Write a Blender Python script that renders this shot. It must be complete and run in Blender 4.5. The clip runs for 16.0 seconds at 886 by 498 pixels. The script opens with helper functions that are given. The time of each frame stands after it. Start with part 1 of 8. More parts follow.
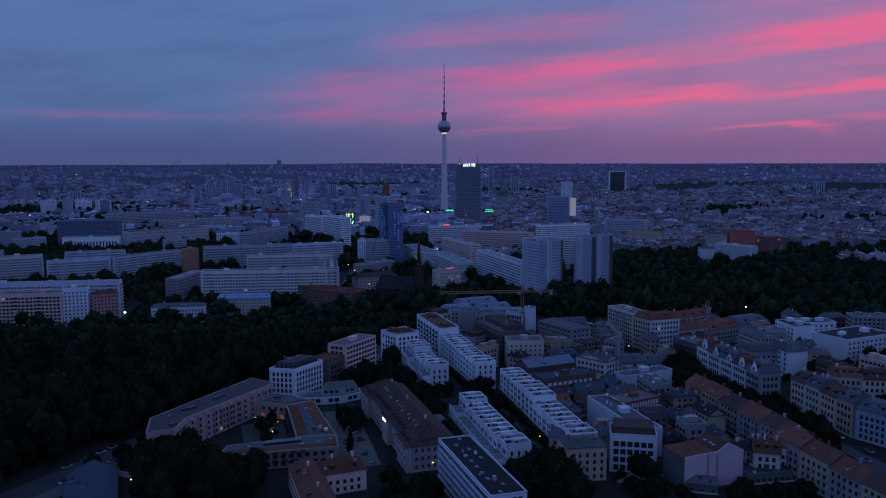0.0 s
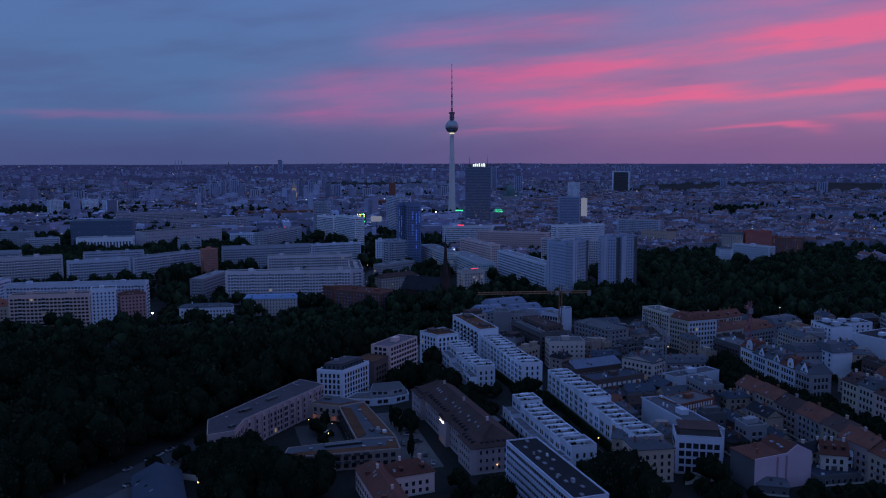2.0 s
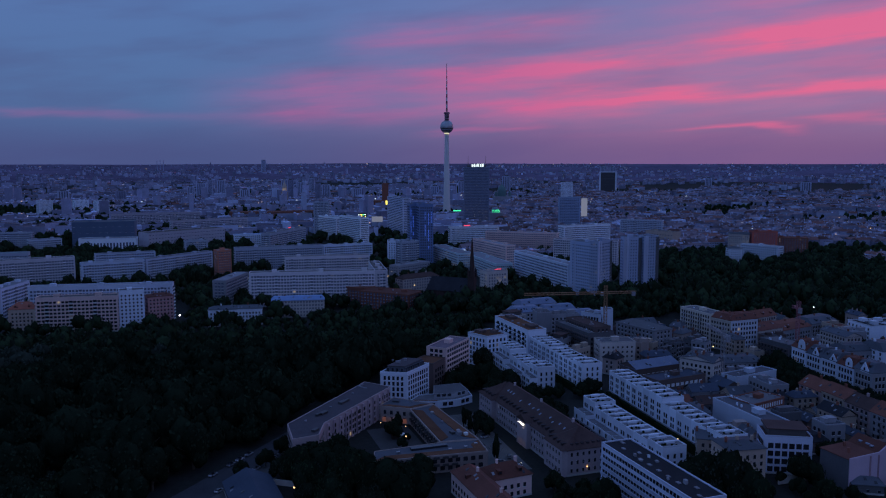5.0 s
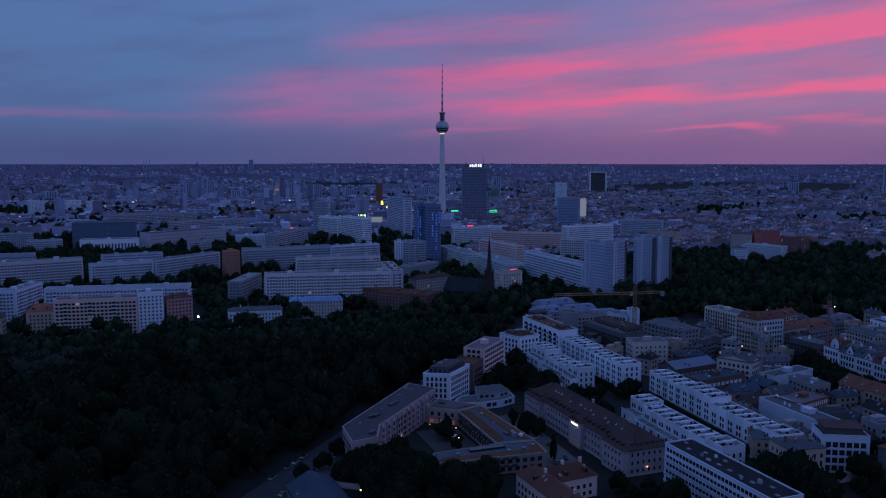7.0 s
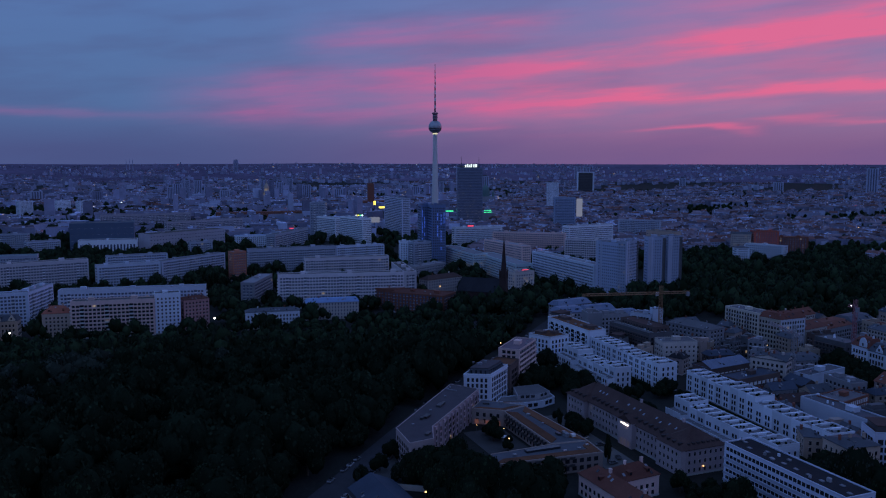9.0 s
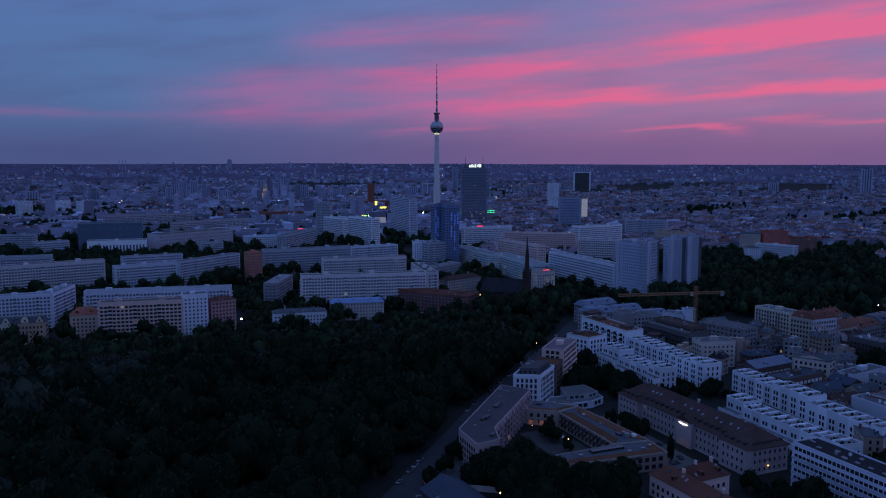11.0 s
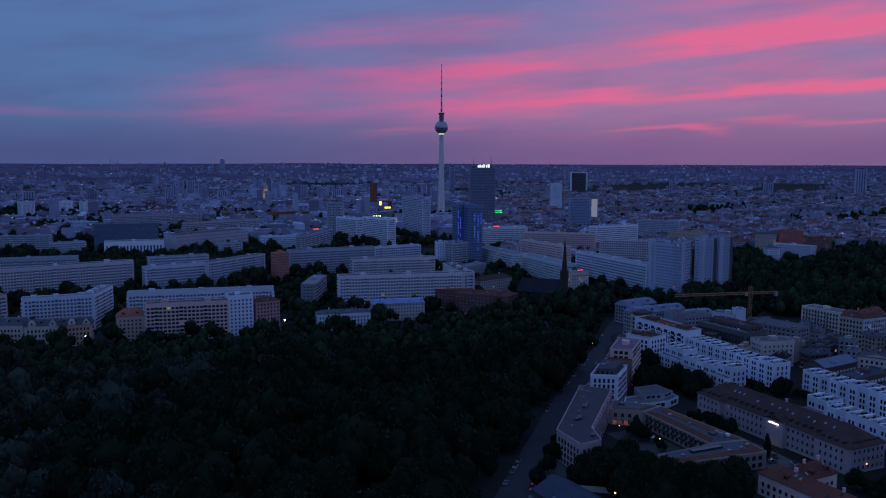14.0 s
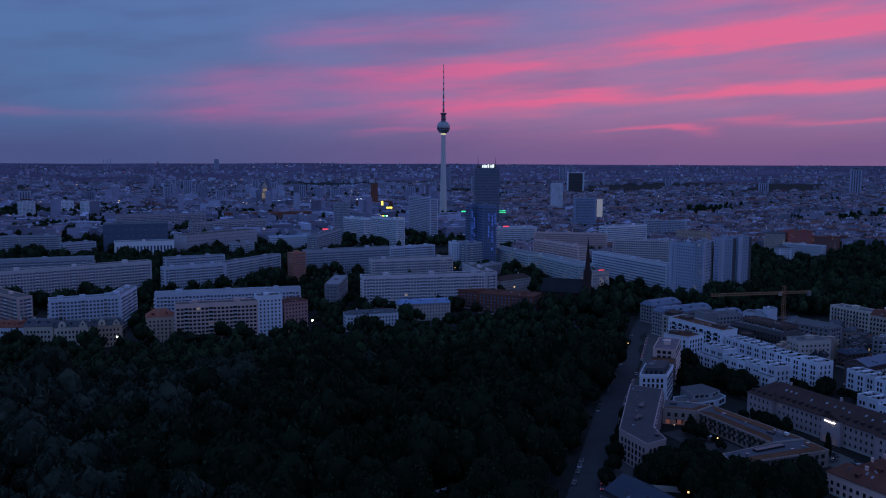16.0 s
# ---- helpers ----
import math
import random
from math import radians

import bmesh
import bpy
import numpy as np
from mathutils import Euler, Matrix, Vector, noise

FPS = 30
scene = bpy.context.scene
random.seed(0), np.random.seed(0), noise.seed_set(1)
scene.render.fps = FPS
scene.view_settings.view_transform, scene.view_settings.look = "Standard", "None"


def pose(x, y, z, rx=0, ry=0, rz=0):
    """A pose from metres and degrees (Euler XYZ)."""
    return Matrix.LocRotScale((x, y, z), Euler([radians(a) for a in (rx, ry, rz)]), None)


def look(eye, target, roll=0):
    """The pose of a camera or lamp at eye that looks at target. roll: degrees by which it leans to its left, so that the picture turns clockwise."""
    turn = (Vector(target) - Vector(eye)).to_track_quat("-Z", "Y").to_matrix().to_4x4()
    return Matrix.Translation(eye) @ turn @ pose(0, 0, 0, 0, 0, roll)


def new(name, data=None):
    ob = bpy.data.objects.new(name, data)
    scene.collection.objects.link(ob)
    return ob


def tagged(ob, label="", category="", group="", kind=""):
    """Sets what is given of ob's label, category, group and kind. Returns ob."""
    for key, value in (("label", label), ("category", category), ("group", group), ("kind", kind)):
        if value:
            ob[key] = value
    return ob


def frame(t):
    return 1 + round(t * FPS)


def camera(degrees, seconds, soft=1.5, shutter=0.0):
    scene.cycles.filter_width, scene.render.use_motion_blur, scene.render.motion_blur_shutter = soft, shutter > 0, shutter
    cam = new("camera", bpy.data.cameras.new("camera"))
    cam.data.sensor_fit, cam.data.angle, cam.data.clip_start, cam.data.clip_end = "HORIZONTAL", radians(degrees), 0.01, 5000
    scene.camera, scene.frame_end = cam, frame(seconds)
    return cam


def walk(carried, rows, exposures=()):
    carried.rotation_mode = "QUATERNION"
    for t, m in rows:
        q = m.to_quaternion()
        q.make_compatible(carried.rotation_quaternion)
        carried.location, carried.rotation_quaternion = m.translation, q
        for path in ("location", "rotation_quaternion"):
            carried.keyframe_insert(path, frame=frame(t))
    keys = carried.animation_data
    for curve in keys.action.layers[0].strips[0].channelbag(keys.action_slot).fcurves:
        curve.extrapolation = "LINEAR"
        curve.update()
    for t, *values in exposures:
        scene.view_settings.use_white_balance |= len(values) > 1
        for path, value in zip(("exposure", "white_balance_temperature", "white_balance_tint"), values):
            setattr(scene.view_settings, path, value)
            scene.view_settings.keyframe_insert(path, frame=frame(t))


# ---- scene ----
cam = camera(57.22, 16.0, soft=1.12)
# seconds, place, heading, pitch, lean
ROWS = [
    (0.0, 0.00, 0.00, 137.78, -9.185, -6.324, -0.160),
    (0.5, -6.47, 1.61, 137.81, -9.259, -6.325, -0.150),
    (1.0, -13.23, 3.23, 137.86, -9.324, -6.325, -0.139),
    (1.5, -20.23, 4.87, 137.91, -9.382, -6.325, -0.128),
    (2.0, -27.43, 6.53, 137.97, -9.466, -6.325, -0.117),
    (2.5, -34.79, 8.20, 138.04, -9.594, -6.325, -0.107),
    (3.0, -42.27, 9.89, 138.11, -9.716, -6.325, -0.096),
    (5.5, -80.69, 18.62, 138.53, -11.555, -6.326, -0.042),
    (6.0, -88.44, 20.43, 138.63, -11.849, -6.327, -0.031),
    (6.5, -96.20, 22.26, 138.72, -12.113, -6.327, -0.020),
    (7.0, -103.95, 24.11, 138.82, -12.418, -6.327, -0.009),
    (7.5, -111.69, 25.99, 138.91, -12.788, -6.327, 0.001),
    (8.0, -119.43, 27.89, 139.01, -13.171, -6.327, 0.012),
    (8.5, -127.18, 29.81, 139.10, -13.525, -6.327, 0.023),
    (9.0, -134.92, 31.75, 139.19, -13.841, -6.328, 0.034),
    (11.5, -173.94, 41.82, 139.61, -14.814, -6.329, 0.088),
    (12.0, -181.84, 43.90, 139.68, -14.971, -6.329, 0.098),
    (12.5, -189.76, 46.00, 139.74, -15.128, -6.329, 0.109),
    (13.0, -197.70, 48.12, 139.79, -15.300, -6.329, 0.120),
    (13.5, -205.65, 50.27, 139.84, -15.516, -6.329, 0.131),
    (14.0, -213.59, 52.44, 139.88, -15.756, -6.329, 0.142),
    (14.5, -221.49, 54.62, 139.91, -15.984, -6.330, 0.152),
    (15.0, -229.31, 56.83, 139.94, -16.183, -6.330, 0.163),
    (15.5, -237.01, 59.06, 139.95, -16.362, -6.330, 0.174),
    (16.0, -244.53, 61.30, 139.95, -16.551, -6.330, 0.185),
]


def shot(x, y, z, yaw, pitch, lean):
    a, p = radians(yaw), radians(pitch)
    way = Vector((-math.sin(a) * math.cos(p), math.cos(a) * math.cos(p), math.sin(p)))
    return look((x, y, z), Vector((x, y, z)) + way, lean)


walk(cam, [(t, shot(*row)) for t, *row in ROWS])


# ---- world and light ----
def sky_world():
    world = bpy.data.worlds.new("dusk_sky")
    scene.world = world
    world.use_nodes = True
    nt = world.node_tree
    nt.nodes.clear()

    def link(value, socket):
        if isinstance(value, (int, float)):
            socket.default_value = value
        elif isinstance(value, tuple):
            socket.default_value = (*value, 1) if len(value) == 3 else value
        else:
            nt.links.new(value, socket)

    def m(op, a, b=0.0, c=0.0):
        n = nt.nodes.new("ShaderNodeMath")
        n.operation = op
        link(a, n.inputs[0]), link(b, n.inputs[1]), link(c, n.inputs[2])
        return n.outputs[0]

    def span(value, lo, hi, out_lo=0.0, out_hi=1.0):
        n = nt.nodes.new("ShaderNodeMapRange")
        n.interpolation_type = "SMOOTHSTEP"
        link(value, n.inputs[0])
        for k, q in enumerate((lo, hi, out_lo, out_hi)):
            n.inputs[k + 1].default_value = q
        return n.outputs[0]

    def mix(fac, a, b, kind="MIX"):
        n = nt.nodes.new("ShaderNodeMix")
        n.data_type, n.blend_type = "RGBA", kind
        link(fac, n.inputs[0]), link(a, n.inputs[6]), link(b, n.inputs[7])
        return n.outputs[2]

    def bumps(x, y, scale, detail, rough=0.55):
        v = nt.nodes.new("ShaderNodeCombineXYZ")
        link(x, v.inputs[0]), link(y, v.inputs[1])
        n = nt.nodes.new("ShaderNodeTexNoise")
        link(v.outputs[0], n.inputs["Vector"])
        n.inputs["Scale"].default_value, n.inputs["Detail"].default_value = scale, detail
        n.inputs["Roughness"].default_value = rough
        return n.outputs[0]

    co = nt.nodes.new("ShaderNodeTexCoord").outputs["Generated"]
    sep = nt.nodes.new("ShaderNodeSeparateXYZ")
    nt.links.new(co, sep.inputs[0])
    az = m("MULTIPLY", m("ARCTAN2", sep.outputs[0], sep.outputs[1]), 57.2958)
    el = m("MULTIPLY", m("ARCSINE", sep.outputs[2]), 57.2958)
    tilted = m("SUBTRACT", el, m("MULTIPLY", az, 0.085))
    soft = m("MULTIPLY", m("SUBTRACT", bumps(m("MULTIPLY", az, 0.11), m("MULTIPLY", tilted, 0.5), 1.0, 3), 0.5), 2.6)
    fine = bumps(m("MULTIPLY", az, 0.09), m("MULTIPLY", tilted, 0.85), 1.0, 5, 0.5)
    veil = bumps(m("MULTIPLY", az, 0.07), m("MULTIPLY", tilted, 0.38), 1.3, 4, 0.5)

    # clear dusk sky: deep blue, more violet towards the sunset, hazy at the rim
    west = span(az, -7, 34)
    clear = mix(west, SKY_EAST, SKY_WEST)
    clear = mix(span(el, 1.0, 24.0), clear, SKY_HIGH)
    # unseen sky behind the view, brightened blue to light the facades
    clear = mix(m("MULTIPLY", span(m("ABSOLUTE", az), 60, 150), 0.6), clear, (0.097, 0.170, 0.400))
    rim = mix(west, (0.060, 0.078, 0.206), (0.178, 0.090, 0.220))
    clear = mix(span(el, 4.2, 0.3, 0.0, 0.9), clear, rim)
    clear = mix(m("MULTIPLY", span(veil, 0.40, 0.70), 0.32), clear, mix(west, (0.058, 0.068, 0.185), (0.135, 0.085, 0.235)))

    # lit cloud streaks: height at bearing 20, slope, breadth above and below the core, weight, bearings where it begins, is full, begins to fade and ends
    total = None
    wave = m("ADD", m("MULTIPLY", soft, 0.22), m("MULTIPLY", m("SUBTRACT", fine, 0.5), 1.5))
    for high, slope, above, below, weight, b0, b1, b2, b3 in (
            (6.05, 0.060, 1.00, 0.75, 0.52, -4, 9, 18, 26), (6.15, 0.068, 0.75, 0.30, 0.66, 12, 25, 60, 90), (6.75, 0.070, 1.30, 0.50, 0.60, 25, 35, 60, 90),
            (3.56, 0.044, 0.50, 0.26, 0.82, 4, 21, 60, 90), (4.42, 0.030, 0.34, 0.40, 0.42, 17, 22, 26, 33), (2.95, 0.030, 0.42, 0.36, 0.30, 8, 14, 20, 27),
            (2.34, 0.060, 0.28, 0.22, 0.42, 8, 13.5, 15.5, 20), (2.05, -0.010, 0.20, 0.16, 0.52, 25, 30, 33, 36), (2.22, 0.012, 0.26, 0.18, 0.45, 33, 37, 60, 90),
            (9.05, 0.085, 1.05, 0.75, 0.54, 2, 9, 16, 25), (10.6, 0.020, 3.60, 2.30, 0.43, 20, 37, 60, 90), (4.9, 0.040, 1.70, 1.70, 0.44, -8, 4, 13, 26),
            (3.10, 0.006, 0.50, 0.62, 0.30, -3, 2, 6, 11), (3.55, 0.020, 0.26, 0.24, 0.24, -22, -15, -12, -6), (3.40, 0.020, 0.35, 0.30, 0.15, -14, -6, 0, 5), (4.6, 0.05, 3.2, 3.0, 0.36, 8, 26, 60, 90)):
        off = m("SUBTRACT", m("SUBTRACT", el, m("MULTIPLY", az, slope)), m("ADD", high - slope * 20, wave))
        up, down = m("DIVIDE", m("MAXIMUM", off, 0.0), above), m("DIVIDE", m("MINIMUM", off, 0.0), below)
        bell = m("POWER", 2.718, m("MULTIPLY", m("ADD", m("MULTIPLY", up, up), m("MULTIPLY", down, down)), -1.0))
        one = m("MULTIPLY", m("MULTIPLY", bell, weight), m("MULTIPLY", span(az, b0, b1), span(az, b3, b2)))
        total = one if total is None else m("ADD", total, one)
    wisp = bumps(m("MULTIPLY", az, 0.20), m("MULTIPLY", m("SUBTRACT", el, m("MULTIPLY", az, 0.05)), 1.5), 1.0, 4, 0.55)
    pink = m("MULTIPLY", total, m("MULTIPLY", span(fine, 0.30, 0.66, 0.60, 1.08), span(wisp, 0.30, 0.70, 0.74, 1.22)))
    pink = m("MINIMUM", m("MULTIPLY", pink, span(el, 0.2, 1.6)), 1.0)
    pink = m("MULTIPLY", pink, span(el, 34, 12))
    pink = m("MULTIPLY", pink, span(az, 130, 80))
    colour = mix(m("MULTIPLY", pink, 0.93), clear, mix(span(az, 4, 30), (0.40, 0.105, 0.285), PINK))

    # the last of the daylight from the sky model, very weak this long after sunset
    sky = nt.nodes.new("ShaderNodeTexSky")
    sky.sky_type, sky.sun_disc = "NISHITA", False
    sky.sun_elevation, sky.sun_rotation = radians(-3.0), radians(70)
    colour = mix(0.06, colour, sky.outputs[0], "ADD")
    back = nt.nodes.new("ShaderNodeBackground")
    nt.links.new(colour, back.inputs[0])
    back.inputs[1].default_value = SKY_STRENGTH
    out = nt.nodes.new("ShaderNodeOutputWorld")
    nt.links.new(back.outputs[0], out.inputs[0])


SKY_EAST, SKY_WEST, SKY_HIGH = (0.070, 0.139, 0.312), (0.177, 0.154, 0.322), (0.093, 0.175, 0.440)
PINK, SKY_STRENGTH = (0.66, 0.116, 0.256), 1.12
sky_world()


# ---- materials ----
MATS = {}


def material(name, base, rough=0.8, spread=0.25, grain=1.2, relief=0.15, vary=0.18, metal=0.0, island=False, gloss=0.5):
    """A surface with large stains, fine grain and relief; each object or island differs a little."""
    mat = bpy.data.materials.new(name)
    mat.use_nodes = True
    nt = mat.node_tree
    bsdf = nt.nodes["Principled BSDF"]
    co = nt.nodes.new("ShaderNodeTexCoord").outputs["Object"]
    big, small = nt.nodes.new("ShaderNodeTexNoise"), nt.nodes.new("ShaderNodeTexNoise")
    for n, s, d in ((big, 0.12 * grain, 4), (small, 1.6 * grain, 5)):
        n.inputs["Scale"].default_value, n.inputs["Detail"].default_value = s, d
        nt.links.new(co, n.inputs["Vector"])
    add = nt.nodes.new("ShaderNodeMath")
    add.operation = "ADD"
    nt.links.new(big.outputs[0], add.inputs[0]), nt.links.new(small.outputs[0], add.inputs[1])
    rnd = nt.nodes.new("ShaderNodeNewGeometry").outputs["Random Per Island"] if island else nt.nodes.new("ShaderNodeObjectInfo").outputs["Random"]
    scale = nt.nodes.new("ShaderNodeMapRange")
    nt.links.new(add.outputs[0], scale.inputs[0])
    for k, q in enumerate((0.6, 1.4, 1 - spread, 1 + spread)):
        scale.inputs[k + 1].default_value = q
    each = nt.nodes.new("ShaderNodeMapRange")
    nt.links.new(rnd, each.inputs[0])
    each.inputs[3].default_value, each.inputs[4].default_value = 1 - vary, 1 + vary
    prod = nt.nodes.new("ShaderNodeMath")
    prod.operation = "MULTIPLY"
    nt.links.new(scale.outputs[0], prod.inputs[0]), nt.links.new(each.outputs[0], prod.inputs[1])
    hsv = nt.nodes.new("ShaderNodeHueSaturation")
    hsv.inputs["Color"].default_value = (*base, 1)
    nt.links.new(prod.outputs[0], hsv.inputs["Value"])
    nt.links.new(hsv.outputs[0], bsdf.inputs["Base Color"])
    bsdf.inputs["Roughness"].default_value, bsdf.inputs["Metallic"].default_value = rough, metal
    bsdf.inputs["Specular IOR Level"].default_value = gloss
    bump = nt.nodes.new("ShaderNodeBump")
    bump.inputs["Strength"].default_value, bump.inputs["Distance"].default_value = relief, 0.3
    nt.links.new(small.outputs[0], bump.inputs["Height"])
    nt.links.new(bump.outputs[0], bsdf.inputs["Normal"])
    MATS[name] = mat
    return mat


def glow(name, colour, strength):
    mat = bpy.data.materials.new(name)
    mat.use_nodes = True
    bsdf = mat.node_tree.nodes["Principled BSDF"]
    bsdf.inputs["Base Color"].default_value = (0.3, 0.3, 0.3, 1)
    bsdf.inputs["Emission Color"].default_value = (*colour, 1)
    bsdf.inputs["Emission Strength"].default_value = strength
    MATS[name] = mat
    return mat


material("wall_white", (0.72, 0.78, 0.88), 0.75, 0.10)
material("wall_band", (0.84, 0.88, 0.95), 0.75, 0.10)
material("wall_townhouse", (0.70, 0.75, 0.84), 0.7, 0.07)
material("wall_pink", (0.76, 0.54, 0.50), 0.85, 0.14)
material("wall_plaster", (0.40, 0.30, 0.30), 0.9, 0.16)
material("brick_dark", (0.07, 0.045, 0.042), 0.9, 0.25, gloss=0.2)
material("wall_tower", (0.42, 0.485, 0.635), 0.75, 0.12)
material("glass_blue", (0.16, 0.24, 0.42), 0.35, 0.15)
material("slab_white", (0.60, 0.66, 0.78), 0.8, 0.12)
material("slab_dull", (0.45, 0.49, 0.585), 0.85, 0.14)
material("slab_drab", (0.46, 0.42, 0.47), 0.85, 0.16)
# beige and grey slabs, paler and bluer to carry the distance haze in colour
material("slab_beige", (0.70, 0.655, 0.70), 0.85, 0.14)
material("slab_grey", (0.58, 0.62, 0.75), 0.85, 0.14)
# base colour paled blue in place of reflected sky and haze
material("glass_hotel", (0.21, 0.25, 0.35), 0.3, 0.12)
material("roof_rust", (0.20, 0.078, 0.056), 0.9, 0.28, gloss=0.2)
material("wall_sky", (0.52, 0.57, 0.66), 0.85, 0.12)
material("wall_cream", (0.60, 0.54, 0.46), 0.85, 0.14)
material("roof_mauve", (0.097, 0.086, 0.098), 0.9, 0.2, gloss=0.2)
material("roof_plants", (0.16, 0.075, 0.045), 0.95, 0.35, gloss=0.1)
material("wall_barracks", (0.45, 0.37, 0.385), 0.9, 0.14)
material("hedge", (0.012, 0.020, 0.010), 0.9, 0.3, gloss=0.0)
material("roof_night", (0.055, 0.072, 0.105), 0.7, 0.2, gloss=0.2)
material("roof_tar", (0.033, 0.035, 0.042), 0.9, 0.35, gloss=0.15)
material("deck_dark", (0.19, 0.19, 0.205), 0.9, 0.25, gloss=0.2)
material("wall_ochre", (0.50, 0.385, 0.31), 0.85, 0.15)
material("court_paving", (0.105, 0.104, 0.102), 0.9, 0.3, gloss=0.2)
material("wall_rose", (0.60, 0.44, 0.52), 0.85, 0.12)
material("wall_beige", (0.56, 0.50, 0.46), 0.85, 0.15)
material("wall_grey", (0.31, 0.31, 0.335), 0.85, 0.16)
material("wall_dark", (0.13, 0.13, 0.14), 0.85, 0.2, gloss=0.2)
material("wall_teal", (0.58, 0.71, 0.76), 0.6, 0.1)
material("wall_hall", (0.125, 0.18, 0.27), 0.8, 0.12)
material("wall_blue", (0.30, 0.38, 0.52), 0.7, 0.12)
material("wall_yellow", (0.44, 0.35, 0.28), 0.85, 0.15)
material("brick_red", (0.25, 0.10, 0.07), 0.9, 0.25, gloss=0.2)
material("concrete", (0.50, 0.49, 0.47), 0.85, 0.15)
material("tower_concrete", (0.66, 0.63, 0.60), 0.8, 0.08)
material("roof_felt", (0.145, 0.145, 0.155), 0.9, 0.22, gloss=0.2)
material("roof_pale", (0.25, 0.255, 0.285), 0.85, 0.18)
material("roof_gravel", (0.14, 0.128, 0.125), 0.95, 0.2, gloss=0.2)
material("roof_red", (0.16, 0.062, 0.046), 0.9, 0.28, gloss=0.2)
material("roof_brown", (0.095, 0.058, 0.052), 0.9, 0.28, gloss=0.2)
material("roof_slate", (0.095, 0.105, 0.125), 0.7, 0.2, gloss=0.2)
material("roof_blue", (0.20, 0.32, 0.55), 0.6, 0.15)
material("copper_green", (0.12, 0.22, 0.21), 0.7, 0.2)
material("frame_white", (0.75, 0.75, 0.75), 0.5, 0.05)
material("frame_dark", (0.10, 0.09, 0.09), 0.5, 0.1)
material("steel", (0.42, 0.43, 0.45), 0.4, 0.08, metal=0.7)
material("dark_metal", (0.08, 0.08, 0.085), 0.5, 0.1, metal=0.4)
material("crane_yellow", (0.34, 0.17, 0.08), 0.6, 0.15)
material("mast_red", (0.36, 0.13, 0.15), 0.6, 0.1)
material("antenna_red", (0.26, 0.14, 0.17), 0.6, 0.2)
material("asphalt", (0.060, 0.063, 0.071), 0.9, 0.25, gloss=0.2)
material("paving", (0.085, 0.084, 0.084), 0.9, 0.25, gloss=0.2)
material("bark", (0.10, 0.075, 0.055), 0.95, 0.25, gloss=0.2)
# leaf clumps coloured lighter than the inner lobes, for highlights on the crowns
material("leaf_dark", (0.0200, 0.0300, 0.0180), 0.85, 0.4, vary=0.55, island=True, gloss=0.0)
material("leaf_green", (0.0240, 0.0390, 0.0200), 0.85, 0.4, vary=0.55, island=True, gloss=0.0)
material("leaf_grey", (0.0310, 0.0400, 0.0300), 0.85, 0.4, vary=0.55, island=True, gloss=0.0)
# inner lobes darkened in colour for the shade between the clumps
material("leaf_shaded", (0.0130, 0.0205, 0.0120), 0.9, 0.4, 0.8, vary=0.30, island=True, gloss=0.0)
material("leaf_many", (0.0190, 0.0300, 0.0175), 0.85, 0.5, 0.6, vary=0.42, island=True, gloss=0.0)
material("leaf_pale", (0.0400, 0.0520, 0.0400), 0.85, 0.5, 0.6, vary=0.42, island=True, gloss=0.0)
# leaves of distant trees, paled to stand in for the haze over them
material("leaf_hazed", (0.0262, 0.0385, 0.0262), 0.85, 0.6, 1.0, vary=0.42, island=True, gloss=0.0)
# walls and roofs of the far city, lightened with haze put into their colour
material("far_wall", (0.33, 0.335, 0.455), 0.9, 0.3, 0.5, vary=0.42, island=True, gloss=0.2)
material("hazed_roof", (0.215, 0.165, 0.19), 0.9, 0.35, 0.5, vary=0.55, island=True, gloss=0.2)
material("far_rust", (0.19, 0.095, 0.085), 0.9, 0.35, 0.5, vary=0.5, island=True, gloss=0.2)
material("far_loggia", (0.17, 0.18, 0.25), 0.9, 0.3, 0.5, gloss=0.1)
material("wall_brown", (0.125, 0.09, 0.082), 0.9, 0.2, gloss=0.2)
material("panel_red", (0.52, 0.12, 0.085), 0.85, 0.15)
material("panel_orange", (0.55, 0.20, 0.125), 0.85, 0.15)
material("sheet_blue", (0.17, 0.21, 0.30), 0.6, 0.25, gloss=0.3)
# pale far walls, lifted towards blue for the haze before them
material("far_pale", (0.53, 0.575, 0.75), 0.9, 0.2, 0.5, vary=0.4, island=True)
material("car_paint", (0.30, 0.30, 0.32), 0.3, 0.05, vary=0.8)
material("white_fabric", (0.78, 0.78, 0.76), 0.9, 0.1)
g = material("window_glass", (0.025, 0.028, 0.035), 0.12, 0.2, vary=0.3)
# panes of far houses, reflected sky and haze put into the base colour
material("pane_far_sky", (0.115, 0.135, 0.190), 0.2, 0.3, vary=0.0)
glow("lamp_warm", (1.0, 0.58, 0.22), 2.2)
glow("lamp_white", (1.0, 0.95, 0.80), 7.0)
glow("lamp_cold", (0.75, 1.0, 0.95), 4.0)
glow("lit_window", (1.0, 0.70, 0.36), 0.22)
glow("lit_dim", (1.0, 0.66, 0.36), 0.06)
glow("sign_white", (0.85, 1.0, 0.97), 1.1)
glow("far_warm", (1.0, 0.62, 0.28), 1.7)
glow("far_white", (0.9, 0.95, 0.9), 2.8)
glow("far_red", (1.0, 0.1, 0.12), 0.8)
glow("sign_blue", (0.05, 0.16, 1.0), 0.5)
glow("sign_green", (0.05, 1.0, 0.35), 1.3)
glow("sign_red", (1.0, 0.05, 0.10), 1.3)
glow("sign_yellow", (1.0, 0.78, 0.08), 2.0)
glow("lit_panel", (0.74, 0.76, 0.92), 0.20)

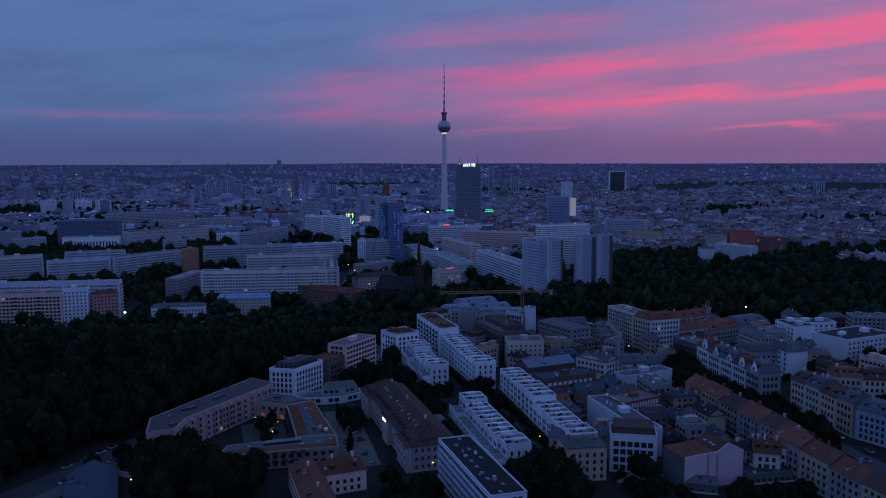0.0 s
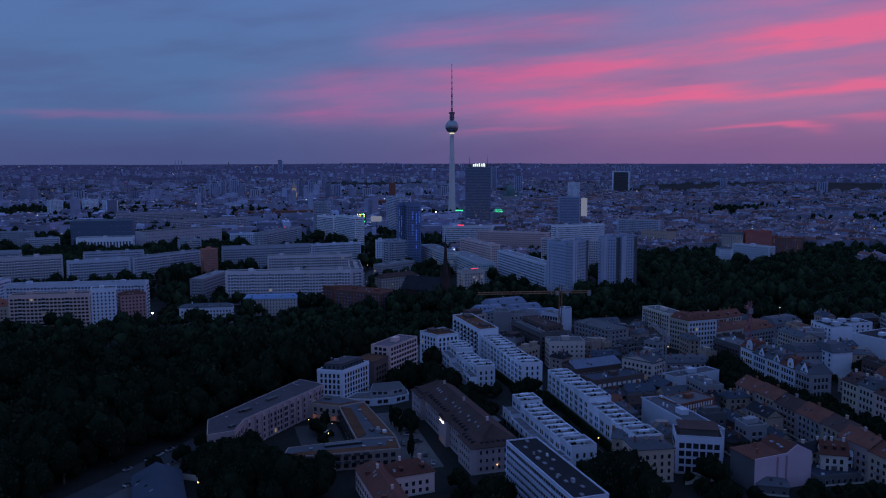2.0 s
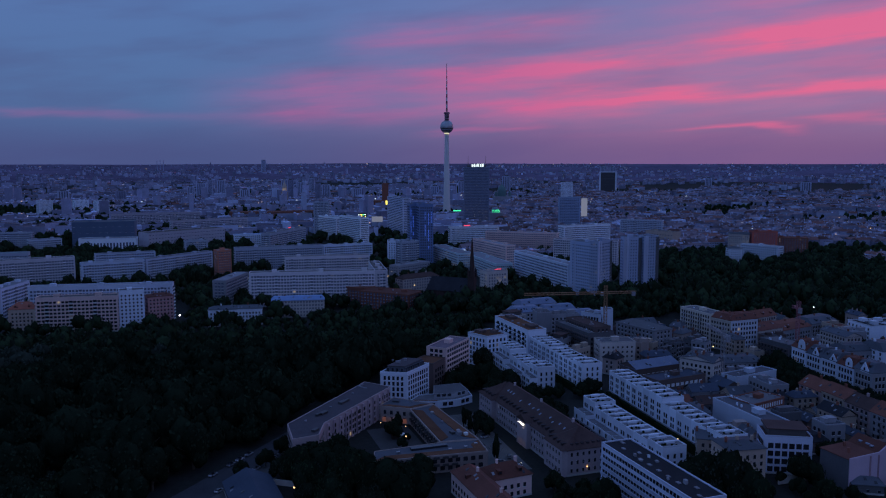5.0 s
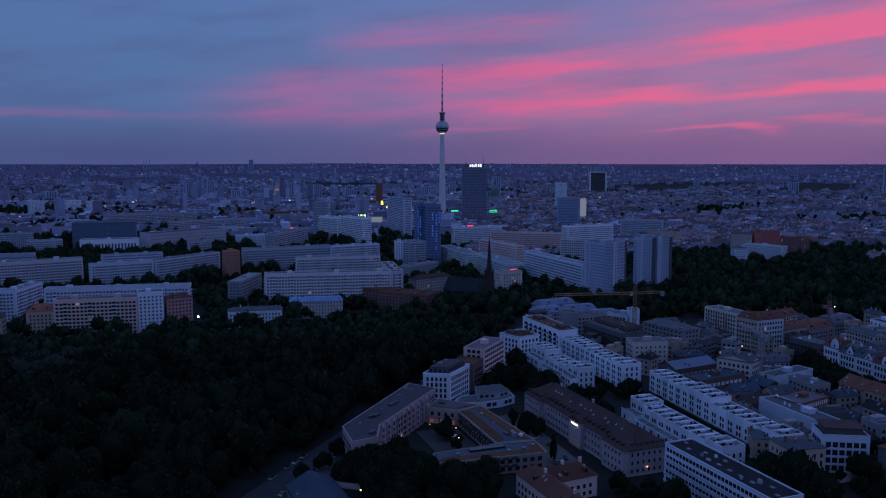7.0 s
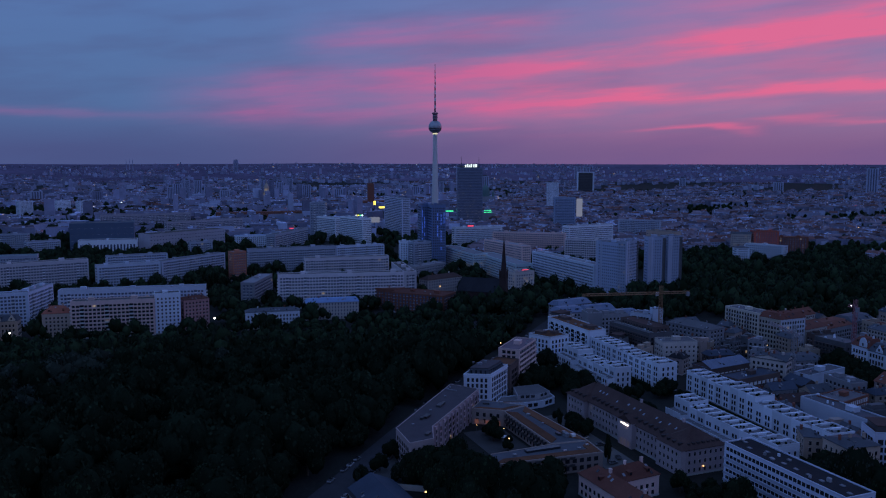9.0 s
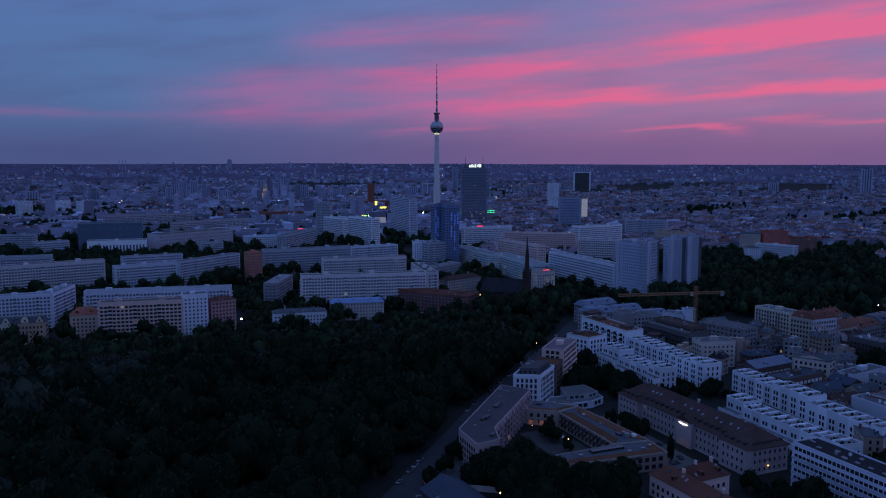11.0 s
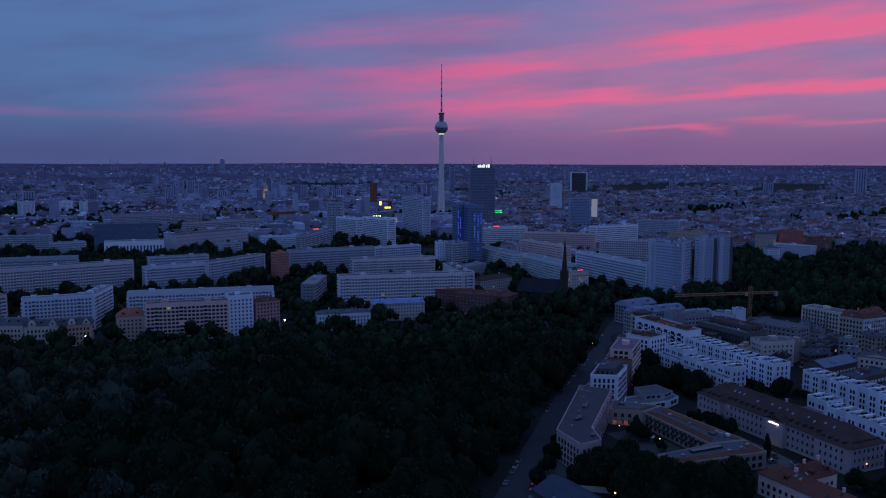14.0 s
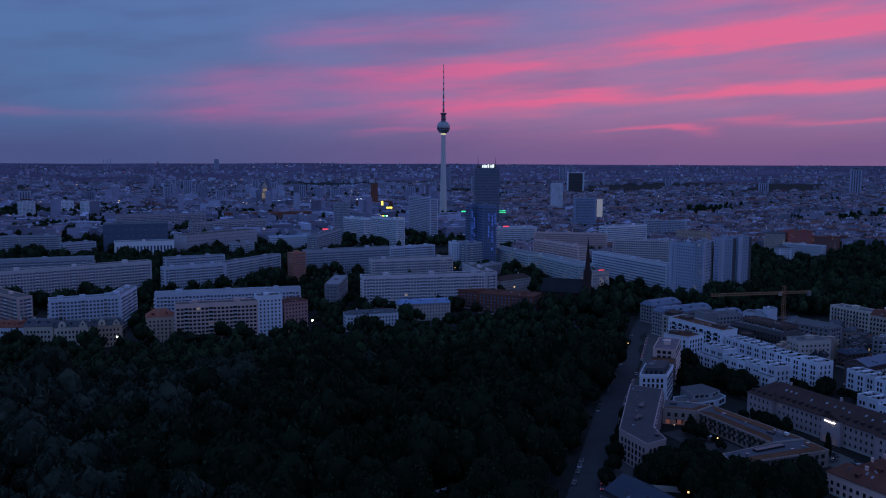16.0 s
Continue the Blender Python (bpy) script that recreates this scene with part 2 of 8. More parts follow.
material("roof_orange", (0.62, 0.17, 0.09), 0.9, 0.2, gloss=0.1)
material("roof_rose", (0.25, 0.185, 0.215), 0.9, 0.2, gloss=0.2)
material("wall_brickrose", (0.66, 0.34, 0.33), 0.9, 0.2)
material("roof_tile", (0.36, 0.125, 0.085), 0.9, 0.25, gloss=0.2)
material("wall_court", (0.37, 0.295, 0.265), 0.9, 0.16)
material("wall_rosy", (0.50, 0.37, 0.40), 0.9, 0.14)
material("roof_dusk", (0.060, 0.048, 0.05), 0.9, 0.2, gloss=0.15)
material("sky_pane", (0.30, 0.34, 0.42), 0.15, 0.1)
glow("lit_entry", (1.0, 0.42, 0.14), 0.028)
glow("lit_orange", (1.0, 0.28, 0.06), 0.10)


# ---- mesh helpers ----
def box(bm, x0, y0, z0, x1, y1, z1, mi=0):
    v = [bm.verts.new(p) for p in ((x0, y0, z0), (x1, y0, z0), (x1, y1, z0), (x0, y1, z0), (x0, y0, z1), (x1, y0, z1), (x1, y1, z1), (x0, y1, z1))]
    for f in ((3, 2, 1, 0), (4, 5, 6, 7), (0, 1, 5, 4), (1, 2, 6, 5), (2, 3, 7, 6), (3, 0, 4, 7)):
        bm.faces.new([v[k] for k in f]).material_index = mi


def prism(bm, outline, z0, z1, mi=0, top=None):
    """An upright prism over an outline; top: the outline of its upper end where it tapers."""
    lo = [bm.verts.new((x, y, z0)) for x, y in outline]
    hi = [bm.verts.new((x, y, z1)) for x, y in (top or outline)]
    n = len(lo)
    bm.faces.new(hi).material_index = mi
    bm.faces.new(lo[::-1]).material_index = mi
    for k in range(n):
        bm.faces.new((lo[k], lo[(k + 1) % n], hi[(k + 1) % n], hi[k])).material_index = mi


def lathe(bm, rings, sides=24, mi=0):
    """A closed body turned round z from (radius, height) rings."""
    loops = []
    for r, z in rings:
        loops.append([bm.verts.new((r * math.cos(2 * math.pi * k / sides), r * math.sin(2 * math.pi * k / sides), z)) for k in range(sides)])
    for a, b in zip(loops, loops[1:]):
        for k in range(sides):
            bm.faces.new((a[k], a[(k + 1) % sides], b[(k + 1) % sides], b[k])).material_index = mi
    bm.faces.new(loops[-1]).material_index = mi
    bm.faces.new(loops[0][::-1]).material_index = mi


def mesh_of(name, bm, mats):
    me = bpy.data.meshes.new(name)
    bm.to_mesh(me)
    bm.free()
    for mt in ([mats] if isinstance(mats, str) else mats):
        me.materials.append(MATS[mt])
    return me


def part(name, bm, mats, parent=None, label="", m=None):
    """Links a bmesh, or a mesh that is shared, as one object under a thing."""
    ob = new(name, bm if isinstance(bm, bpy.types.Mesh) else mesh_of(name, bm, mats))
    if parent:
        ob.parent = parent
    if m:
        ob.matrix_local = m
    return tagged(ob, label)


def from_arrays(name, verts, faces, mats, index=None):
    me = bpy.data.meshes.new(name)
    me.from_pydata(verts, [], faces)
    for mt in ([mats] if isinstance(mats, str) else mats):
        me.materials.append(MATS[mt])
    if index is not None:
        me.polygons.foreach_set("material_index", np.asarray(index, np.int32))
    me.update()
    return me


class Bag:
    """Many small solids gathered into one mesh."""

    def __init__(self):
        self.v, self.f, self.i = [], [], []

    def box(self, m, x0, y0, z0, x1, y1, z1, mi=0, bottom=False):
        n = len(self.v)
        self.v += [m @ Vector(p) for p in ((x0, y0, z0), (x1, y0, z0), (x1, y1, z0), (x0, y1, z0), (x0, y0, z1), (x1, y0, z1), (x1, y1, z1), (x0, y1, z1))]
        for f in ((4, 5, 6, 7), (0, 1, 5, 4), (1, 2, 6, 5), (2, 3, 7, 6), (3, 0, 4, 7)) + (((3, 2, 1, 0),) if bottom else ()):
            self.f.append([n + k for k in f])
            self.i.append(mi)

    def ridge(self, m, x0, y0, z0, x1, y1, z1, mi=0, hip=0.0):
        n, c = len(self.v), (y0 + y1) / 2
        self.v += [m @ Vector(p) for p in ((x0, y0, z0), (x1, y0, z0), (x1, y1, z0), (x0, y1, z0), (x0 + hip, c, z1), (x1 - hip, c, z1))]
        for f in ((0, 1, 5, 4), (2, 3, 4, 5), (1, 2, 5), (3, 0, 4)):
            self.f.append([n + k for k in f])
            self.i.append(mi)

    def mesh(self, name, mats):
        return from_arrays(name, self.v, self.f, mats, self.i)


def smooth01(x):
    x = min(max(x, 0.0), 1.0)
    return x * x * (3 - 2 * x)


def ground_z(x, y):
    """The plateau by the park, then the lower city, then the rise that ends at the horizon."""
    r = math.hypot(x + 120, y - 30)
    if r < 2800:
        return 9.5 * (1 - smooth01((y - 430) / 230))
    k = min((r - 2800) / 2100, 1.0)
    inv = 1 / 2800 + k * (1 / 24000 - 1 / 2800)
    return 138.0 * (1 - r * inv) + k * 5.0 * noise.noise((x * 0.0016, y * 0.0016, 3.0))


FOOT = []  # footprints that are taken: centre, along, half length, half depth


def take(a, b, depth, margin=2.0):
    a, b = Vector(a), Vector(b)
    u = (b - a).normalized()
    v = Vector((-u.y, u.x))
    FOOT.append((a + (b - a) / 2 + v * depth / 2, u, (b - a).length / 2 + margin, depth / 2 + margin))


def taken(x, y, extra=0.0):
    for c, u, hl, hd in FOOT:
        dx, dy = x - c.x, y - c.y
        if abs(dx * u.x + dy * u.y) < hl + extra and abs(-dx * u.y + dy * u.x) < hd + extra:
            return True
    return False


def inside(x, y, poly):
    hit = False
    for (x0, y0), (x1, y1) in zip(poly, poly[1:] + poly[:1]):
        if (y0 > y) != (y1 > y) and x < (x1 - x0) * (y - y0) / (y1 - y0) + x0:
            hit = not hit
    return hit


def thing(name, label, category, a, b, z, group=""):
    """An Empty at corner a of a footprint, its x axis towards b."""
    ob = new(name)
    ob.empty_display_size = 1
    ob.matrix_basis = pose(a[0], a[1], z, 0, 0, math.degrees(math.atan2(b[1] - a[1], b[0] - a[0])))
    return tagged(ob, label, category, group)


# ---- ground, streets ----
def ground():
    bm = bmesh.new()
    radii = [0, 60, 120, 180, 240, 300, 350, 400, 450, 500, 550, 600, 650, 700, 760, 850, 1000, 1300, 1800, 2400] + [2800 + 100 * k for k in range(22)]
    turns = 160
    rings = []
    for r in radii[1:]:
        ring = []
        for k in range(turns):
            a = 2 * math.pi * k / turns
            x, y = -120 + r * math.sin(a), 30 + r * math.cos(a)
            ring.append(bm.verts.new((x, y, ground_z(x, y))))
        rings.append(ring)
    mid = bm.verts.new((-120, 30, ground_z(-120, 30)))
    for k in range(turns):
        bm.faces.new((mid, rings[0][(k + 1) % turns], rings[0][k]))
    for a, b in zip(rings, rings[1:]):
        for k in range(turns):
            bm.faces.new((a[k], a[(k + 1) % turns], b[(k + 1) % turns], b[k]))
    bmesh.ops.recalc_face_normals(bm, faces=bm.faces)
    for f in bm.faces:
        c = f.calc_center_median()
        # the outermost ring takes the paler colour that stands in for haze
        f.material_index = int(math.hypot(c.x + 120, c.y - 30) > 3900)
    ob = part("ground", bm, ["city_ground", "hazed_ground"])
    for p in ob.data.polygons:
        p.use_smooth = True
    tagged(ob, "dark city ground of grass, earth and paving, rim coloured pale for haze", "ground", kind="structure")


# ground near the horizon, its haze painted in as pale violet
material("hazed_ground", (0.165, 0.135, 0.20), 0.95, 0.5, 0.03, vary=0.0, gloss=0.0)
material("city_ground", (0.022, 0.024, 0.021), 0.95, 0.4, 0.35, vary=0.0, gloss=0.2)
ground()


def ribbon(name, label, points, width, mat, lift, category="road", thick=0.0):
    """A street or path that follows the ground along a line of points."""
    bm = bmesh.new()
    line = []
    for (x0, y0), (x1, y1) in zip(points, points[1:]):
        n = max(1, int(math.hypot(x1 - x0, y1 - y0) / 12))
        line += [(x0 + (x1 - x0) * k / n, y0 + (y1 - y0) * k / n) for k in range(n)]
    line.append(points[-1])
    rows = []
    for k, (x, y) in enumerate(line):
        x0, y0 = line[max(k - 1, 0)]
        x1, y1 = line[min(k + 1, len(line) - 1)]
        d = math.hypot(x1 - x0, y1 - y0)
        nx, ny = -(y1 - y0) / d * width / 2, (x1 - x0) / d * width / 2
        z = ground_z(x, y) + lift
        rows.append([bm.verts.new((x + nx * s, y + ny * s, z - q)) for s, q in ((1, 0.4), (1, 0), (-1, 0), (-1, 0.4))])
    for a, b in zip(rows, rows[1:]):
        for k in range(3):
            bm.faces.new((a[k + 1], a[k], b[k], b[k + 1]))
    return tagged(part(name, bm, mat), label, category, kind="structure")


# ---- houses ----
UNITS = {}


def window_unit(w, h, frame="frame_white", pane="window_glass"):
    """One window: a frame with a mullion, a sill and a pane, facing -y, its middle at the origin."""
    key = (round(w, 2), round(h, 2), frame, pane)
    if key not in UNITS:
        bm = bmesh.new()
        rows = [[bm.verts.new((x, y, z)) for x in (-w / 2, 0, w / 2)] for y, z in ((0.05, -h / 2), (-0.08, -h / 2), (-0.08, h / 2), (0.05, h / 2))]
        for lo, hi in zip(rows, rows[1:]):
            for k in (0, 1):
                bm.faces.new((lo[k], lo[k + 1], hi[k + 1], hi[k]))
        for k in (0, 2):
            bm.faces.new([r[k] for r in (rows if k == 2 else rows[::-1])])
        bm.faces.ensure_lookup_table()
        panes = [bm.faces[2], bm.faces[3]]
        bmesh.ops.inset_individual(bm, faces=panes, thickness=0.08, depth=-0.05)
        for f in panes:
            f.material_index = 1
        UNITS[key] = mesh_of("window", bm, [frame, pane])
    return UNITS[key]


COUNT = {"window": 0}
DRAW = random.Random(5)


def put_windows(th, faces, fh, bay, size, frame, near, lit, pane0="window_glass", base=1.0, floors=None, top=0.6, margin=1.2, loggia=False):
    """Rows of windows on faces, each (matrix of its lower left corner, length, height)."""
    bag = Bag()
    w, h = size
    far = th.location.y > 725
    for m, length, height in faces:
        nb = max(1, int((length - 2 * margin + bay - w) / bay)) if length > w + 0.8 else 0
        nf = floors or max(1, int((height - base - top + fh - h) / fh))
        x0 = (length - (nb - 1) * bay) / 2
        for k in range(nf):
            for j in range(nb):
                q = m @ pose(x0 + j * bay, 0, base + h / 2 + k * fh)
                pane = pane0
                if DRAW.random() < lit:
                    pane = "lit_window" if DRAW.random() < 0.4 else "lit_dim"
                if near:
                    part("window", window_unit(w, h, frame, pane), None, th, m=q)
                    COUNT["window"] += 1
                else:
                    mi = {"frame_white": 0, "window_glass": 1, "lit_window": 2, "lit_dim": 3}[pane]
                    if loggia and j % 6 == 2:
                        bag.box(q, -w * 0.72, -0.10, -h / 2 - 0.25, w * 0.72, 0.02, h / 2 + 0.25, mi)
                        bag.box(q, -w * 0.74, -0.95, -h / 2 - 0.75, w * 0.74, 0.02, -h / 2 + 0.2, 0, True)
                        continue
                    bag.box(q, -w / 2, -0.10, -h / 2, w / 2, 0.02, h / 2, mi)
                    bag.box(q, -w / 2 - 0.1, -0.2, -h / 2 - 0.16, w / 2 + 0.1, 0.02, -h / 2 - 0.004, 0)
    if bag.v:
        ob = part("window_grid", bag.mesh("window_grid", [frame, "pane_far_sky" if far else "window_glass", "lit_window", "lit_dim"]), None, th)
        tagged(ob, kind="stuff")


def faces_of(L, d, H, sides="fblr"):
    out = []
    if "f" in sides:
        out.append((pose(0, 0, 0), L, H))
    if "r" in sides:
        out.append((pose(L, 0, 0, 0, 0, 90), d, H))
    if "b" in sides:
        out.append((pose(L, d, 0, 0, 0, 180), L, H))
    if "l" in sides:
        out.append((pose(0, d, 0, 0, 0, -90), d, H))
    return out


def rim_wall(bm, x0, y0, x1, y1, t, z0, z1):
    """A low wall round a rectangle, as one closed ring."""
    rings = []
    for k, z in ((0, z0), (0, z1), (t, z1), (t, z0)):
        rings.append([bm.verts.new(p) for p in ((x0 + k, y0 + k, z), (x1 - k, y0 + k, z), (x1 - k, y1 - k, z), (x0 + k, y1 - k, z))])
    for lo, hi in zip(rings, rings[1:] + rings[:1]):
        for k in range(4):
            bm.faces.new((lo[k], lo[(k + 1) % 4], hi[(k + 1) % 4], hi[k]))


def roof_flat(th, L, d, H, roof, wall, huts=1, skylights=0, rail=0.55, clutter=0):
    bm = bmesh.new()
    box(bm, 0.35, 0.35, H - 0.5, L - 0.35, d - 0.35, H + 0.06)
    top = part("roof", bm, roof, th)
    bm = bmesh.new()
    rim_wall(bm, -0.05, -0.05, L + 0.05, d + 0.05, 0.42, H - 0.02, H + rail)
    part("parapet", bm, wall, th)
    for k in range(huts):
        s = DRAW.uniform(0.7, 1.0)
        u = L * (k + 0.5) / huts + DRAW.uniform(-2, 2)
        hw, hd, hh = min(2.6 * s, L * 0.2), min(2.0 * s, d * 0.2), 2.4 * s
        bm = bmesh.new()
        box(bm, u - hw, d * 0.5 - hd, H, u + hw, d * 0.5 + hd, H + hh)
        box(bm, u - hw - 0.15, d * 0.5 - hd - 0.15, H + hh + 0.003, u + hw + 0.15, d * 0.5 + hd + 0.15, H + hh + 0.15)
        part("roof_hut", bm, wall, top)
    for k in range(clutter):
        u, v, q = DRAW.uniform(1.2, L - 1.2), DRAW.uniform(1.0, d - 1.0), DRAW.uniform(0.3, 0.8)
        bm = bmesh.new()
        box(bm, u - q, v - q * 0.7, H, u + q, v + q * 0.7, H + DRAW.uniform(0.5, 1.5))
        part("roof_vent", bm, DRAW.choice(("roof_pale", "steel", "wall_grey", "wall_white")), top)
    for k in range(skylights):
        u = L * (k + 0.5) / skylights
        bm = bmesh.new()
        v = d * DRAW.choice((0.35, 0.6))
        box(bm, u - 0.9, v - 0.6, H, u + 0.9, v + 0.6, H + 0.35)
        part("skylight", bm, "roof_pale", top)


def roof_pitched(th, L, d, H, roof, rise, hip=0.0, over=0.5, dormers=0, chimneys=2, flat=0.0, gable_wall="wall_grey", panes=0):
    """A ridge or hipped roof; flat: the share of the depth that is level at the top."""
    bm = bmesh.new()
    c, f = d / 2, d * flat / 2
    x0, x1, y0, y1 = -over, L + over, -over, d + over
    lo = [bm.verts.new(p) for p in ((x0, y0, H), (x1, y0, H), (x1, y1, H), (x0, y1, H))]
    hi = [bm.verts.new(p) for p in ((x0 + hip, c - f - 0.05, H + rise), (x1 - hip, c - f - 0.05, H + rise), (x1 - hip, c + f + 0.05, H + rise), (x0 + hip, c + f + 0.05, H + rise))]
    for k in range(4):
        if hip > 0 or k in (0, 2):
            bm.faces.new((lo[k], lo[(k + 1) % 4], hi[(k + 1) % 4], hi[k]))
    bm.faces.new(hi)
    drop = [bm.verts.new((v.co.x, v.co.y, H - 0.25)) for v in lo]
    for k in range(4):
        bm.faces.new((drop[k], drop[(k + 1) % 4], lo[(k + 1) % 4], lo[k]))
    bm.faces.new(drop[::-1])
    top = part("roof", bm, roof, th)
    slope = rise / (c - f + over)
    for k in range(dormers):
        u = L * (k + 0.5) / dormers
        v0 = 1.2
        bm = bmesh.new()
        z = H + slope * (v0 + over) - 0.3
        box(bm, u - 0.75, v0, z, u + 0.75, v0 + 1.8, z + 1.75, 0)
        box(bm, u - 0.9, v0 - 0.2, z + 1.753, u + 0.9, v0 + 2.4, z + 1.9, 0)
        box(bm, u - 0.5, v0 - 0.06, z + 0.55, u + 0.5, v0 - 0.003, z + 1.55, 1)
        part("dormer", bm, [roof, "window_glass"], top)
    for k in range(panes):
        u, v = DRAW.uniform(1.5, L - 1.5), DRAW.uniform(0.8, max(1.0, (c - f) * 0.75))
        bm = bmesh.new()
        box(bm, -0.5, -0.7, 0.03, 0.5, 0.7, 0.16)
        part("roof_window", bm, DRAW.choice(("roof_pale", "window_glass")), top, m=Matrix.Translation((u, v, H + slope * (v + over))) @ pose(0, 0, 0, math.degrees(math.atan(slope))))
    for k in range(chimneys):
        u = L * (k + 0.5) / chimneys + DRAW.uniform(-1.5, 1.5)
        bm = bmesh.new()
        s = DRAW.uniform(0.35, 0.6)
        box(bm, u - s, c - 0.4, H + rise * 0.6, u + s, c + 0.4, H + rise + 1.3)
        box(bm, u - s - 0.1, c - 0.5, H + rise + 1.303, u + s + 0.1, c + 0.5, H + rise + 1.45)
        part("chimney", bm, "brick_red" if DRAW.random() < 0.5 else gable_wall, top)


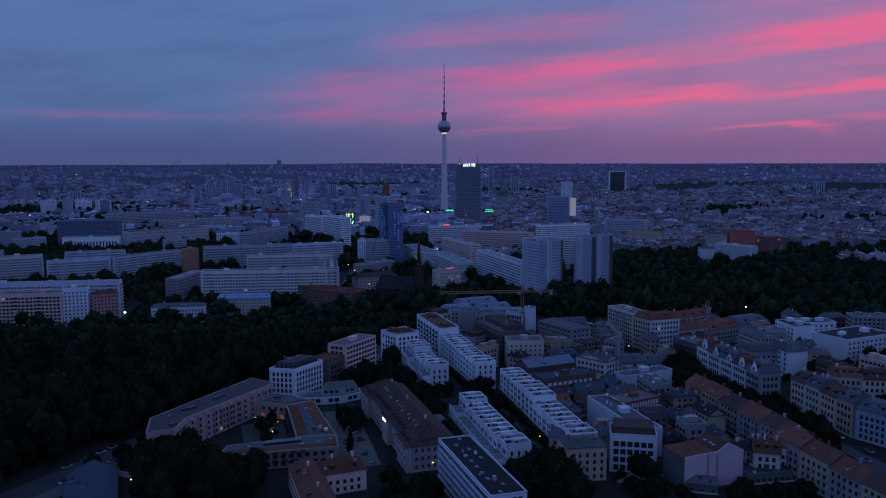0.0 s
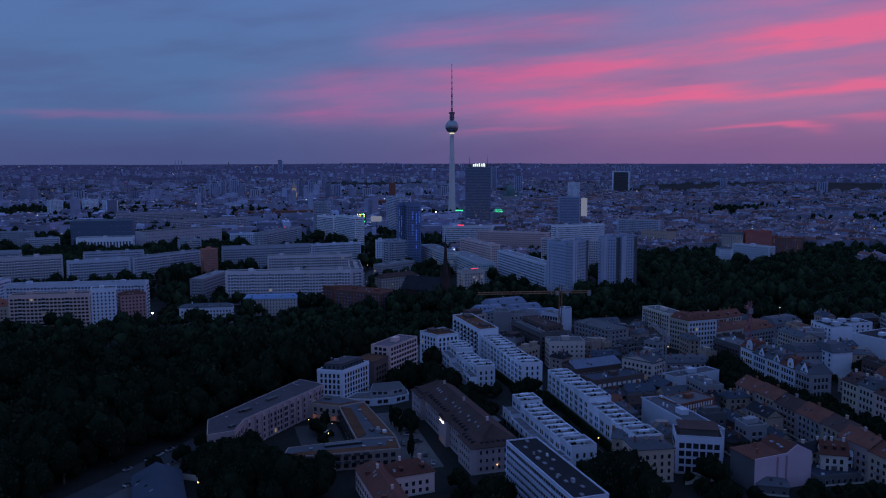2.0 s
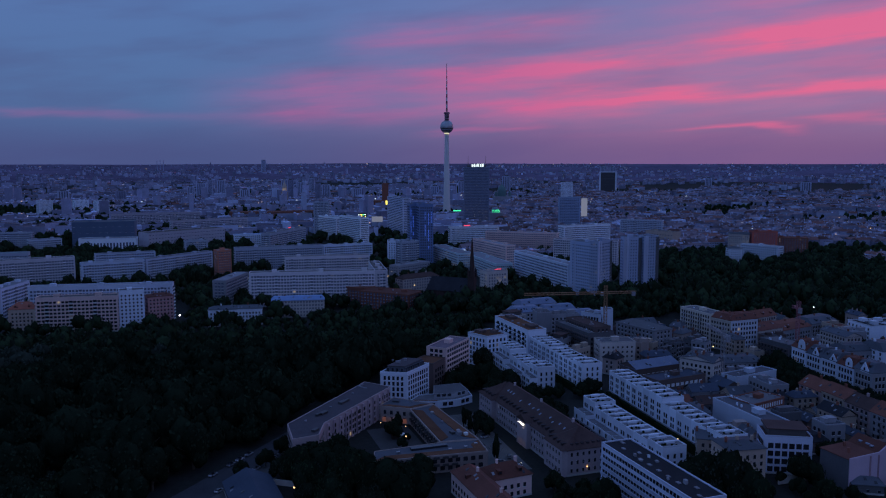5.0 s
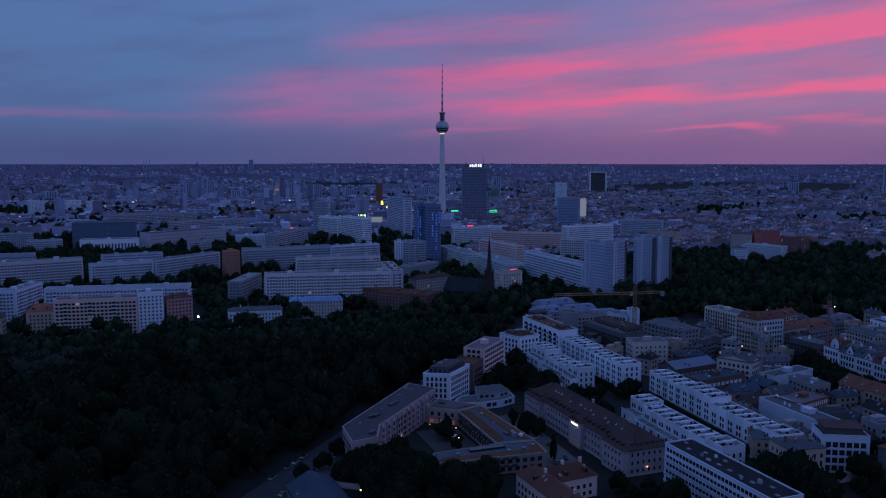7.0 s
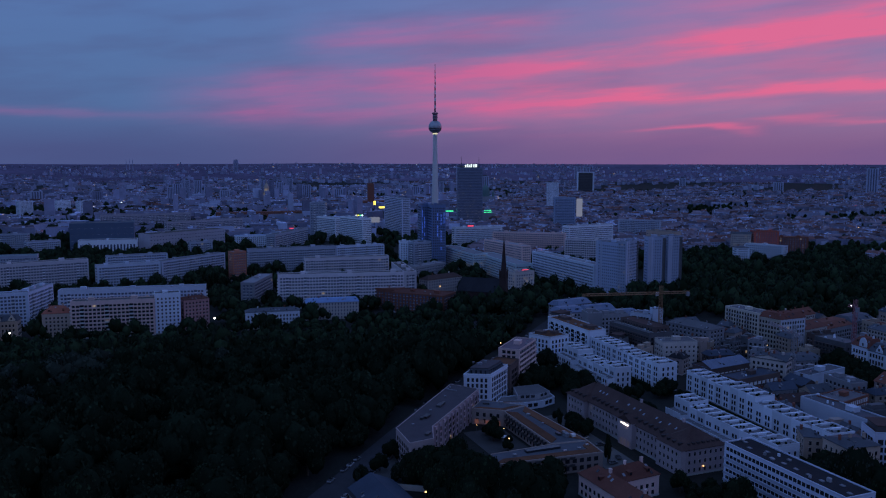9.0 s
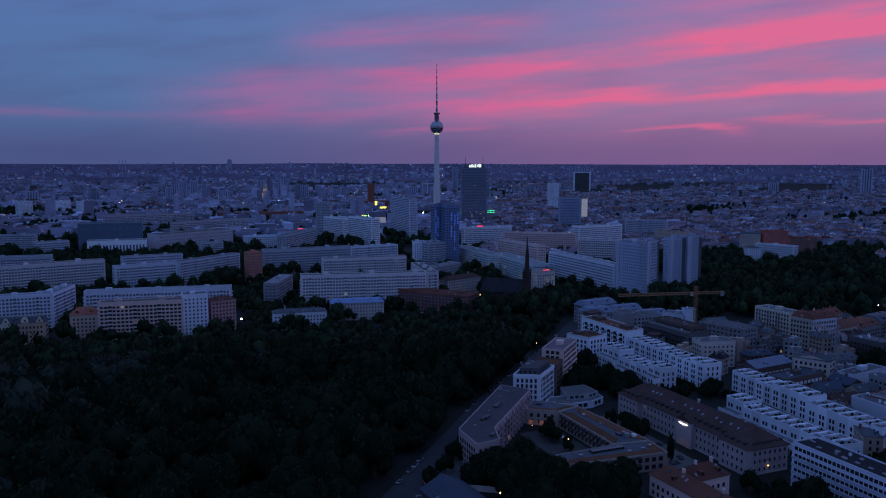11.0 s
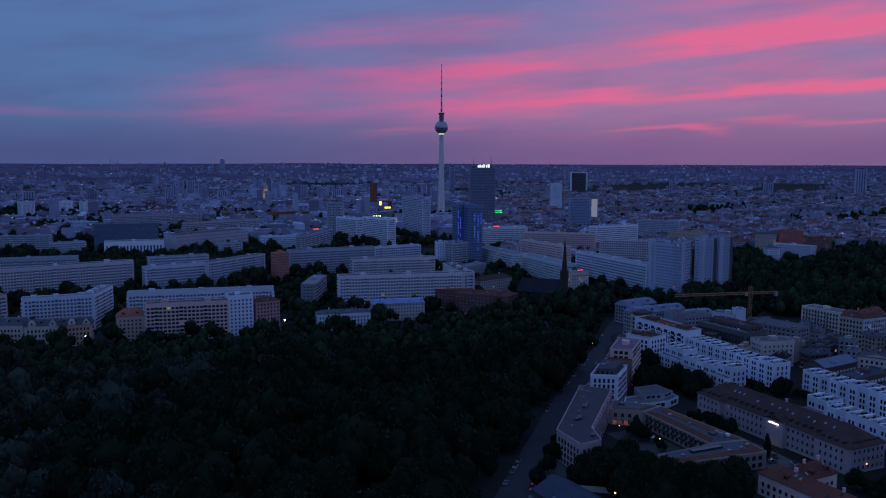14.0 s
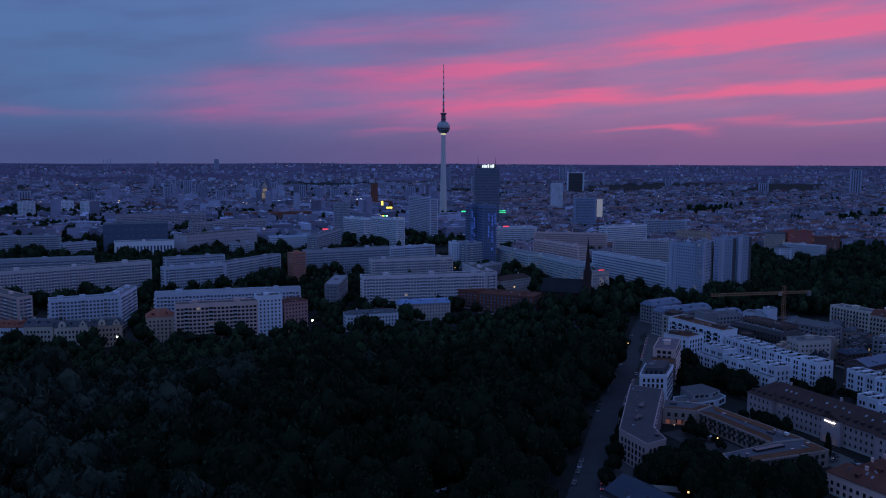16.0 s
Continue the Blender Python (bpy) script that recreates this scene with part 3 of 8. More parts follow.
STYLES = {
    # wall, roof, roof kind, floor height, bay, window, label, category
    "white_slab": dict(loggia=True, wall="slab_white", roof="roof_pale", win=(1.75, 1.6), bay=2.75, label="white prefabricated apartment slab with a flat roof among trees", huts=3),
    "pink_slab": dict(loggia=True, wall="wall_pink", roof="roof_gravel", win=(2.1, 1.6), bay=3.0, label="dusky pink prefabricated apartment slab by the park trees", huts=2),
    "beige_slab": dict(loggia=True, wall="slab_beige", roof="roof_gravel", win=(1.75, 1.6), bay=2.75, label="beige prefabricated apartment slab with rows of small windows", huts=3),
    "green_slab": dict(loggia=True, wall="slab_dull", roof="copper_green", win=(1.75, 1.6), bay=2.75, label="grey apartment slab with a dull green roof", huts=1),
    "grey_slab": dict(loggia=True, wall="slab_dull", roof="roof_felt", win=(1.75, 1.6), bay=2.75, label="grey prefabricated apartment slab with a flat roof", huts=2),
    "white_point": dict(wall="wall_white", roof="roof_felt", win=(1.2, 1.4), bay=3.0, label="white residential tower block with a flat roof", huts=1),
    "tower_slab": dict(wall="wall_tower", roof="roof_felt", win=(1.1, 1.3), bay=2.6, label="blue-grey high-rise apartment tower beside the wooded cemetery", recess=(0.93,), piers=(0.0, 0.17), huts=1, lit=0.03),
    "brick_house": dict(wall="wall_pink", roof="roof_red", kind="hip", rise=3.5, win=(1.2, 1.5), bay=2.8, label="rose-red house with a hipped red roof by the park"),
    "red_hip": dict(wall="wall_pink", roof="roof_red", kind="hip", rise=5, win=(1.2, 1.6), bay=2.8, label="old pale house with a steep red tiled roof", dormers=2),
    "old_house": dict(wall="wall_beige", roof="roof_red", kind="ridge", rise=4.5, win=(1.2, 1.9), bay=2.6, label="old beige tenement house with a tiled ridge roof", dormers=3),
    "old_row": dict(wall="wall_beige", roof="roof_brown", kind="mansard", rise=4.0, win=(1.2, 1.9), bay=2.5, label="old pale tenement house with ornate facade and dark attic roof", dormers=4, fh=3.6),
    "blue_hall": dict(wall="wall_hall", roof="roof_slate", win=(3.0, 1.0), bay=9, fh=9, label="large dull blue windowless hall block", huts=2, sides="f"),
    "striped_hall": dict(wall="wall_band", frame="frame_dark", roof="roof_felt", win=(2.3, 16), bay=4.4, fh=19, label="low hall with tall white piers and dark glazing between", huts=1, sides="f"),
    "beige_hall": dict(wall="slab_drab", roof="roof_gravel", win=(2.0, 1.2), bay=5, fh=5, label="broad beige windowless block with a flat roof", huts=2, sides="f"),
    "red_end": dict(wall="panel_orange", roof="roof_pale", win=(1.6, 1.4), bay=3, label="apartment block end clad in orange-red panels"),
    "low_grey": dict(wall="wall_grey", roof="roof_pale", win=(2.0, 1.6), bay=3.2, label="long grey apartment slab with a flat roof among trees", huts=1, sides="flr"),
    "white_low": dict(wall="wall_white", roof="roof_slate", kind="hip", rise=2.5, win=(1.2, 1.6), bay=2.6, label="white low-rise house with a dark shallow roof"),
    "blue_roof": dict(wall="wall_beige", roof="roof_blue", kind="mansard", rise=3.0, win=(1.1, 1.6), bay=2.6, label="pale house with a blue sheet-metal roof at the park edge"),
    "brick_low": dict(wall="brick_red", roof="roof_red", win=(1.6, 1.8), bay=3.4, label="low red brick institutional building with a flat roof", huts=2),
    "hospital_low": dict(wall="wall_grey", roof="roof_brown", kind="hip", rise=4, win=(1.4, 1.8), bay=3.2, label="long low grey building with a dark hipped roof"),
    "blue_low": dict(wall="wall_white", roof="roof_blue", win=(1.6, 1.6), bay=3, label="white school block with a blue flat roof", huts=2),
    "band_slab": dict(wall="wall_band", roof="roof_pale", win=(1.5, 1.4), bay=2.0, label="white office slab with continuous window bands", bands=True, huts=2, lit=0.03),
    "band_tower": dict(wall="slab_grey", roof="roof_felt", win=(1.6, 1.4), bay=2.0, label="grey high-rise office tower with window bands", bands=True, huts=1),
    "blue_tower": dict(wall="glass_blue", roof="roof_felt", win=(1.7, 1.9), bay=2.7, label="dark glass office tower with blue light strips", huts=1, fh=3.4, frame="frame_dark", lit=0.0),
    "glass_mid": dict(wall="wall_sky", roof="roof_felt", win=(1.5, 28.0), bay=2.7, fh=32, base=2.0, label="blue-grey glass office block with tall white mullions", huts=1, lit=0.0),
    "glass_low": dict(wall="wall_teal", roof="roof_pale", win=(1.5, 1.1), bay=2.3, label="long pale teal glazed office wing with a flat roof", huts=1, lit=0.12),
    "pink_long": dict(wall="wall_pink", roof="roof_pale", win=(1.6, 1.4), bay=2.6, label="long rose-grey apartment slab with a flat roof", bands=True, huts=3),
    "white_recede": dict(wall="wall_white", roof="roof_pale", win=(2.2, 1.5), bay=3.0, label="white apartment slab with balcony bands", bands=True, huts=3),
    "poster_block": dict(wall="wall_blue", roof="roof_felt", win=(3.0, 1.4), bay=3.6, label="grey publishing house slab with a pale lit end wall", bands=True, huts=1),
    "bluewhite": dict(wall="wall_white", roof="roof_pale", win=(1.4, 1.6), bay=2.8, label="white office block at the cemetery edge", huts=1),
    "corner_left": dict(wall="wall_cream", roof="roof_red", kind="mansard", rise=3.4, win=(1.2, 1.9), bay=2.4, fh=3.3, label="large pale corner house with a red roof", chim=2),
    "corner_right": dict(wall="wall_white", roof="roof_red", kind="mansard", rise=3.4, win=(1.2, 1.9), bay=2.4, fh=3.3, label="wing of the pale corner house with a red roof"),
    "flat_low": dict(wall="wall_grey", roof="roof_pale", win=(1.3, 1.6), bay=3.0, label="grey flat-roofed commercial building", huts=2),
    "flat_white": dict(wall="wall_white", roof="roof_tar", skylights=5, clutter=9, win=(1.3, 1.6), bay=4.0, label="white flat-roofed building with blank side walls", huts=2, sides="f"),
    "gable_row": dict(wall="wall_white", roof="roof_slate", kind="mansard", rise=4.5, win=(1.25, 2.2), bay=2.25, fh=3.7, label="row of ornate white tenement houses with gables and attic dormers", dormers=9),
    "round_white": dict(wall="wall_white", roof="roof_slate", kind="mansard", rise=4.0, win=(1.2, 1.8), bay=5.0, label="white house with a blank rounded fire wall", sides="l"),
    "blue_house": dict(wall="wall_blue", roof="roof_slate", kind="mansard", rise=4, win=(1.2, 1.9), bay=2.5, label="pale blue tenement house with a dark mansard roof", dormers=2),
    "brown_row": dict(chim=1, wall="wall_yellow", roof="roof_brown", kind="ridge", rise=4.2, win=(1.3, 1.6), bay=2.9, label="long tenement row with a brown tiled roof and balconies", dormers=0, balcony=True),
    "firewall": dict(wall="wall_sky", roof="roof_slate", win=(1.2, 1.4), bay=4.0, label="flat building with a tall blank white fire wall", huts=1, sides="br"),
    "brick_modern": dict(wall="brick_red", roof="roof_felt", win=(0.95, 2.1), bay=1.75, pane="frame_white", label="flat-roofed brick studio building with tall white windows", huts=1),
    "square_win": dict(wall="wall_brown", roof="roof_night", huts=1, win=(2.1, 1.5), bay=3.2, fh=3.8, label="plain brown works building with square pale windows", pane="frame_white", chim=1),
    "light_old": dict(wall="wall_beige", roof="roof_slate", kind="ridge", rise=2.5, win=(1.2, 1.7), bay=2.6, label="pale old courtyard house with a low roof"),
    "light_modern": dict(wall="wall_grey", roof="roof_felt", win=(1.2, 1.7), bay=3.0, label="plain light grey apartment house", huts=1),
    "scaffold": dict(wall="wall_dark", roof="roof_felt", win=(1.4, 1.6), bay=2.8, label="unfinished dark building shell behind scaffolding", huts=0, scaffold=True, frame="frame_dark"),
    "sheet_roofs": dict(wall="wall_grey", roof="sheet_blue", kind="mansard", rise=3.6, win=(1.3, 1.8), bay=3.0, label="grey house with a folded bluish sheet-metal roof", chim=1, dormers=2),
    "terrace_grey": dict(wall="wall_beige", roof="roof_gravel", win=(1.6, 1.9), bay=3.0, label="grey apartment house with a set-back dark roof storey", huts=0, pent=True, bands=True),
    "orange_hall": dict(wall="wall_ochre", roof="roof_gravel", win=(2.0, 1.2), bay=5, fh=5, label="broad orange-brown hall block with a flat roof", huts=2, sides="f"),
    "orange_block": dict(wall="panel_red", roof="roof_red", win=(1.6, 1.8), bay=3.4, label="bright orange-red office block behind the cemetery", huts=2, lit=0.05),
    "flat_dark": dict(wall="wall_dark", roof="roof_night", win=(1.1, 1.4), bay=2.6, label="low dark flat-roofed yard building", huts=1),
    "light_cream": dict(wall="wall_cream", roof="roof_felt", win=(1.3, 1.9), bay=2.6, label="cream ornate apartment house with loggias and a flat roof", huts=1, balcony=True),
    "roofs_grey": dict(wall="wall_grey", roof="roof_felt", win=(1.5, 1.8), bay=3.0, label="modern grey apartment block with roof terraces", huts=2),
    "arch_roof": dict(wall="wall_grey", roof="roof_pale", kind="hip", rise=3.0, win=(1.3, 1.6), bay=3.4, label="grey hall with a shallow pale roof", chim=0),
    "yellow_house": dict(wall="wall_ochre", roof="roof_slate", kind="hip", rise=1.6, win=(1.1, 1.7), bay=3.0, label="ochre plastered old house with tall chimneys", chim=3, sides="fl"),
    "modern_frame": dict(wall="slab_grey", roof="roof_brown", win=(2.1, 2.2), bay=2.75, fh=3.3, label="pale concrete-frame house with large dark windows and roof terrace", huts=1, frame="frame_dark", pent=True),
    "office_slab": dict(wall="slab_grey", roof="roof_tar", win=(1.6, 1.5), bay=2.0, label="long pale office slab with balcony bands and roof vents", bands=True, huts=0, skylights=10),
    "park_hotel": dict(wall="glass_hotel", roof="roof_felt", win=(2.0, 1.6), bay=2.45, fh=3.15, label="dark glass hotel high-rise with a lit roof sign", huts=1, frame="steel", lit=0.05),
    "shed_dark": dict(wall="wall_dark", roof="roof_slate", kind="hip", rise=2.0, win=(1.0, 1.0), bay=4.0, label="low dark yard shed with a slate roof", chim=0),
    "roofs_slate": dict(wall="wall_grey", roof="roof_slate", kind="mansard", rise=2.5, win=(1.2, 1.7), bay=3.0, label="courtyard house with a flat slate roof", chim=3),
}


def house(style, a, b, depth, z0, z1, name=None, category="building", **more):
    """A house on the footprint that lies behind the line from a to b."""
    s = {**STYLES[style], **more}
    L, H = math.hypot(b[0] - a[0], b[1] - a[1]), z1 - z0
    d = depth
    H += (len(FOOT) % 9) * 0.07
    take(a, b, d)
    th = thing(name or "apartment_building", s["label"], category, a, b, z0)
    mid = ((a[0] + b[0]) / 2, (a[1] + b[1]) / 2)
    near = math.hypot(mid[0] + 60, mid[1]) < 425 and COUNT["window"] < 1650
    near0 = math.hypot(mid[0] + 60, mid[1]) < 560
    close = math.hypot(mid[0] + 60, mid[1]) < 800
    wall, roof, kind = s["wall"], s["roof"], s.get("kind", "flat")
    fh, bay, win = s.get("fh", 2.95), s["bay"], s["win"]
    sides = s.get("sides", "flr")
    bm = bmesh.new()
    box(bm, 0, 0, -2.0, L, d, H)
    if kind == "ridge":
        r = s["rise"] - 0.35
        for u in (0.12, L - 0.12):
            v = [bm.verts.new(p) for p in ((u, 0.3, H - 0.05), (u, d - 0.3, H - 0.05), (u, d / 2, H + r))]
            bm.faces.new(v)
    part("body", bm, wall, th)
    # plinth and cornice
    bm = bmesh.new()
    box(bm, -0.12, -0.12, -2.0, L + 0.12, d + 0.12, 0.7)
    part("plinth", bm, "concrete", th)
    if kind != "flat":
        bm = bmesh.new()
        box(bm, -0.22, -0.22, H - 0.75, L + 0.22, d + 0.22, H - 0.3)
        part("cornice", bm, wall, th)
    if kind == "flat":
        roof_flat(th, L, d, H, roof, wall, s.get("huts", 1), s.get("skylights", 0), s.get("rail", 0.55), clutter=s.get("clutter", min(7, int(L * d / 55)) if near0 else (2 if close else 0)))
        for v in ((0.7, 5.0), (d - 5.0, d - 0.7)) if s.get("strips") else ():
            bm = bmesh.new()
            box(bm, 0.6, v[0], H + 0.065, L - 0.6, v[1], H + 0.28)
            part("roof_planting", bm, "roof_plants", th)
    elif kind == "hip":
        roof_pitched(th, L, d, H, roof, s["rise"], min(d * 0.45, L * 0.4), dormers=s.get("dormers", 0), chimneys=s.get("chim", 2), gable_wall=wall, panes=int(L / 5) if close else 0)
    elif kind == "ridge":
        roof_pitched(th, L, d, H, roof, s["rise"], 0.0, dormers=s.get("dormers", 0), chimneys=s.get("chim", 3), gable_wall=wall, panes=int(L / 5) if close else 0)
    else:
        roof_pitched(th, L, d, H, roof, s["rise"], min(2.2, L * 0.2), dormers=s.get("dormers", 0), chimneys=s.get("chim", 2), flat=0.45, gable_wall=wall, panes=int(L / 5) if close else 0)
    if s.get("bands"):
        nf = int((H - 1.2) / fh)
        bag = Bag()
        for k in range(nf):
            z = 1.0 + k * fh
            for m, length, _ in faces_of(L, d, H, "f"):
                bag.box(m, 0.2, -0.55, z - 0.75, length - 0.2, -0.003, z + 0.25, 0, True)
        ob = part("balcony_grid", bag.mesh("balcony_grid", [wall]), None, th)
        tagged(ob, kind="stuff")
    if s.get("balcony"):
        for u in np.arange(4, L - 3, 8.7):
            for k in range(max(1, int((H - 3) / fh))):
                bm = bmesh.new()
                z = 3.4 + k * fh
                box(bm, u, -1.4, z - 0.15, u + 3.0, -0.003, z)
                box(bm, u, -1.4, z + 0.003, u + 3.0, -1.3, z + 1.0)
                part("balcony", bm, "wall_grey", th)
    if s.get("scaffold"):
        for k in range(int(H / 2.2)):
            bm = bmesh.new()
            box(bm, -0.4, -1.5, 1 + 2.2 * k, L + 0.4, -0.4, 1.08 + 2.2 * k)
            part("scaffold_deck", bm, "wall_brown", th)
        for u in np.arange(0, L, 3.0):
            bm = bmesh.new()
            box(bm, u, -1.55, 0, u + 0.1, -1.45, H + 1)
            part("scaffold_pole", bm, "dark_metal", th)
    # a flat dark strip stands in for the shade of an upright recess
    for u in s.get("recess", ()):
        bm = bmesh.new()
        box(bm, L * u - 1.7, -0.12, 2, L * u + 1.7, -0.003, H - 0.5)
        part("stair_glazing", bm, "wall_dark", th)
    for k, u in enumerate(s.get("piers", ())):
        bm = bmesh.new()
        box(bm, L * u + 0.2, -0.35, -1, L * u + (2.2 if k else 2.8), -0.124, H + 0.3)
        part("corner_pier", bm, "slab_grey", th)
    if s.get("pent"):
        bm = bmesh.new()
        box(bm, 2, 2.5, H, L - 2, d - 1, H + 2.6)
        part("penthouse", bm, "frame_dark", th)
        bm = bmesh.new()
        box(bm, 1.2, 1.6, H + 2.603, L - 1.2, d - 0.5, H + 2.95)
        part("penthouse_roof", bm, "roof_brown", th)
    put_windows(th, faces_of(L, d, H, sides), fh, bay, win, s.get("frame", "frame_white"), near, s.get("lit", 0.006), pane0=s.get("pane", "window_glass"), base=1.0 if fh < 8 else 2.0, loggia=s.get("loggia", False))
    return th, L, d, H


def split_row(base, looks, a, b, depth, z0, z1, **more):
    """A closed row of tenements: one house for each look (wall, roof), each a little different in height."""
    n = len(looks)
    for k, (wall, roof, label) in enumerate(looks):
        p = tuple(a[i] + (b[i] - a[i]) * k / n for i in (0, 1))
        q = tuple(a[i] + (b[i] - a[i]) * (k + 1) / n for i in (0, 1))
        house(base, p, q, depth + DRAW.uniform(-0.8, 0.8), z0, z1 + DRAW.uniform(-0.9, 0.7), "tenement", "tenement", wall=wall, roof=roof, label=label, rise=STYLES[base]["rise"] + DRAW.uniform(-0.6, 0.6), **more)


split_row("gable_row", (("wall_white", "roof_red", "white tenement house with a red tiled attic and round gable"), ("wall_sky", "roof_slate", "pale blue tenement house with a glazed slate attic"),
                        ("wall_white", "roof_slate", "white ornate tenement house with a slate attic"), ("wall_sky", "roof_red", "pale blue tenement house with a red attic roof"),
                        ("wall_grey", "roof_slate", "grey tenement house above a lit corner shop")), (227.0, 448.0), (229.0, 382.0), 13, 9.5, 26.0, dormers=2)
split_row("old_row", (("wall_cream", "roof_brown", "cream tenement house with ornate facade and brown attic"), ("wall_beige", "roof_slate", "beige tenement house with bay windows and flat slate roof"),
                      ("wall_pink", "roof_brown", "rose-brown tenement house with a brown attic roof"), ("wall_yellow", "roof_slate", "brown plastered tenement house with tall windows")), (243.0, 376.0), (243.5, 328.0), 13, 9.5, 25.0, dormers=2)
split_row("old_row", (("wall_beige", "roof_rust", "tenement rear house with a rust-red roof"), ("wall_cream", "roof_brown", "cream tenement side house with a brown roof")), (265, 373), (292, 364), 12, 9.5, 25.0)
split_row("brown_row", (("wall_plaster", "roof_rust", "rose tenement with balconies and a rust tiled roof"), ("wall_yellow", "roof_rust", "brown tenement with a rust tiled roof"), ("wall_plaster", "roof_brown", "tenement with balconies and a brown tiled roof"),
                        ("wall_grey", "roof_rust", "grey tenement with a rust tiled roof"), ("wall_yellow", "roof_brown", "brown tenement with a brown tiled roof")), (190.5, 388.0), (194.0, 304.0), 12, 9.5, 22.0)
split_row("brown_row", (("wall_plaster", "roof_rust", "rose-brown tenement with an orange-red tiled roof"), ("wall_yellow", "roof_rust", "brown tenement with balconies and a dull red roof"), ("wall_grey", "roof_rust", "grey tenement with balconies and a rust roof"),
                        ("wall_yellow", "roof_brown", "dull brown tenement with a brown tiled roof")), (187.0, 300.0), (194.0, 236.0), 12, 9.5, 23.0)


# ---- the houses that stand along the view ----
house("white_slab", (-282.9, 739.9), (-167.4, 737.6), 12, 0.0, 32.0)
house("pink_slab", (-266.4, 700.3), (-204.9, 701.1), 12, 0.0, 29.0)
house("white_point", (-204.7, 704.4), (-185.6, 707.4), 13, 0.0, 32.0)
house("brick_house", (-183.3, 712.0), (-164.0, 719.0), 14, 0.0, 25.0, wall="wall_brickrose", rise=2.2)
house("red_hip", (-287.6, 703.6), (-267.4, 704.2), 14, 0.0, 20.0, roof="roof_tile", wall="wall_ochre")
house("white_slab", (-362.5, 753.2), (-310.1, 760.6), 12, 0.0, 28.0)
house("white_slab", (-310.1, 760.6), (-301.0, 809.8), 12, 0.0, 28.0)
house("pink_slab", (-445.7, 859.5), (-388.6, 774.0), 12, 0.0, 28.0)
split_row("old_row", (("wall_sky", "roof_slate", "pale old terrace house with a slate attic by the park"), ("wall_white", "roof_tile", "white old house with a red tiled attic by the park"), ("wall_cream", "roof_slate", "cream ornate corner house with a slate attic by the park")), (-413.0, 718.1), (-352.0, 704.2), 12, 0.0, 16.5, dormers=3)
split_row("old_row", (("wall_cream", "roof_slate", "cream ornate tenement with gabled attic facing the park"), ("wall_ochre", "roof_slate", "ochre ornate tenement with gabled attic facing the park")), (-350.5, 699.9), (-304.2, 700.7), 12, 0.0, 17.0, dormers=3)
house("beige_slab", (-437.9, 905.4), (-296.9, 959.3), 12, 0.0, 32.0)
house("green_slab", (-459.6, 1003.1), (-358.9, 1011.5), 12, 0.0, 32.0)
house("white_slab", (-283.4, 926.7), (-222.8, 947.3), 12, 0.0, 28.0)
house("grey_slab", (-222.5, 957.0), (-157.0, 1025.6), 12, 0.0, 28.0)
house("grey_slab", (-285.0, 998.1), (-220.9, 1013.6), 12, 0.0, 30.0)
house("blue_hall", (-380.1, 1300.0), (-293.0, 1307.5), 40, 0.0, 45.0)
house("striped_hall", (-361.9, 1257.9), (-283.5, 1261.0), 20, 0.0, 24.0)
house("beige_hall", (-266.7, 1265.3), (-163.6, 1343.7), 30, 0.0, 30.0)
house("grey_slab", (-207.4, 1187.5), (-177.2, 1194.9), 12, 0.0, 25.0)
house("grey_slab", (-130.2, 1012.5), (-24.9, 1028.9), 12, 0.0, 32.0)
house("red_end", (-147.5, 979.0), (-132.7, 986.5), 12, 0.0, 33.0)
house("white_slab", (-23.7, 1034.3), (39.2, 1051.6), 12, 0.0, 30.0)
house("beige_slab", (-71.7, 913.6), (20.9, 915.0), 12, 0.0, 32.0)
house("beige_slab", (-105.4, 791.8), (24.3, 783.6), 12, 0.0, 32.0)
house("beige_slab", (24.3, 783.6), (25.4, 857.8), 12, 0.0, 32.0)
house("low_grey", (-139.0, 797.0), (-126.5, 793.0), 60, 0.0, 25.0)
house("white_low", (-135.3, 704.5), (-91.5, 704.9), 12, 0.0, 14.0)
house("blue_roof", (-84.5, 732.5), (-38.6, 731.2), 12, 0.0, 15.0)
house("brick_low", (-41.2, 810.4), (0.7, 771.0), 20, 0.0, 17.0)
house("brick_low", (-5.5, 753.1), (35.4, 719.8), 25, 0.0, 18.0)
house("grey_slab", (-514.4, 1312.6), (-438.6, 1310.1), 12, 0.0, 30.0)
house("grey_slab", (-424.1, 1244.7), (-385.7, 1265.5), 14, 0.0, 25.0)
house("beige_slab", (-398.4, 1680.5), (-236.6, 1721.8), 14, 0.0, 32.0, wall="slab_drab")
house("beige_slab", (-260.9, 1480.0), (-135.9, 1541.3), 14, 0.0, 32.0, wall="slab_drab")
house("blue_low", (-147.3, 1302.8), (-76.4, 1312.5), 16, 0.0, 22.0)
house("grey_slab", (-91.8, 1198.0), (-37.5, 1308.4), 14, 0.0, 32.0)
house("white_point", (-626.7, 2048.9), (-602.8, 2067.9), 18, 0.0, 42.0)
house("white_point", (-549.9, 2055.6), (-524.5, 2075.1), 18, 0.0, 42.0)
house("white_point", (-493.6, 2018.0), (-471.4, 2037.5), 18, 0.0, 42.0)
house("band_slab", (-11.6, 1446.0), (15.4, 1397.0), 14, 0.0, 40.0)
house("band_slab", (18.0, 1356.0), (46.5, 1294.0), 16, 0.0, 46.0)
house("orange_hall", (-194.0, 1960.0), (6.0, 1975.0), 40, 0.0, 15.0, label="broad low market hall with a reddish roof", wall="brick_red", roof="roof_rust")
house("band_tower", (115.0, 1490.0), (130.0, 1400.0), 15, 0.0, 71.0)
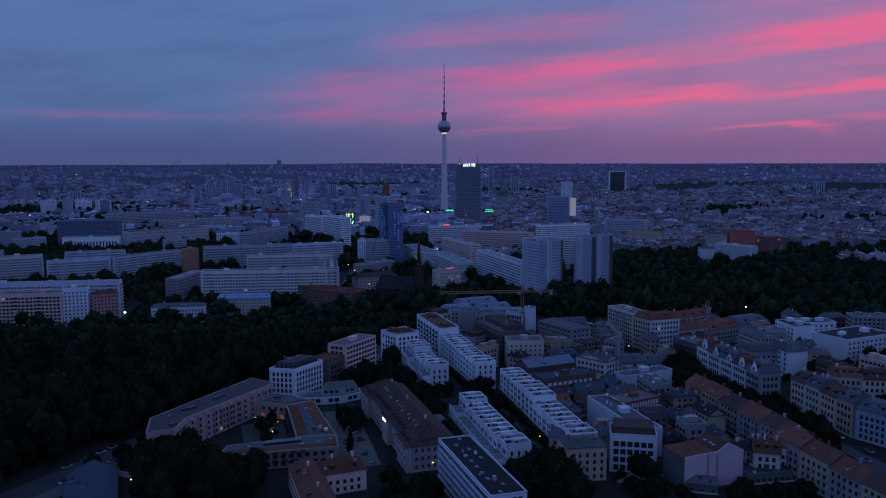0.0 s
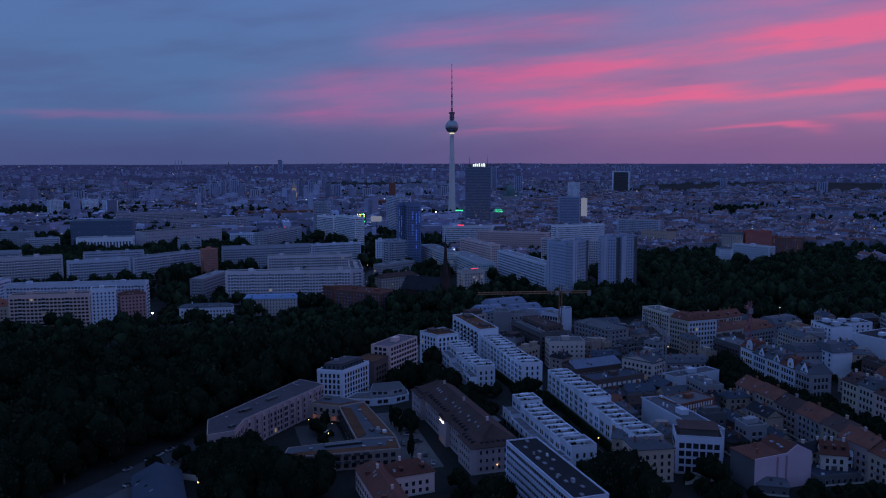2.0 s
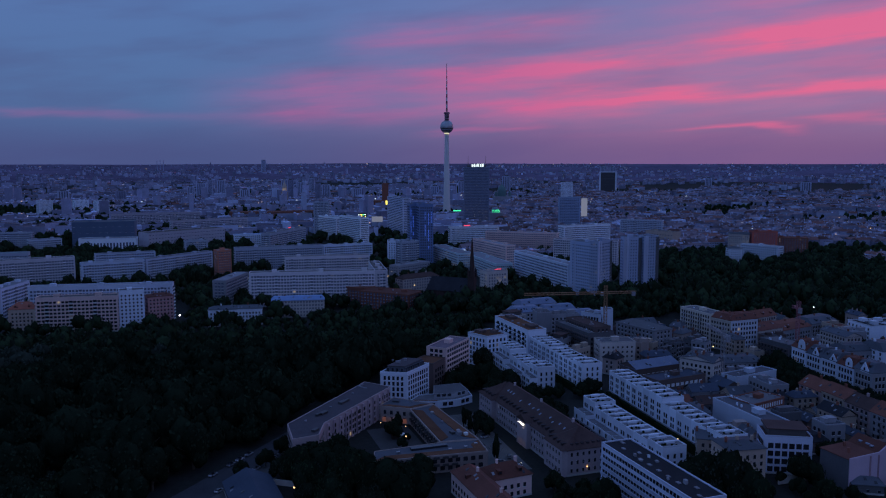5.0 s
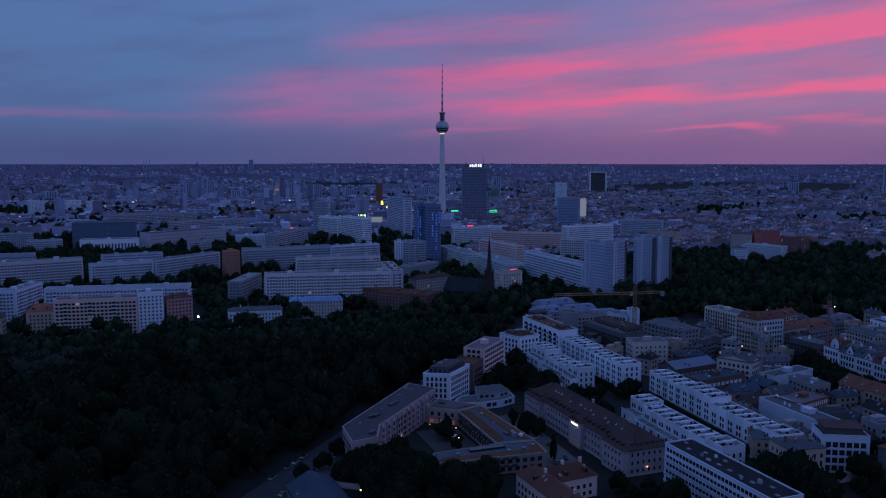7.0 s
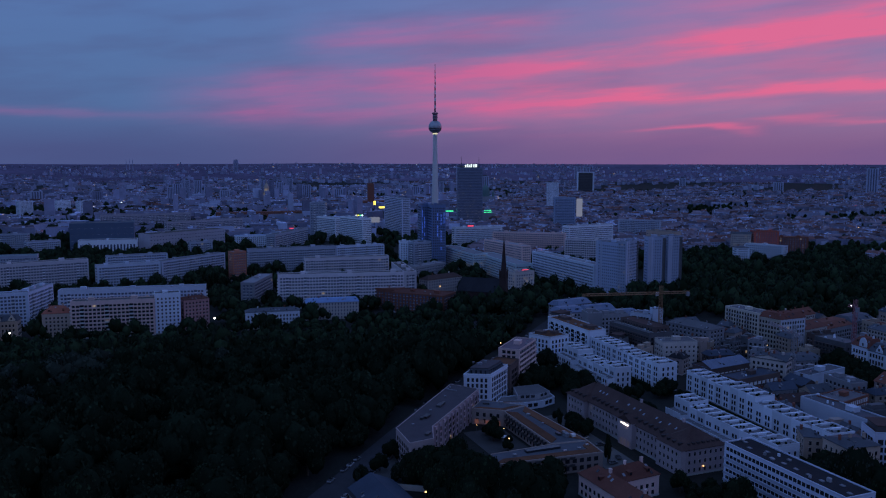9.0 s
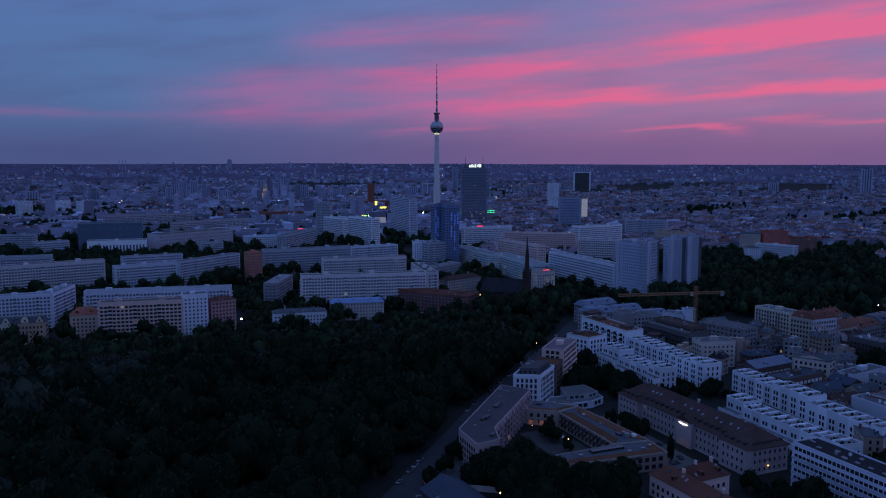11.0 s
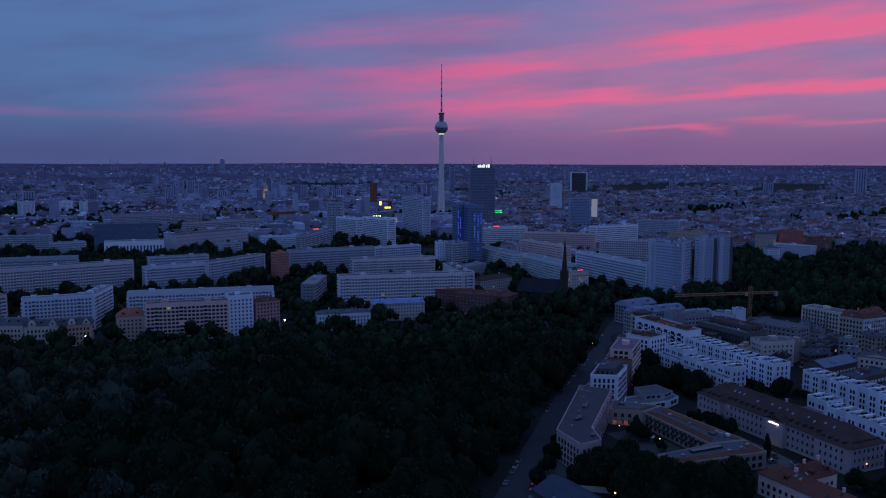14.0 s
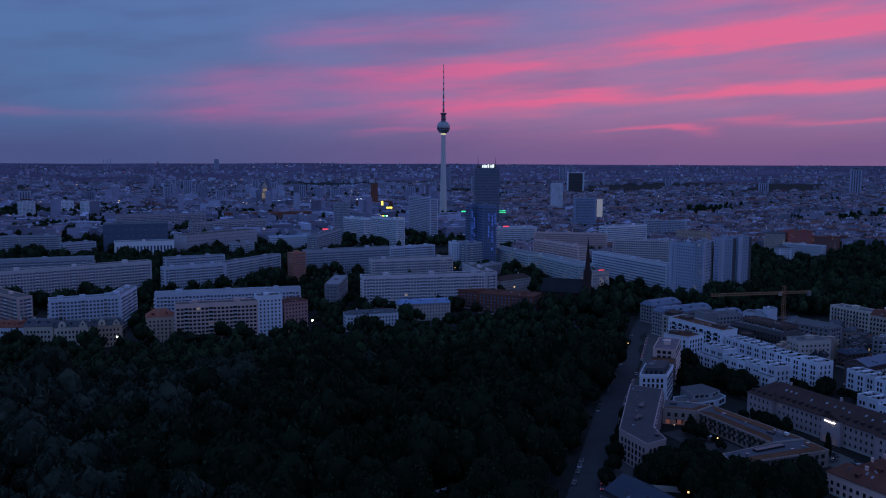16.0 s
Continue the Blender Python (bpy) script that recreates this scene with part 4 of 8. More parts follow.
house("grey_slab", (-17.4, 1519.1), (10.2, 1512.7), 20, 0.0, 60.0)
house("white_point", (57.5, 1044.0), (72.0, 1042.5), 14, 0.0, 34.0)
house("glass_mid", (72.4, 1060.0), (96.0, 1056.5), 14, 0.0, 32.5)
house("glass_low", (119.8, 1073.7), (133.9, 971.0), 20, 0.0, 24.0)
house("glass_low", (148.5, 996.9), (157.8, 882.1), 20, 0.0, 22.0)
house("band_slab", (178.2, 1229.0), (255.5, 1230.5), 16, 0.0, 34.0)
house("pink_long", (207.9, 1129.2), (297.4, 1079.0), 14, 0.0, 36.0)
house("pink_long", (165.8, 1031.3), (186.3, 941.4), 12, 0.0, 36.0)
house("white_recede", (185.4, 904.3), (203.5, 775.2), 13, 0.0, 34.0)
house("beige_slab", (266.3, 1004.9), (336.5, 964.0), 14, 0.0, 36.0)
house("band_slab", (331.9, 1147.8), (413.3, 1170.2), 16, 0.0, 40.0)
house("grey_slab", (486.1, 1302.6), (543.2, 1261.9), 14, 0.0, 36.0)
house("tower_slab", (204.5, 774.0), (217.5, 741.5), 13, 0.0, 58.0)
house("tower_slab", (219.0, 737.5), (239.0, 751.5), 9, 0.0, 60.0)
house("tower_slab", (258.0, 767.5), (276.0, 766.0), 10, 0.0, 60.5)
house("tower_slab", (277.5, 763.0), (293.6, 764.5), 14, 0.0, 62.0)
house("poster_block", (437.0, 1474.0), (476.0, 1463.0), 18, 0.0, 66.5)
house("white_point", (639.0, 2030.0), (667.0, 2024.0), 20, 0.0, 77.0)
house("light_old", (549.0, 1068.0), (572.0, 1052.0), 16, 0.0, 32.0, lit=0.12)
house("bluewhite", (531.4, 1007.1), (556.3, 959.8), 14, 0.0, 24.0)
house("white_low", (487.2, 959.3), (503.3, 956.3), 14, 0.0, 24.0)
house("orange_block", (574.0, 1048.0), (607.0, 1038.0), 20, 0.0, 36.0)
house("orange_block", (609.0, 1048.0), (650.0, 1030.0), 18, 0.0, 27.0, wall="brick_red", roof="roof_rust")
house("orange_hall", (486.6, 1203.8), (510.1, 1159.3), 20, 0.0, 26.0)
house("blue_house", (244.3, 326.9), (250.4, 312.5), 14, 9.5, 24.0)
house("firewall", (131.2, 370.2), (136.8, 319.5), 11, 9.5, 22.0)
house("brick_modern", (144.1, 355.8), (166.0, 364.2), 14, 9.5, 22.0)
house("light_old", (148.4, 432.9), (158.3, 418.1), 12, 9.5, 26.0)
house("light_old", (158.3, 418.1), (168.6, 425.4), 20, 9.5, 26.0)
house("light_modern", (119.2, 484.4), (141.7, 482.2), 14, 8.0, 24.2, win=(1.0, 1.3), wall="wall_beige")
house("scaffold", (109.8, 542.0), (117.4, 499.6), 19, 6.8, 26.6)
house("flat_low", (116.0, 538.0), (122.4, 502.0), 12, 26.5, 29.8, wall="wall_brown", roof="roof_brown", huts=0, clutter=6, label="set-back brown roof storey of the unfinished building")
house("light_modern", (103.7, 564.5), (114.3, 563.7), 14, 4.0, 28.4, sides="", label="tall grey house with a blank end wall by the building site")
house("flat_low", (114.6, 567.0), (137.0, 568.0), 12, 4.0, 26.5, roof="roof_felt")
house("light_modern", (137.7, 566.5), (147.1, 553.6), 12, 4.5, 27.8, wall="wall_sky", win=(1.7, 2.5), bay=2.3, label="pale blue-grey house with tall framed windows by the building site")
house("light_modern", (148.8, 553.2), (156.1, 552.0), 7, 4.5, 31.8, wall="wall_sky", sides="", huts=0, label="narrow pale stair tower beside the crane")
house("sheet_roofs", (101.6, 612.6), (123.7, 615.9), 16, 1.0, 20.0)
house("sheet_roofs", (122.7, 666.8), (157.0, 677.3), 14, 0.0, 15.0)
house("sheet_roofs", (131.3, 630.8), (159.2, 635.9), 12, 0.4, 17.0)
house("terrace_grey", (87.1, 575.8), (100.8, 582.2), 12, 2.7, 24.0)
house("arch_roof", (157.5, 549.5), (170.3, 515.2), 17, 5.0, 23.0, roof="roof_felt")
house("yellow_house", (98.5, 299.8), (114.6, 299.6), 14, 9.5, 23.0)
house("yellow_house", (98.2, 324.6), (105.4, 321.2), 14, 9.5, 20.0)
house("old_house", (174.0, 292.3), (183.2, 288.2), 9, 9.5, 20.0)
house("firewall", (166.3, 408.2), (197.6, 418.5), 10, 9.5, 20.0)
house("modern_frame", (119.1, 307.9), (136.7, 301.5), 14, 9.5, 25.0)
house("office_slab", (47.6, 306.8), (55.8, 249.3), 13, 9.5, 27.5)
house("light_cream", (214.7, 564.8), (220.8, 532.5), 14, 4.5, 29.0)
house("corner_left", (221.4, 533.9), (227.3, 516.6), 14, 6.0, 27.5)
house("corner_right", (227.3, 516.6), (250.2, 520.6), 16, 6.4, 27.5)
house("old_house", (250.6, 519.8), (275, 528.5), 20, 5.4, 18.5, "tenement", dormers=0, rise=3.5)
house("sheet_roofs", (275.6, 528.8), (306, 539.6), 20, 4.6, 16.5, roof="roof_rust", label="low grey house with a dull red roof")
house("sheet_roofs", (306.6, 540.0), (334, 549.6), 18, 4.2, 17.5, roof="roof_slate", label="grey house with a folded slate roof")
house("old_house", (262, 556), (296, 568), 12, 3.6, 19.5, "tenement", roof="roof_rust", dormers=4)
house("scaffold", (228.3, 483.1), (232.6, 459.8), 14, 8.7, 23.0)
house("round_white", (272.6, 426.5), (285.9, 427.0), 20, 9.5, 25.0)
house("yellow_house", (290.8, 433.0), (301.5, 428.3), 14, 9.5, 22.0)
house("flat_white", (325.9, 447.2), (368.7, 459.6), 26, 9.2, 25.0)
house("flat_white", (326.0, 526.9), (325.4, 503.1), 16, 6.6, 22.0)
house("flat_white", (336.8, 512.9), (363.7, 512.1), 14, 6.7, 22.0)
house("light_old", (280.7, 495.7), (281.6, 470.9), 12, 8.2, 24.0)
house("flat_low", (296.5, 493.3), (310.1, 487.4), 14, 7.9, 22.0)
house("roofs_slate", (255.6, 436.5), (277.6, 435.6), 16, 9.5, 24.0)
house("pink_long", (314.3, 420.5), (320.2, 400.8), 14, 9.5, 22.0)
house("roofs_grey", (378.7, 514.9), (405.2, 506.0), 16, 6.8, 25.0)
house("square_win", (119.1, 404.1), (150.8, 412.6), 13, 9.5, 21.5)
house("square_win", (116.5, 426.0), (146.0, 434.0), 14, 9.5, 22.5, kind="ridge", rise=3.0, roof="sheet_blue", label="long brown works building with a bluish sheet-metal roof", sides="fl")
house("shed_dark", (140.9, 282.7), (151.4, 278.2), 8, 9.5, 13.0)
house("flat_dark", (167.4, 285.0), (192.1, 285.5), 12, 9.5, 13.0)
house("flat_white", (184.9, 293.3), (192.4, 289.5), 8, 9.5, 20.0)
house("sheet_roofs", (137.7, 594.0), (160.6, 596.0), 12, 2.1, 20.0)
house("yellow_house", (141.4, 510.7), (165.5, 513.4), 12, 6.7, 18.0)
house("roofs_slate", (181.8, 453.9), (210.3, 451.7), 16, 9.2, 16.0)
house("flat_low", (55.6, 932.6), (98.5, 967.2), 14, 0.0, 16.0)
house("flat_low", (121.0, 777.5), (144.0, 785.0), 13, 0.0, 28.5, wall="wall_beige", lit=0.14, label="pale flat-roofed house with lit windows beside the church")
house("hospital_low", (46.5, 832.0), (88.0, 853.0), 14, 0.0, 15.5, wall="wall_beige")
house("grey_slab", (72.2, 1024.7), (98.3, 1034.4), 14, 0.0, 34.0)


# ---- white townhouse rows ----
def townhouse(a, b, depth, z0, z1, step_front=0.0, lit=0.006):
    """One white terraced house: its front lies on the line from a to b."""
    L, H = math.hypot(b[0] - a[0], b[1] - a[1]), z1 - z0
    th = thing("townhouse", "white plastered terraced townhouse with walled roof terrace", "townhouse", a, b, z0, "white townhouse rows")
    y0 = step_front
    bm = bmesh.new()
    box(bm, 0, y0, -2, L, depth, H)
    part("body", bm, "wall_townhouse", th)
    bm = bmesh.new()
    box(bm, 0.26, y0 + 0.3, H + 0.003, L - 0.26, depth - 0.3, H + 0.12)
    deck = part("roof", bm, "deck_dark", th)
    for u in (0.0, L - 0.25):
        bm = bmesh.new()
        box(bm, u, y0, H + 0.004, u + 0.25, depth, H + 0.62)
        part("terrace_wall", bm, "wall_townhouse", th)
    bm = bmesh.new()
    rim_wall(bm, 0.253, y0, L - 0.253, depth, 0.25, H + 0.004, H + 0.5)
    part("parapet", bm, "wall_townhouse", th)
    bm = bmesh.new()
    v = y0 + (depth - y0) * 0.3
    box(bm, 0.5, v, H + 0.12, 1.9, v + (depth - y0) * 0.42, H + 0.95)
    part("roof_hatch", bm, "wall_townhouse", deck)
    bm = bmesh.new()
    for _ in range(4):
        u, v, r = DRAW.uniform(2.4, L - 0.9), DRAW.uniform(y0 + 0.9, depth - 0.9), DRAW.uniform(0.3, 0.7)
        bmesh.ops.create_icosphere(bm, subdivisions=1, radius=r, matrix=Matrix.Translation((u, v, H + 0.12 + r * 0.7)))
    tagged(part("terrace_greenery", bm, "hedge", deck), kind="stuff")
    if step_front:
        bm = bmesh.new()
        box(bm, 0, 0, -2, L, y0 - 0.003, H - 5.6)
        part("garden_wing", bm, "wall_townhouse", th)
        bm = bmesh.new()
        box(bm, 0.25, 0.25, H - 5.597, L - 0.25, y0 - 0.1, H - 5.5)
        part("terrace_deck", bm, "deck_dark", th)
        bm = bmesh.new()
        box(bm, 0, 0, H - 5.596, L, 0.2, H - 4.8)
        part("terrace_rail", bm, "wall_townhouse", th)
        put_windows(th, [(pose(0, 0, 0), L, H - 5.6)], 3.0, 2.4, (1.3, 1.9), "frame_dark", True, lit, base=3.6)
        put_windows(th, [(pose(0, y0, H - 5.4), L, 5.2)], 3.0, 2.0, (1.2, 1.9), "frame_dark", True, lit)
    else:
        put_windows(th, [(pose(0, 0, 0), L, H)], 3.1, 2.0, (1.1, 2.0), "frame_dark", True, lit, base=3.9)
    # dark glazed band set flat on the front for a shaded, recessed ground floor
    bm = bmesh.new()
    box(bm, 0.25, -0.07, 0.1, L - 0.25, -0.003, 2.95, 0)
    box(bm, 0.1, -0.9, 3.05, L - 0.1, -0.003, 3.3, 1)
    part("ground_floor_glazing", bm, ["window_glass", "deck_dark"], th)
    put_windows(th, [(pose(L, y0, 0, 0, 0, 90), depth - y0, H)], 3.1, 3.1, (1.0, 1.9), "frame_dark", True, lit)
    return th


def town_row(a, b, depth, z0, tops, step_front=0.0):
    L = math.hypot(b[0] - a[0], b[1] - a[1])
    n = round(L / 6.2)
    take(a, b, depth)
    for k in range(n):
        p = [a[i] + (b[i] - a[i]) * k / n for i in (0, 1)]
        q = [a[i] + (b[i] - a[i]) * (k + 1) / n for i in (0, 1)]
        top = tops[int(k * len(tops) / n)]
        townhouse(p, q, depth, z0, top, step_front)


town_row((100.0, 424.0), (105.5, 316.0), 11.5, 9.5, (23.2, 23.2, 24.6, 24.6, 22.0, 22.0, 22.0, 23.0))
town_row((65.0, 384.0), (71.5, 312.0), 16.0, 9.5, (22.5, 20.5, 20.5, 20.5, 20.5, 21.5), 5.0)
town_row((81.0, 508.5), (88.0, 433.0), 12.0, 8.0, (25.0, 25.0, 24.0, 24.0, 25.2))
town_row((53.5, 498.0), (59.0, 437.0), 15.0, 8.5, (24.0, 21.0, 21.0, 23.6), 4.5)


# ---- the hotel court, barracks and other near houses ----
STYLES.update({
    "pink_modern": dict(wall="wall_pink", roof="roof_rose", win=(2.0, 1.9), bay=3.0, label="rose-coloured modern apartment house with balcony bands", bands=True, huts=1),
})
def offset_poly(outline, d):
    """The outline moved inwards by d (outwards where d is negative); outlines run anticlockwise."""
    pts = [Vector(p) for p in outline]
    n = len(pts)
    out = []
    for k in range(n):
        p, q, r = pts[k - 1], pts[k], pts[(k + 1) % n]
        e, f = (q - p).normalized(), (r - q).normalized()
        ne, nf = Vector((-e.y, e.x)), Vector((-f.y, f.x))
        out.append(q + (ne + nf) * (d / max(1 + ne.dot(nf), 0.3)))
    return out


def edge_pose(p, q, z=0.0):
    return pose(p.x, p.y, z, 0, 0, math.degrees(math.atan2(q.y - p.y, q.x - p.x)))


def poly_house(name, label, category, outline, z0, z1, wall, roof, win, bay, fh, fronts, frame="frame_dark", lit=0.006, rail=0.3, strips=(), broad=3.6, base=1.0):
    """A flat-roofed house over any convex outline; fronts and strips name the edges with windows and with roof planting."""
    th = new(name)
    x0, y0 = outline[0]
    th.matrix_basis = pose(x0, y0, z0)
    tagged(th, label, category)
    poly = [(x - x0, y - y0) for x, y in outline]
    H = z1 - z0
    bm = bmesh.new()
    prism(bm, poly, -2, H)
    part("body", bm, wall, th)
    bm = bmesh.new()
    prism(bm, [p[:] for p in offset_poly(poly, 0.33)], H - 0.4, H + 0.06)
    part("roof", bm, roof, th)
    bm = bmesh.new()
    rings = []
    for d, z in ((-0.08, H - 0.25), (-0.08, H + rail), (0.34, H + rail), (0.34, H - 0.25)):
        rings.append([bm.verts.new((*p, z)) for p in offset_poly(poly, d)])
    for lo, hi in zip(rings, rings[1:] + rings[:1]):
        for k in range(len(lo)):
            bm.faces.new((lo[k], lo[(k + 1) % len(lo)], hi[(k + 1) % len(lo)], hi[k]))
    part("parapet", bm, wall, th)
    P = [Vector(p) for p in poly]
    for k in fronts:
        p, q = P[k], P[(k + 1) % len(P)]
        put_windows(th, [(edge_pose(p, q), (q - p).length, H)], fh, bay, win, frame, True, lit, base=base)
    inner, deep = offset_poly(poly, 0.7), offset_poly(poly, 0.7 + broad)
    for k in strips:
        j = (k + 1) % len(P)
        bm = bmesh.new()
        prism(bm, [inner[k][:], inner[j][:], deep[j][:], deep[k][:]], H + 0.062, H + 0.30)
        part("roof_planting", bm, "roof_plants", th)
    for p, q in zip(outline, outline[1:] + outline[:1]):
        take(p, q, 10.0, 0.5)
    return th, P, H


def roof_box(th, u, v, z, w, d, h, mat, name="roof_plant", turn=0):
    bm = bmesh.new()
    box(bm, -w / 2, -d / 2, 0, w / 2, d / 2, h)
    box(bm, -w / 2 - 0.08, -d / 2 - 0.08, h + 0.003, w / 2 + 0.08, d / 2 + 0.08, h + 0.1)
    part(name, bm, mat, th, m=pose(u, v, z, 0, 0, turn))


def hotel_block():
    """The long rose wing by the street, wedge-shaped at its end, with bays towards the court."""
    out = [(-73.0, 368.2), (-71.0, 348.0), (-60.0, 351.5), (-57.0, 366.5), (-21.2, 417.6), (-33.0, 429.5)]
    th, P, H = poly_house("hotel", "long rose-plastered hotel wing with a flat mauve-grey roof along the street", "hotel", out, 9.5, 23.2, "wall_plaster", "roof_mauve", (1.25, 1.9), 2.55, 2.75, (0, 1, 2), rail=0.14)
    p, q = P[3], P[4]
    L, m = (q - p).length, edge_pose(p, q)
    for k in range(12):
        u = 2.4 + (L - 4.8) * k / 11
        bm = bmesh.new()
        box(bm, u - 0.75, -0.85, 0.3, u + 0.75, -0.003, H - 0.7)
        bay = part("bay", bm, "wall_rosy", th, m=m)
        for j in range(4):
            part("window", window_unit(1.0, 1.7, "frame_dark"), None, bay, m=pose(u, -0.86, 2.4 + 2.75 * j))
    put_windows(th, [(m, L, H)], 2.75, 4.6, (1.2, 1.8), "frame_dark", True, 0.012)
    for u, v, w, d in ((26.0, 26.0, 4.6, 2.0), (28.2, 28.6, 2.6, 1.2), (16.2, 11.2, 4.4, 2.0), (13.6, 9.0, 2.2, 1.4), (11.6, -11.8, 3.6, 1.6)):
        roof_box(th, u, v, H + 0.06, w, d, 0.9, "dark_metal", turn=54)
    for u, v in ((36.5, 52.5), (38.2, 55.0), (8.0, 2.0), (20.0, 20.0), (32.0, 40.0)):
        roof_box(th, u, v, H + 0.06, 0.9, 0.9, 0.5, "roof_pale", "roof_vent")
    bm = bmesh.new()
    box(bm, -3.6, -0.25, 0, 3.6, 0.25, 0.35)
    part("roof_ridge_light", bm, "roof_pale", th, m=pose(37.5, 51.0, H + 0.06, 0, 0, -50))


hotel_block()


def hotel_wings():
    """The lower wings that close the hotel's court, with rust-brown planting along their roof edges."""
    label = "low courtyard wing with planted rust-brown strips on its flat roof"
    th, P, H = poly_house("hotel_wing", label, "hotel wing", [(-28.2, 405.6), (-14.2, 397.6), (-1.5, 403.4), (-19.5, 418.0)], 9.5, 17.2, "wall_court", "roof_slate", (1.4, 1.9), 3.4, 3.1, (0,), strips=(0, 1), broad=2.6)
    roof_box(th, 9.0, 5.0, H + 0.06, 3.2, 2.0, 0.8, "dark_metal", turn=-25)
    roof_box(th, 16.5, 3.6, H + 0.06, 1.4, 1.2, 1.0, "steel")
    for k in range(5):
        bm = bmesh.new()
        box(bm, 1.6 + 2.7 * k, -0.16, 0.3, 3.6 + 2.7 * k, -0.085, 2.5)
        part("restaurant_window", bm, "lit_entry" if k % 2 else "lit_orange", th, m=edge_pose(P[0], P[1]))
    th, P, H = poly_house("hotel_wing", label, "hotel wing", [(-14.1, 397.4), (-8.6, 349.6), (8.7, 350.0), (-1.3, 403.2)], 9.5, 17.0, "wall_court", "roof_slate", (1.4, 1.9), 3.2, 3.1, (0, 2), strips=(0, 2), broad=4.6)
    for k in range(7):
        for z in (3.4, 6.2):
            p, q = P[0], P[1]
            bm = bmesh.new()
            u = 3.2 + 6.3 * k
            box(bm, u, -1.5, z - 0.15, u + 3.2, -0.003, z)
            for w0, w1, v0, v1 in ((u, u + 3.2, -1.5, -1.42), (u, u + 0.08, -1.42, -0.1), (u + 3.12, u + 3.2, -1.42, -0.1)):
                box(bm, w0, v0, z + 0.003, w1, v1, z + 1.0)
            part("balcony", bm, "dark_metal", th, m=edge_pose(p, q))
    for u, v, w, d, h, mat in ((15.7, -40.2, 2.6, 1.8, 1.5, "roof_pale"), (18.4, -41.4, 1.8, 1.5, 1.2, "frame_white"), (13.0, -37.6, 3.0, 1.6, 0.9, "dark_metal"), (16.0, -36.5, 1.2, 1.2, 1.1, "steel"), (11.5, -22.0, 1.0, 1.0, 0.6, "roof_pale"), (9.5, -8.0, 1.6, 1.2, 0.7, "steel")):
        roof_box(th, u, v, H + 0.06, w, d, h, mat, turn=-80)
    th, P, H = poly_house("hotel_wing", label, "hotel wing", [(-40.0, 332.6), (9.2, 335.6), (8.7, 349.7), (-9.0, 349.4), (-37.5, 344.2)], 9.5, 16.8, "wall_court", "roof_slate", (1.9, 1.8), 3.3, 3.2, (0, 1, 3), strips=(0, 1), broad=4.2)
    bm = bmesh.new()
    box(bm, -8.0, -1.3, 0, 8.0, 1.3, 0.9)
    part("roof_lantern", bm, "window_glass", th, m=pose(25.5, 11.6, H + 0.06, 0, 0, 8))
    for u, v in ((34, 7.5), (41, 9.0), (12, 8.0), (46, 12.0)):
        roof_box(th, u, v, H + 0.06, 1.3, 1.0, 0.6, "steel", "roof_vent")
    for k in range(8):
        for z in (3.3, 6.4):
            bm = bmesh.new()
            u = 6.0 + 3.9 * k
            box(bm, u, -1.3, z - 0.14, u + 2.6, -0.003, z)
            box(bm, u, -1.3, z + 0.003, u + 2.6, -1.22, z + 0.95)
            part("balcony", bm, "dark_metal", th, m=edge_pose(P[0], P[1]))


hotel_wings()


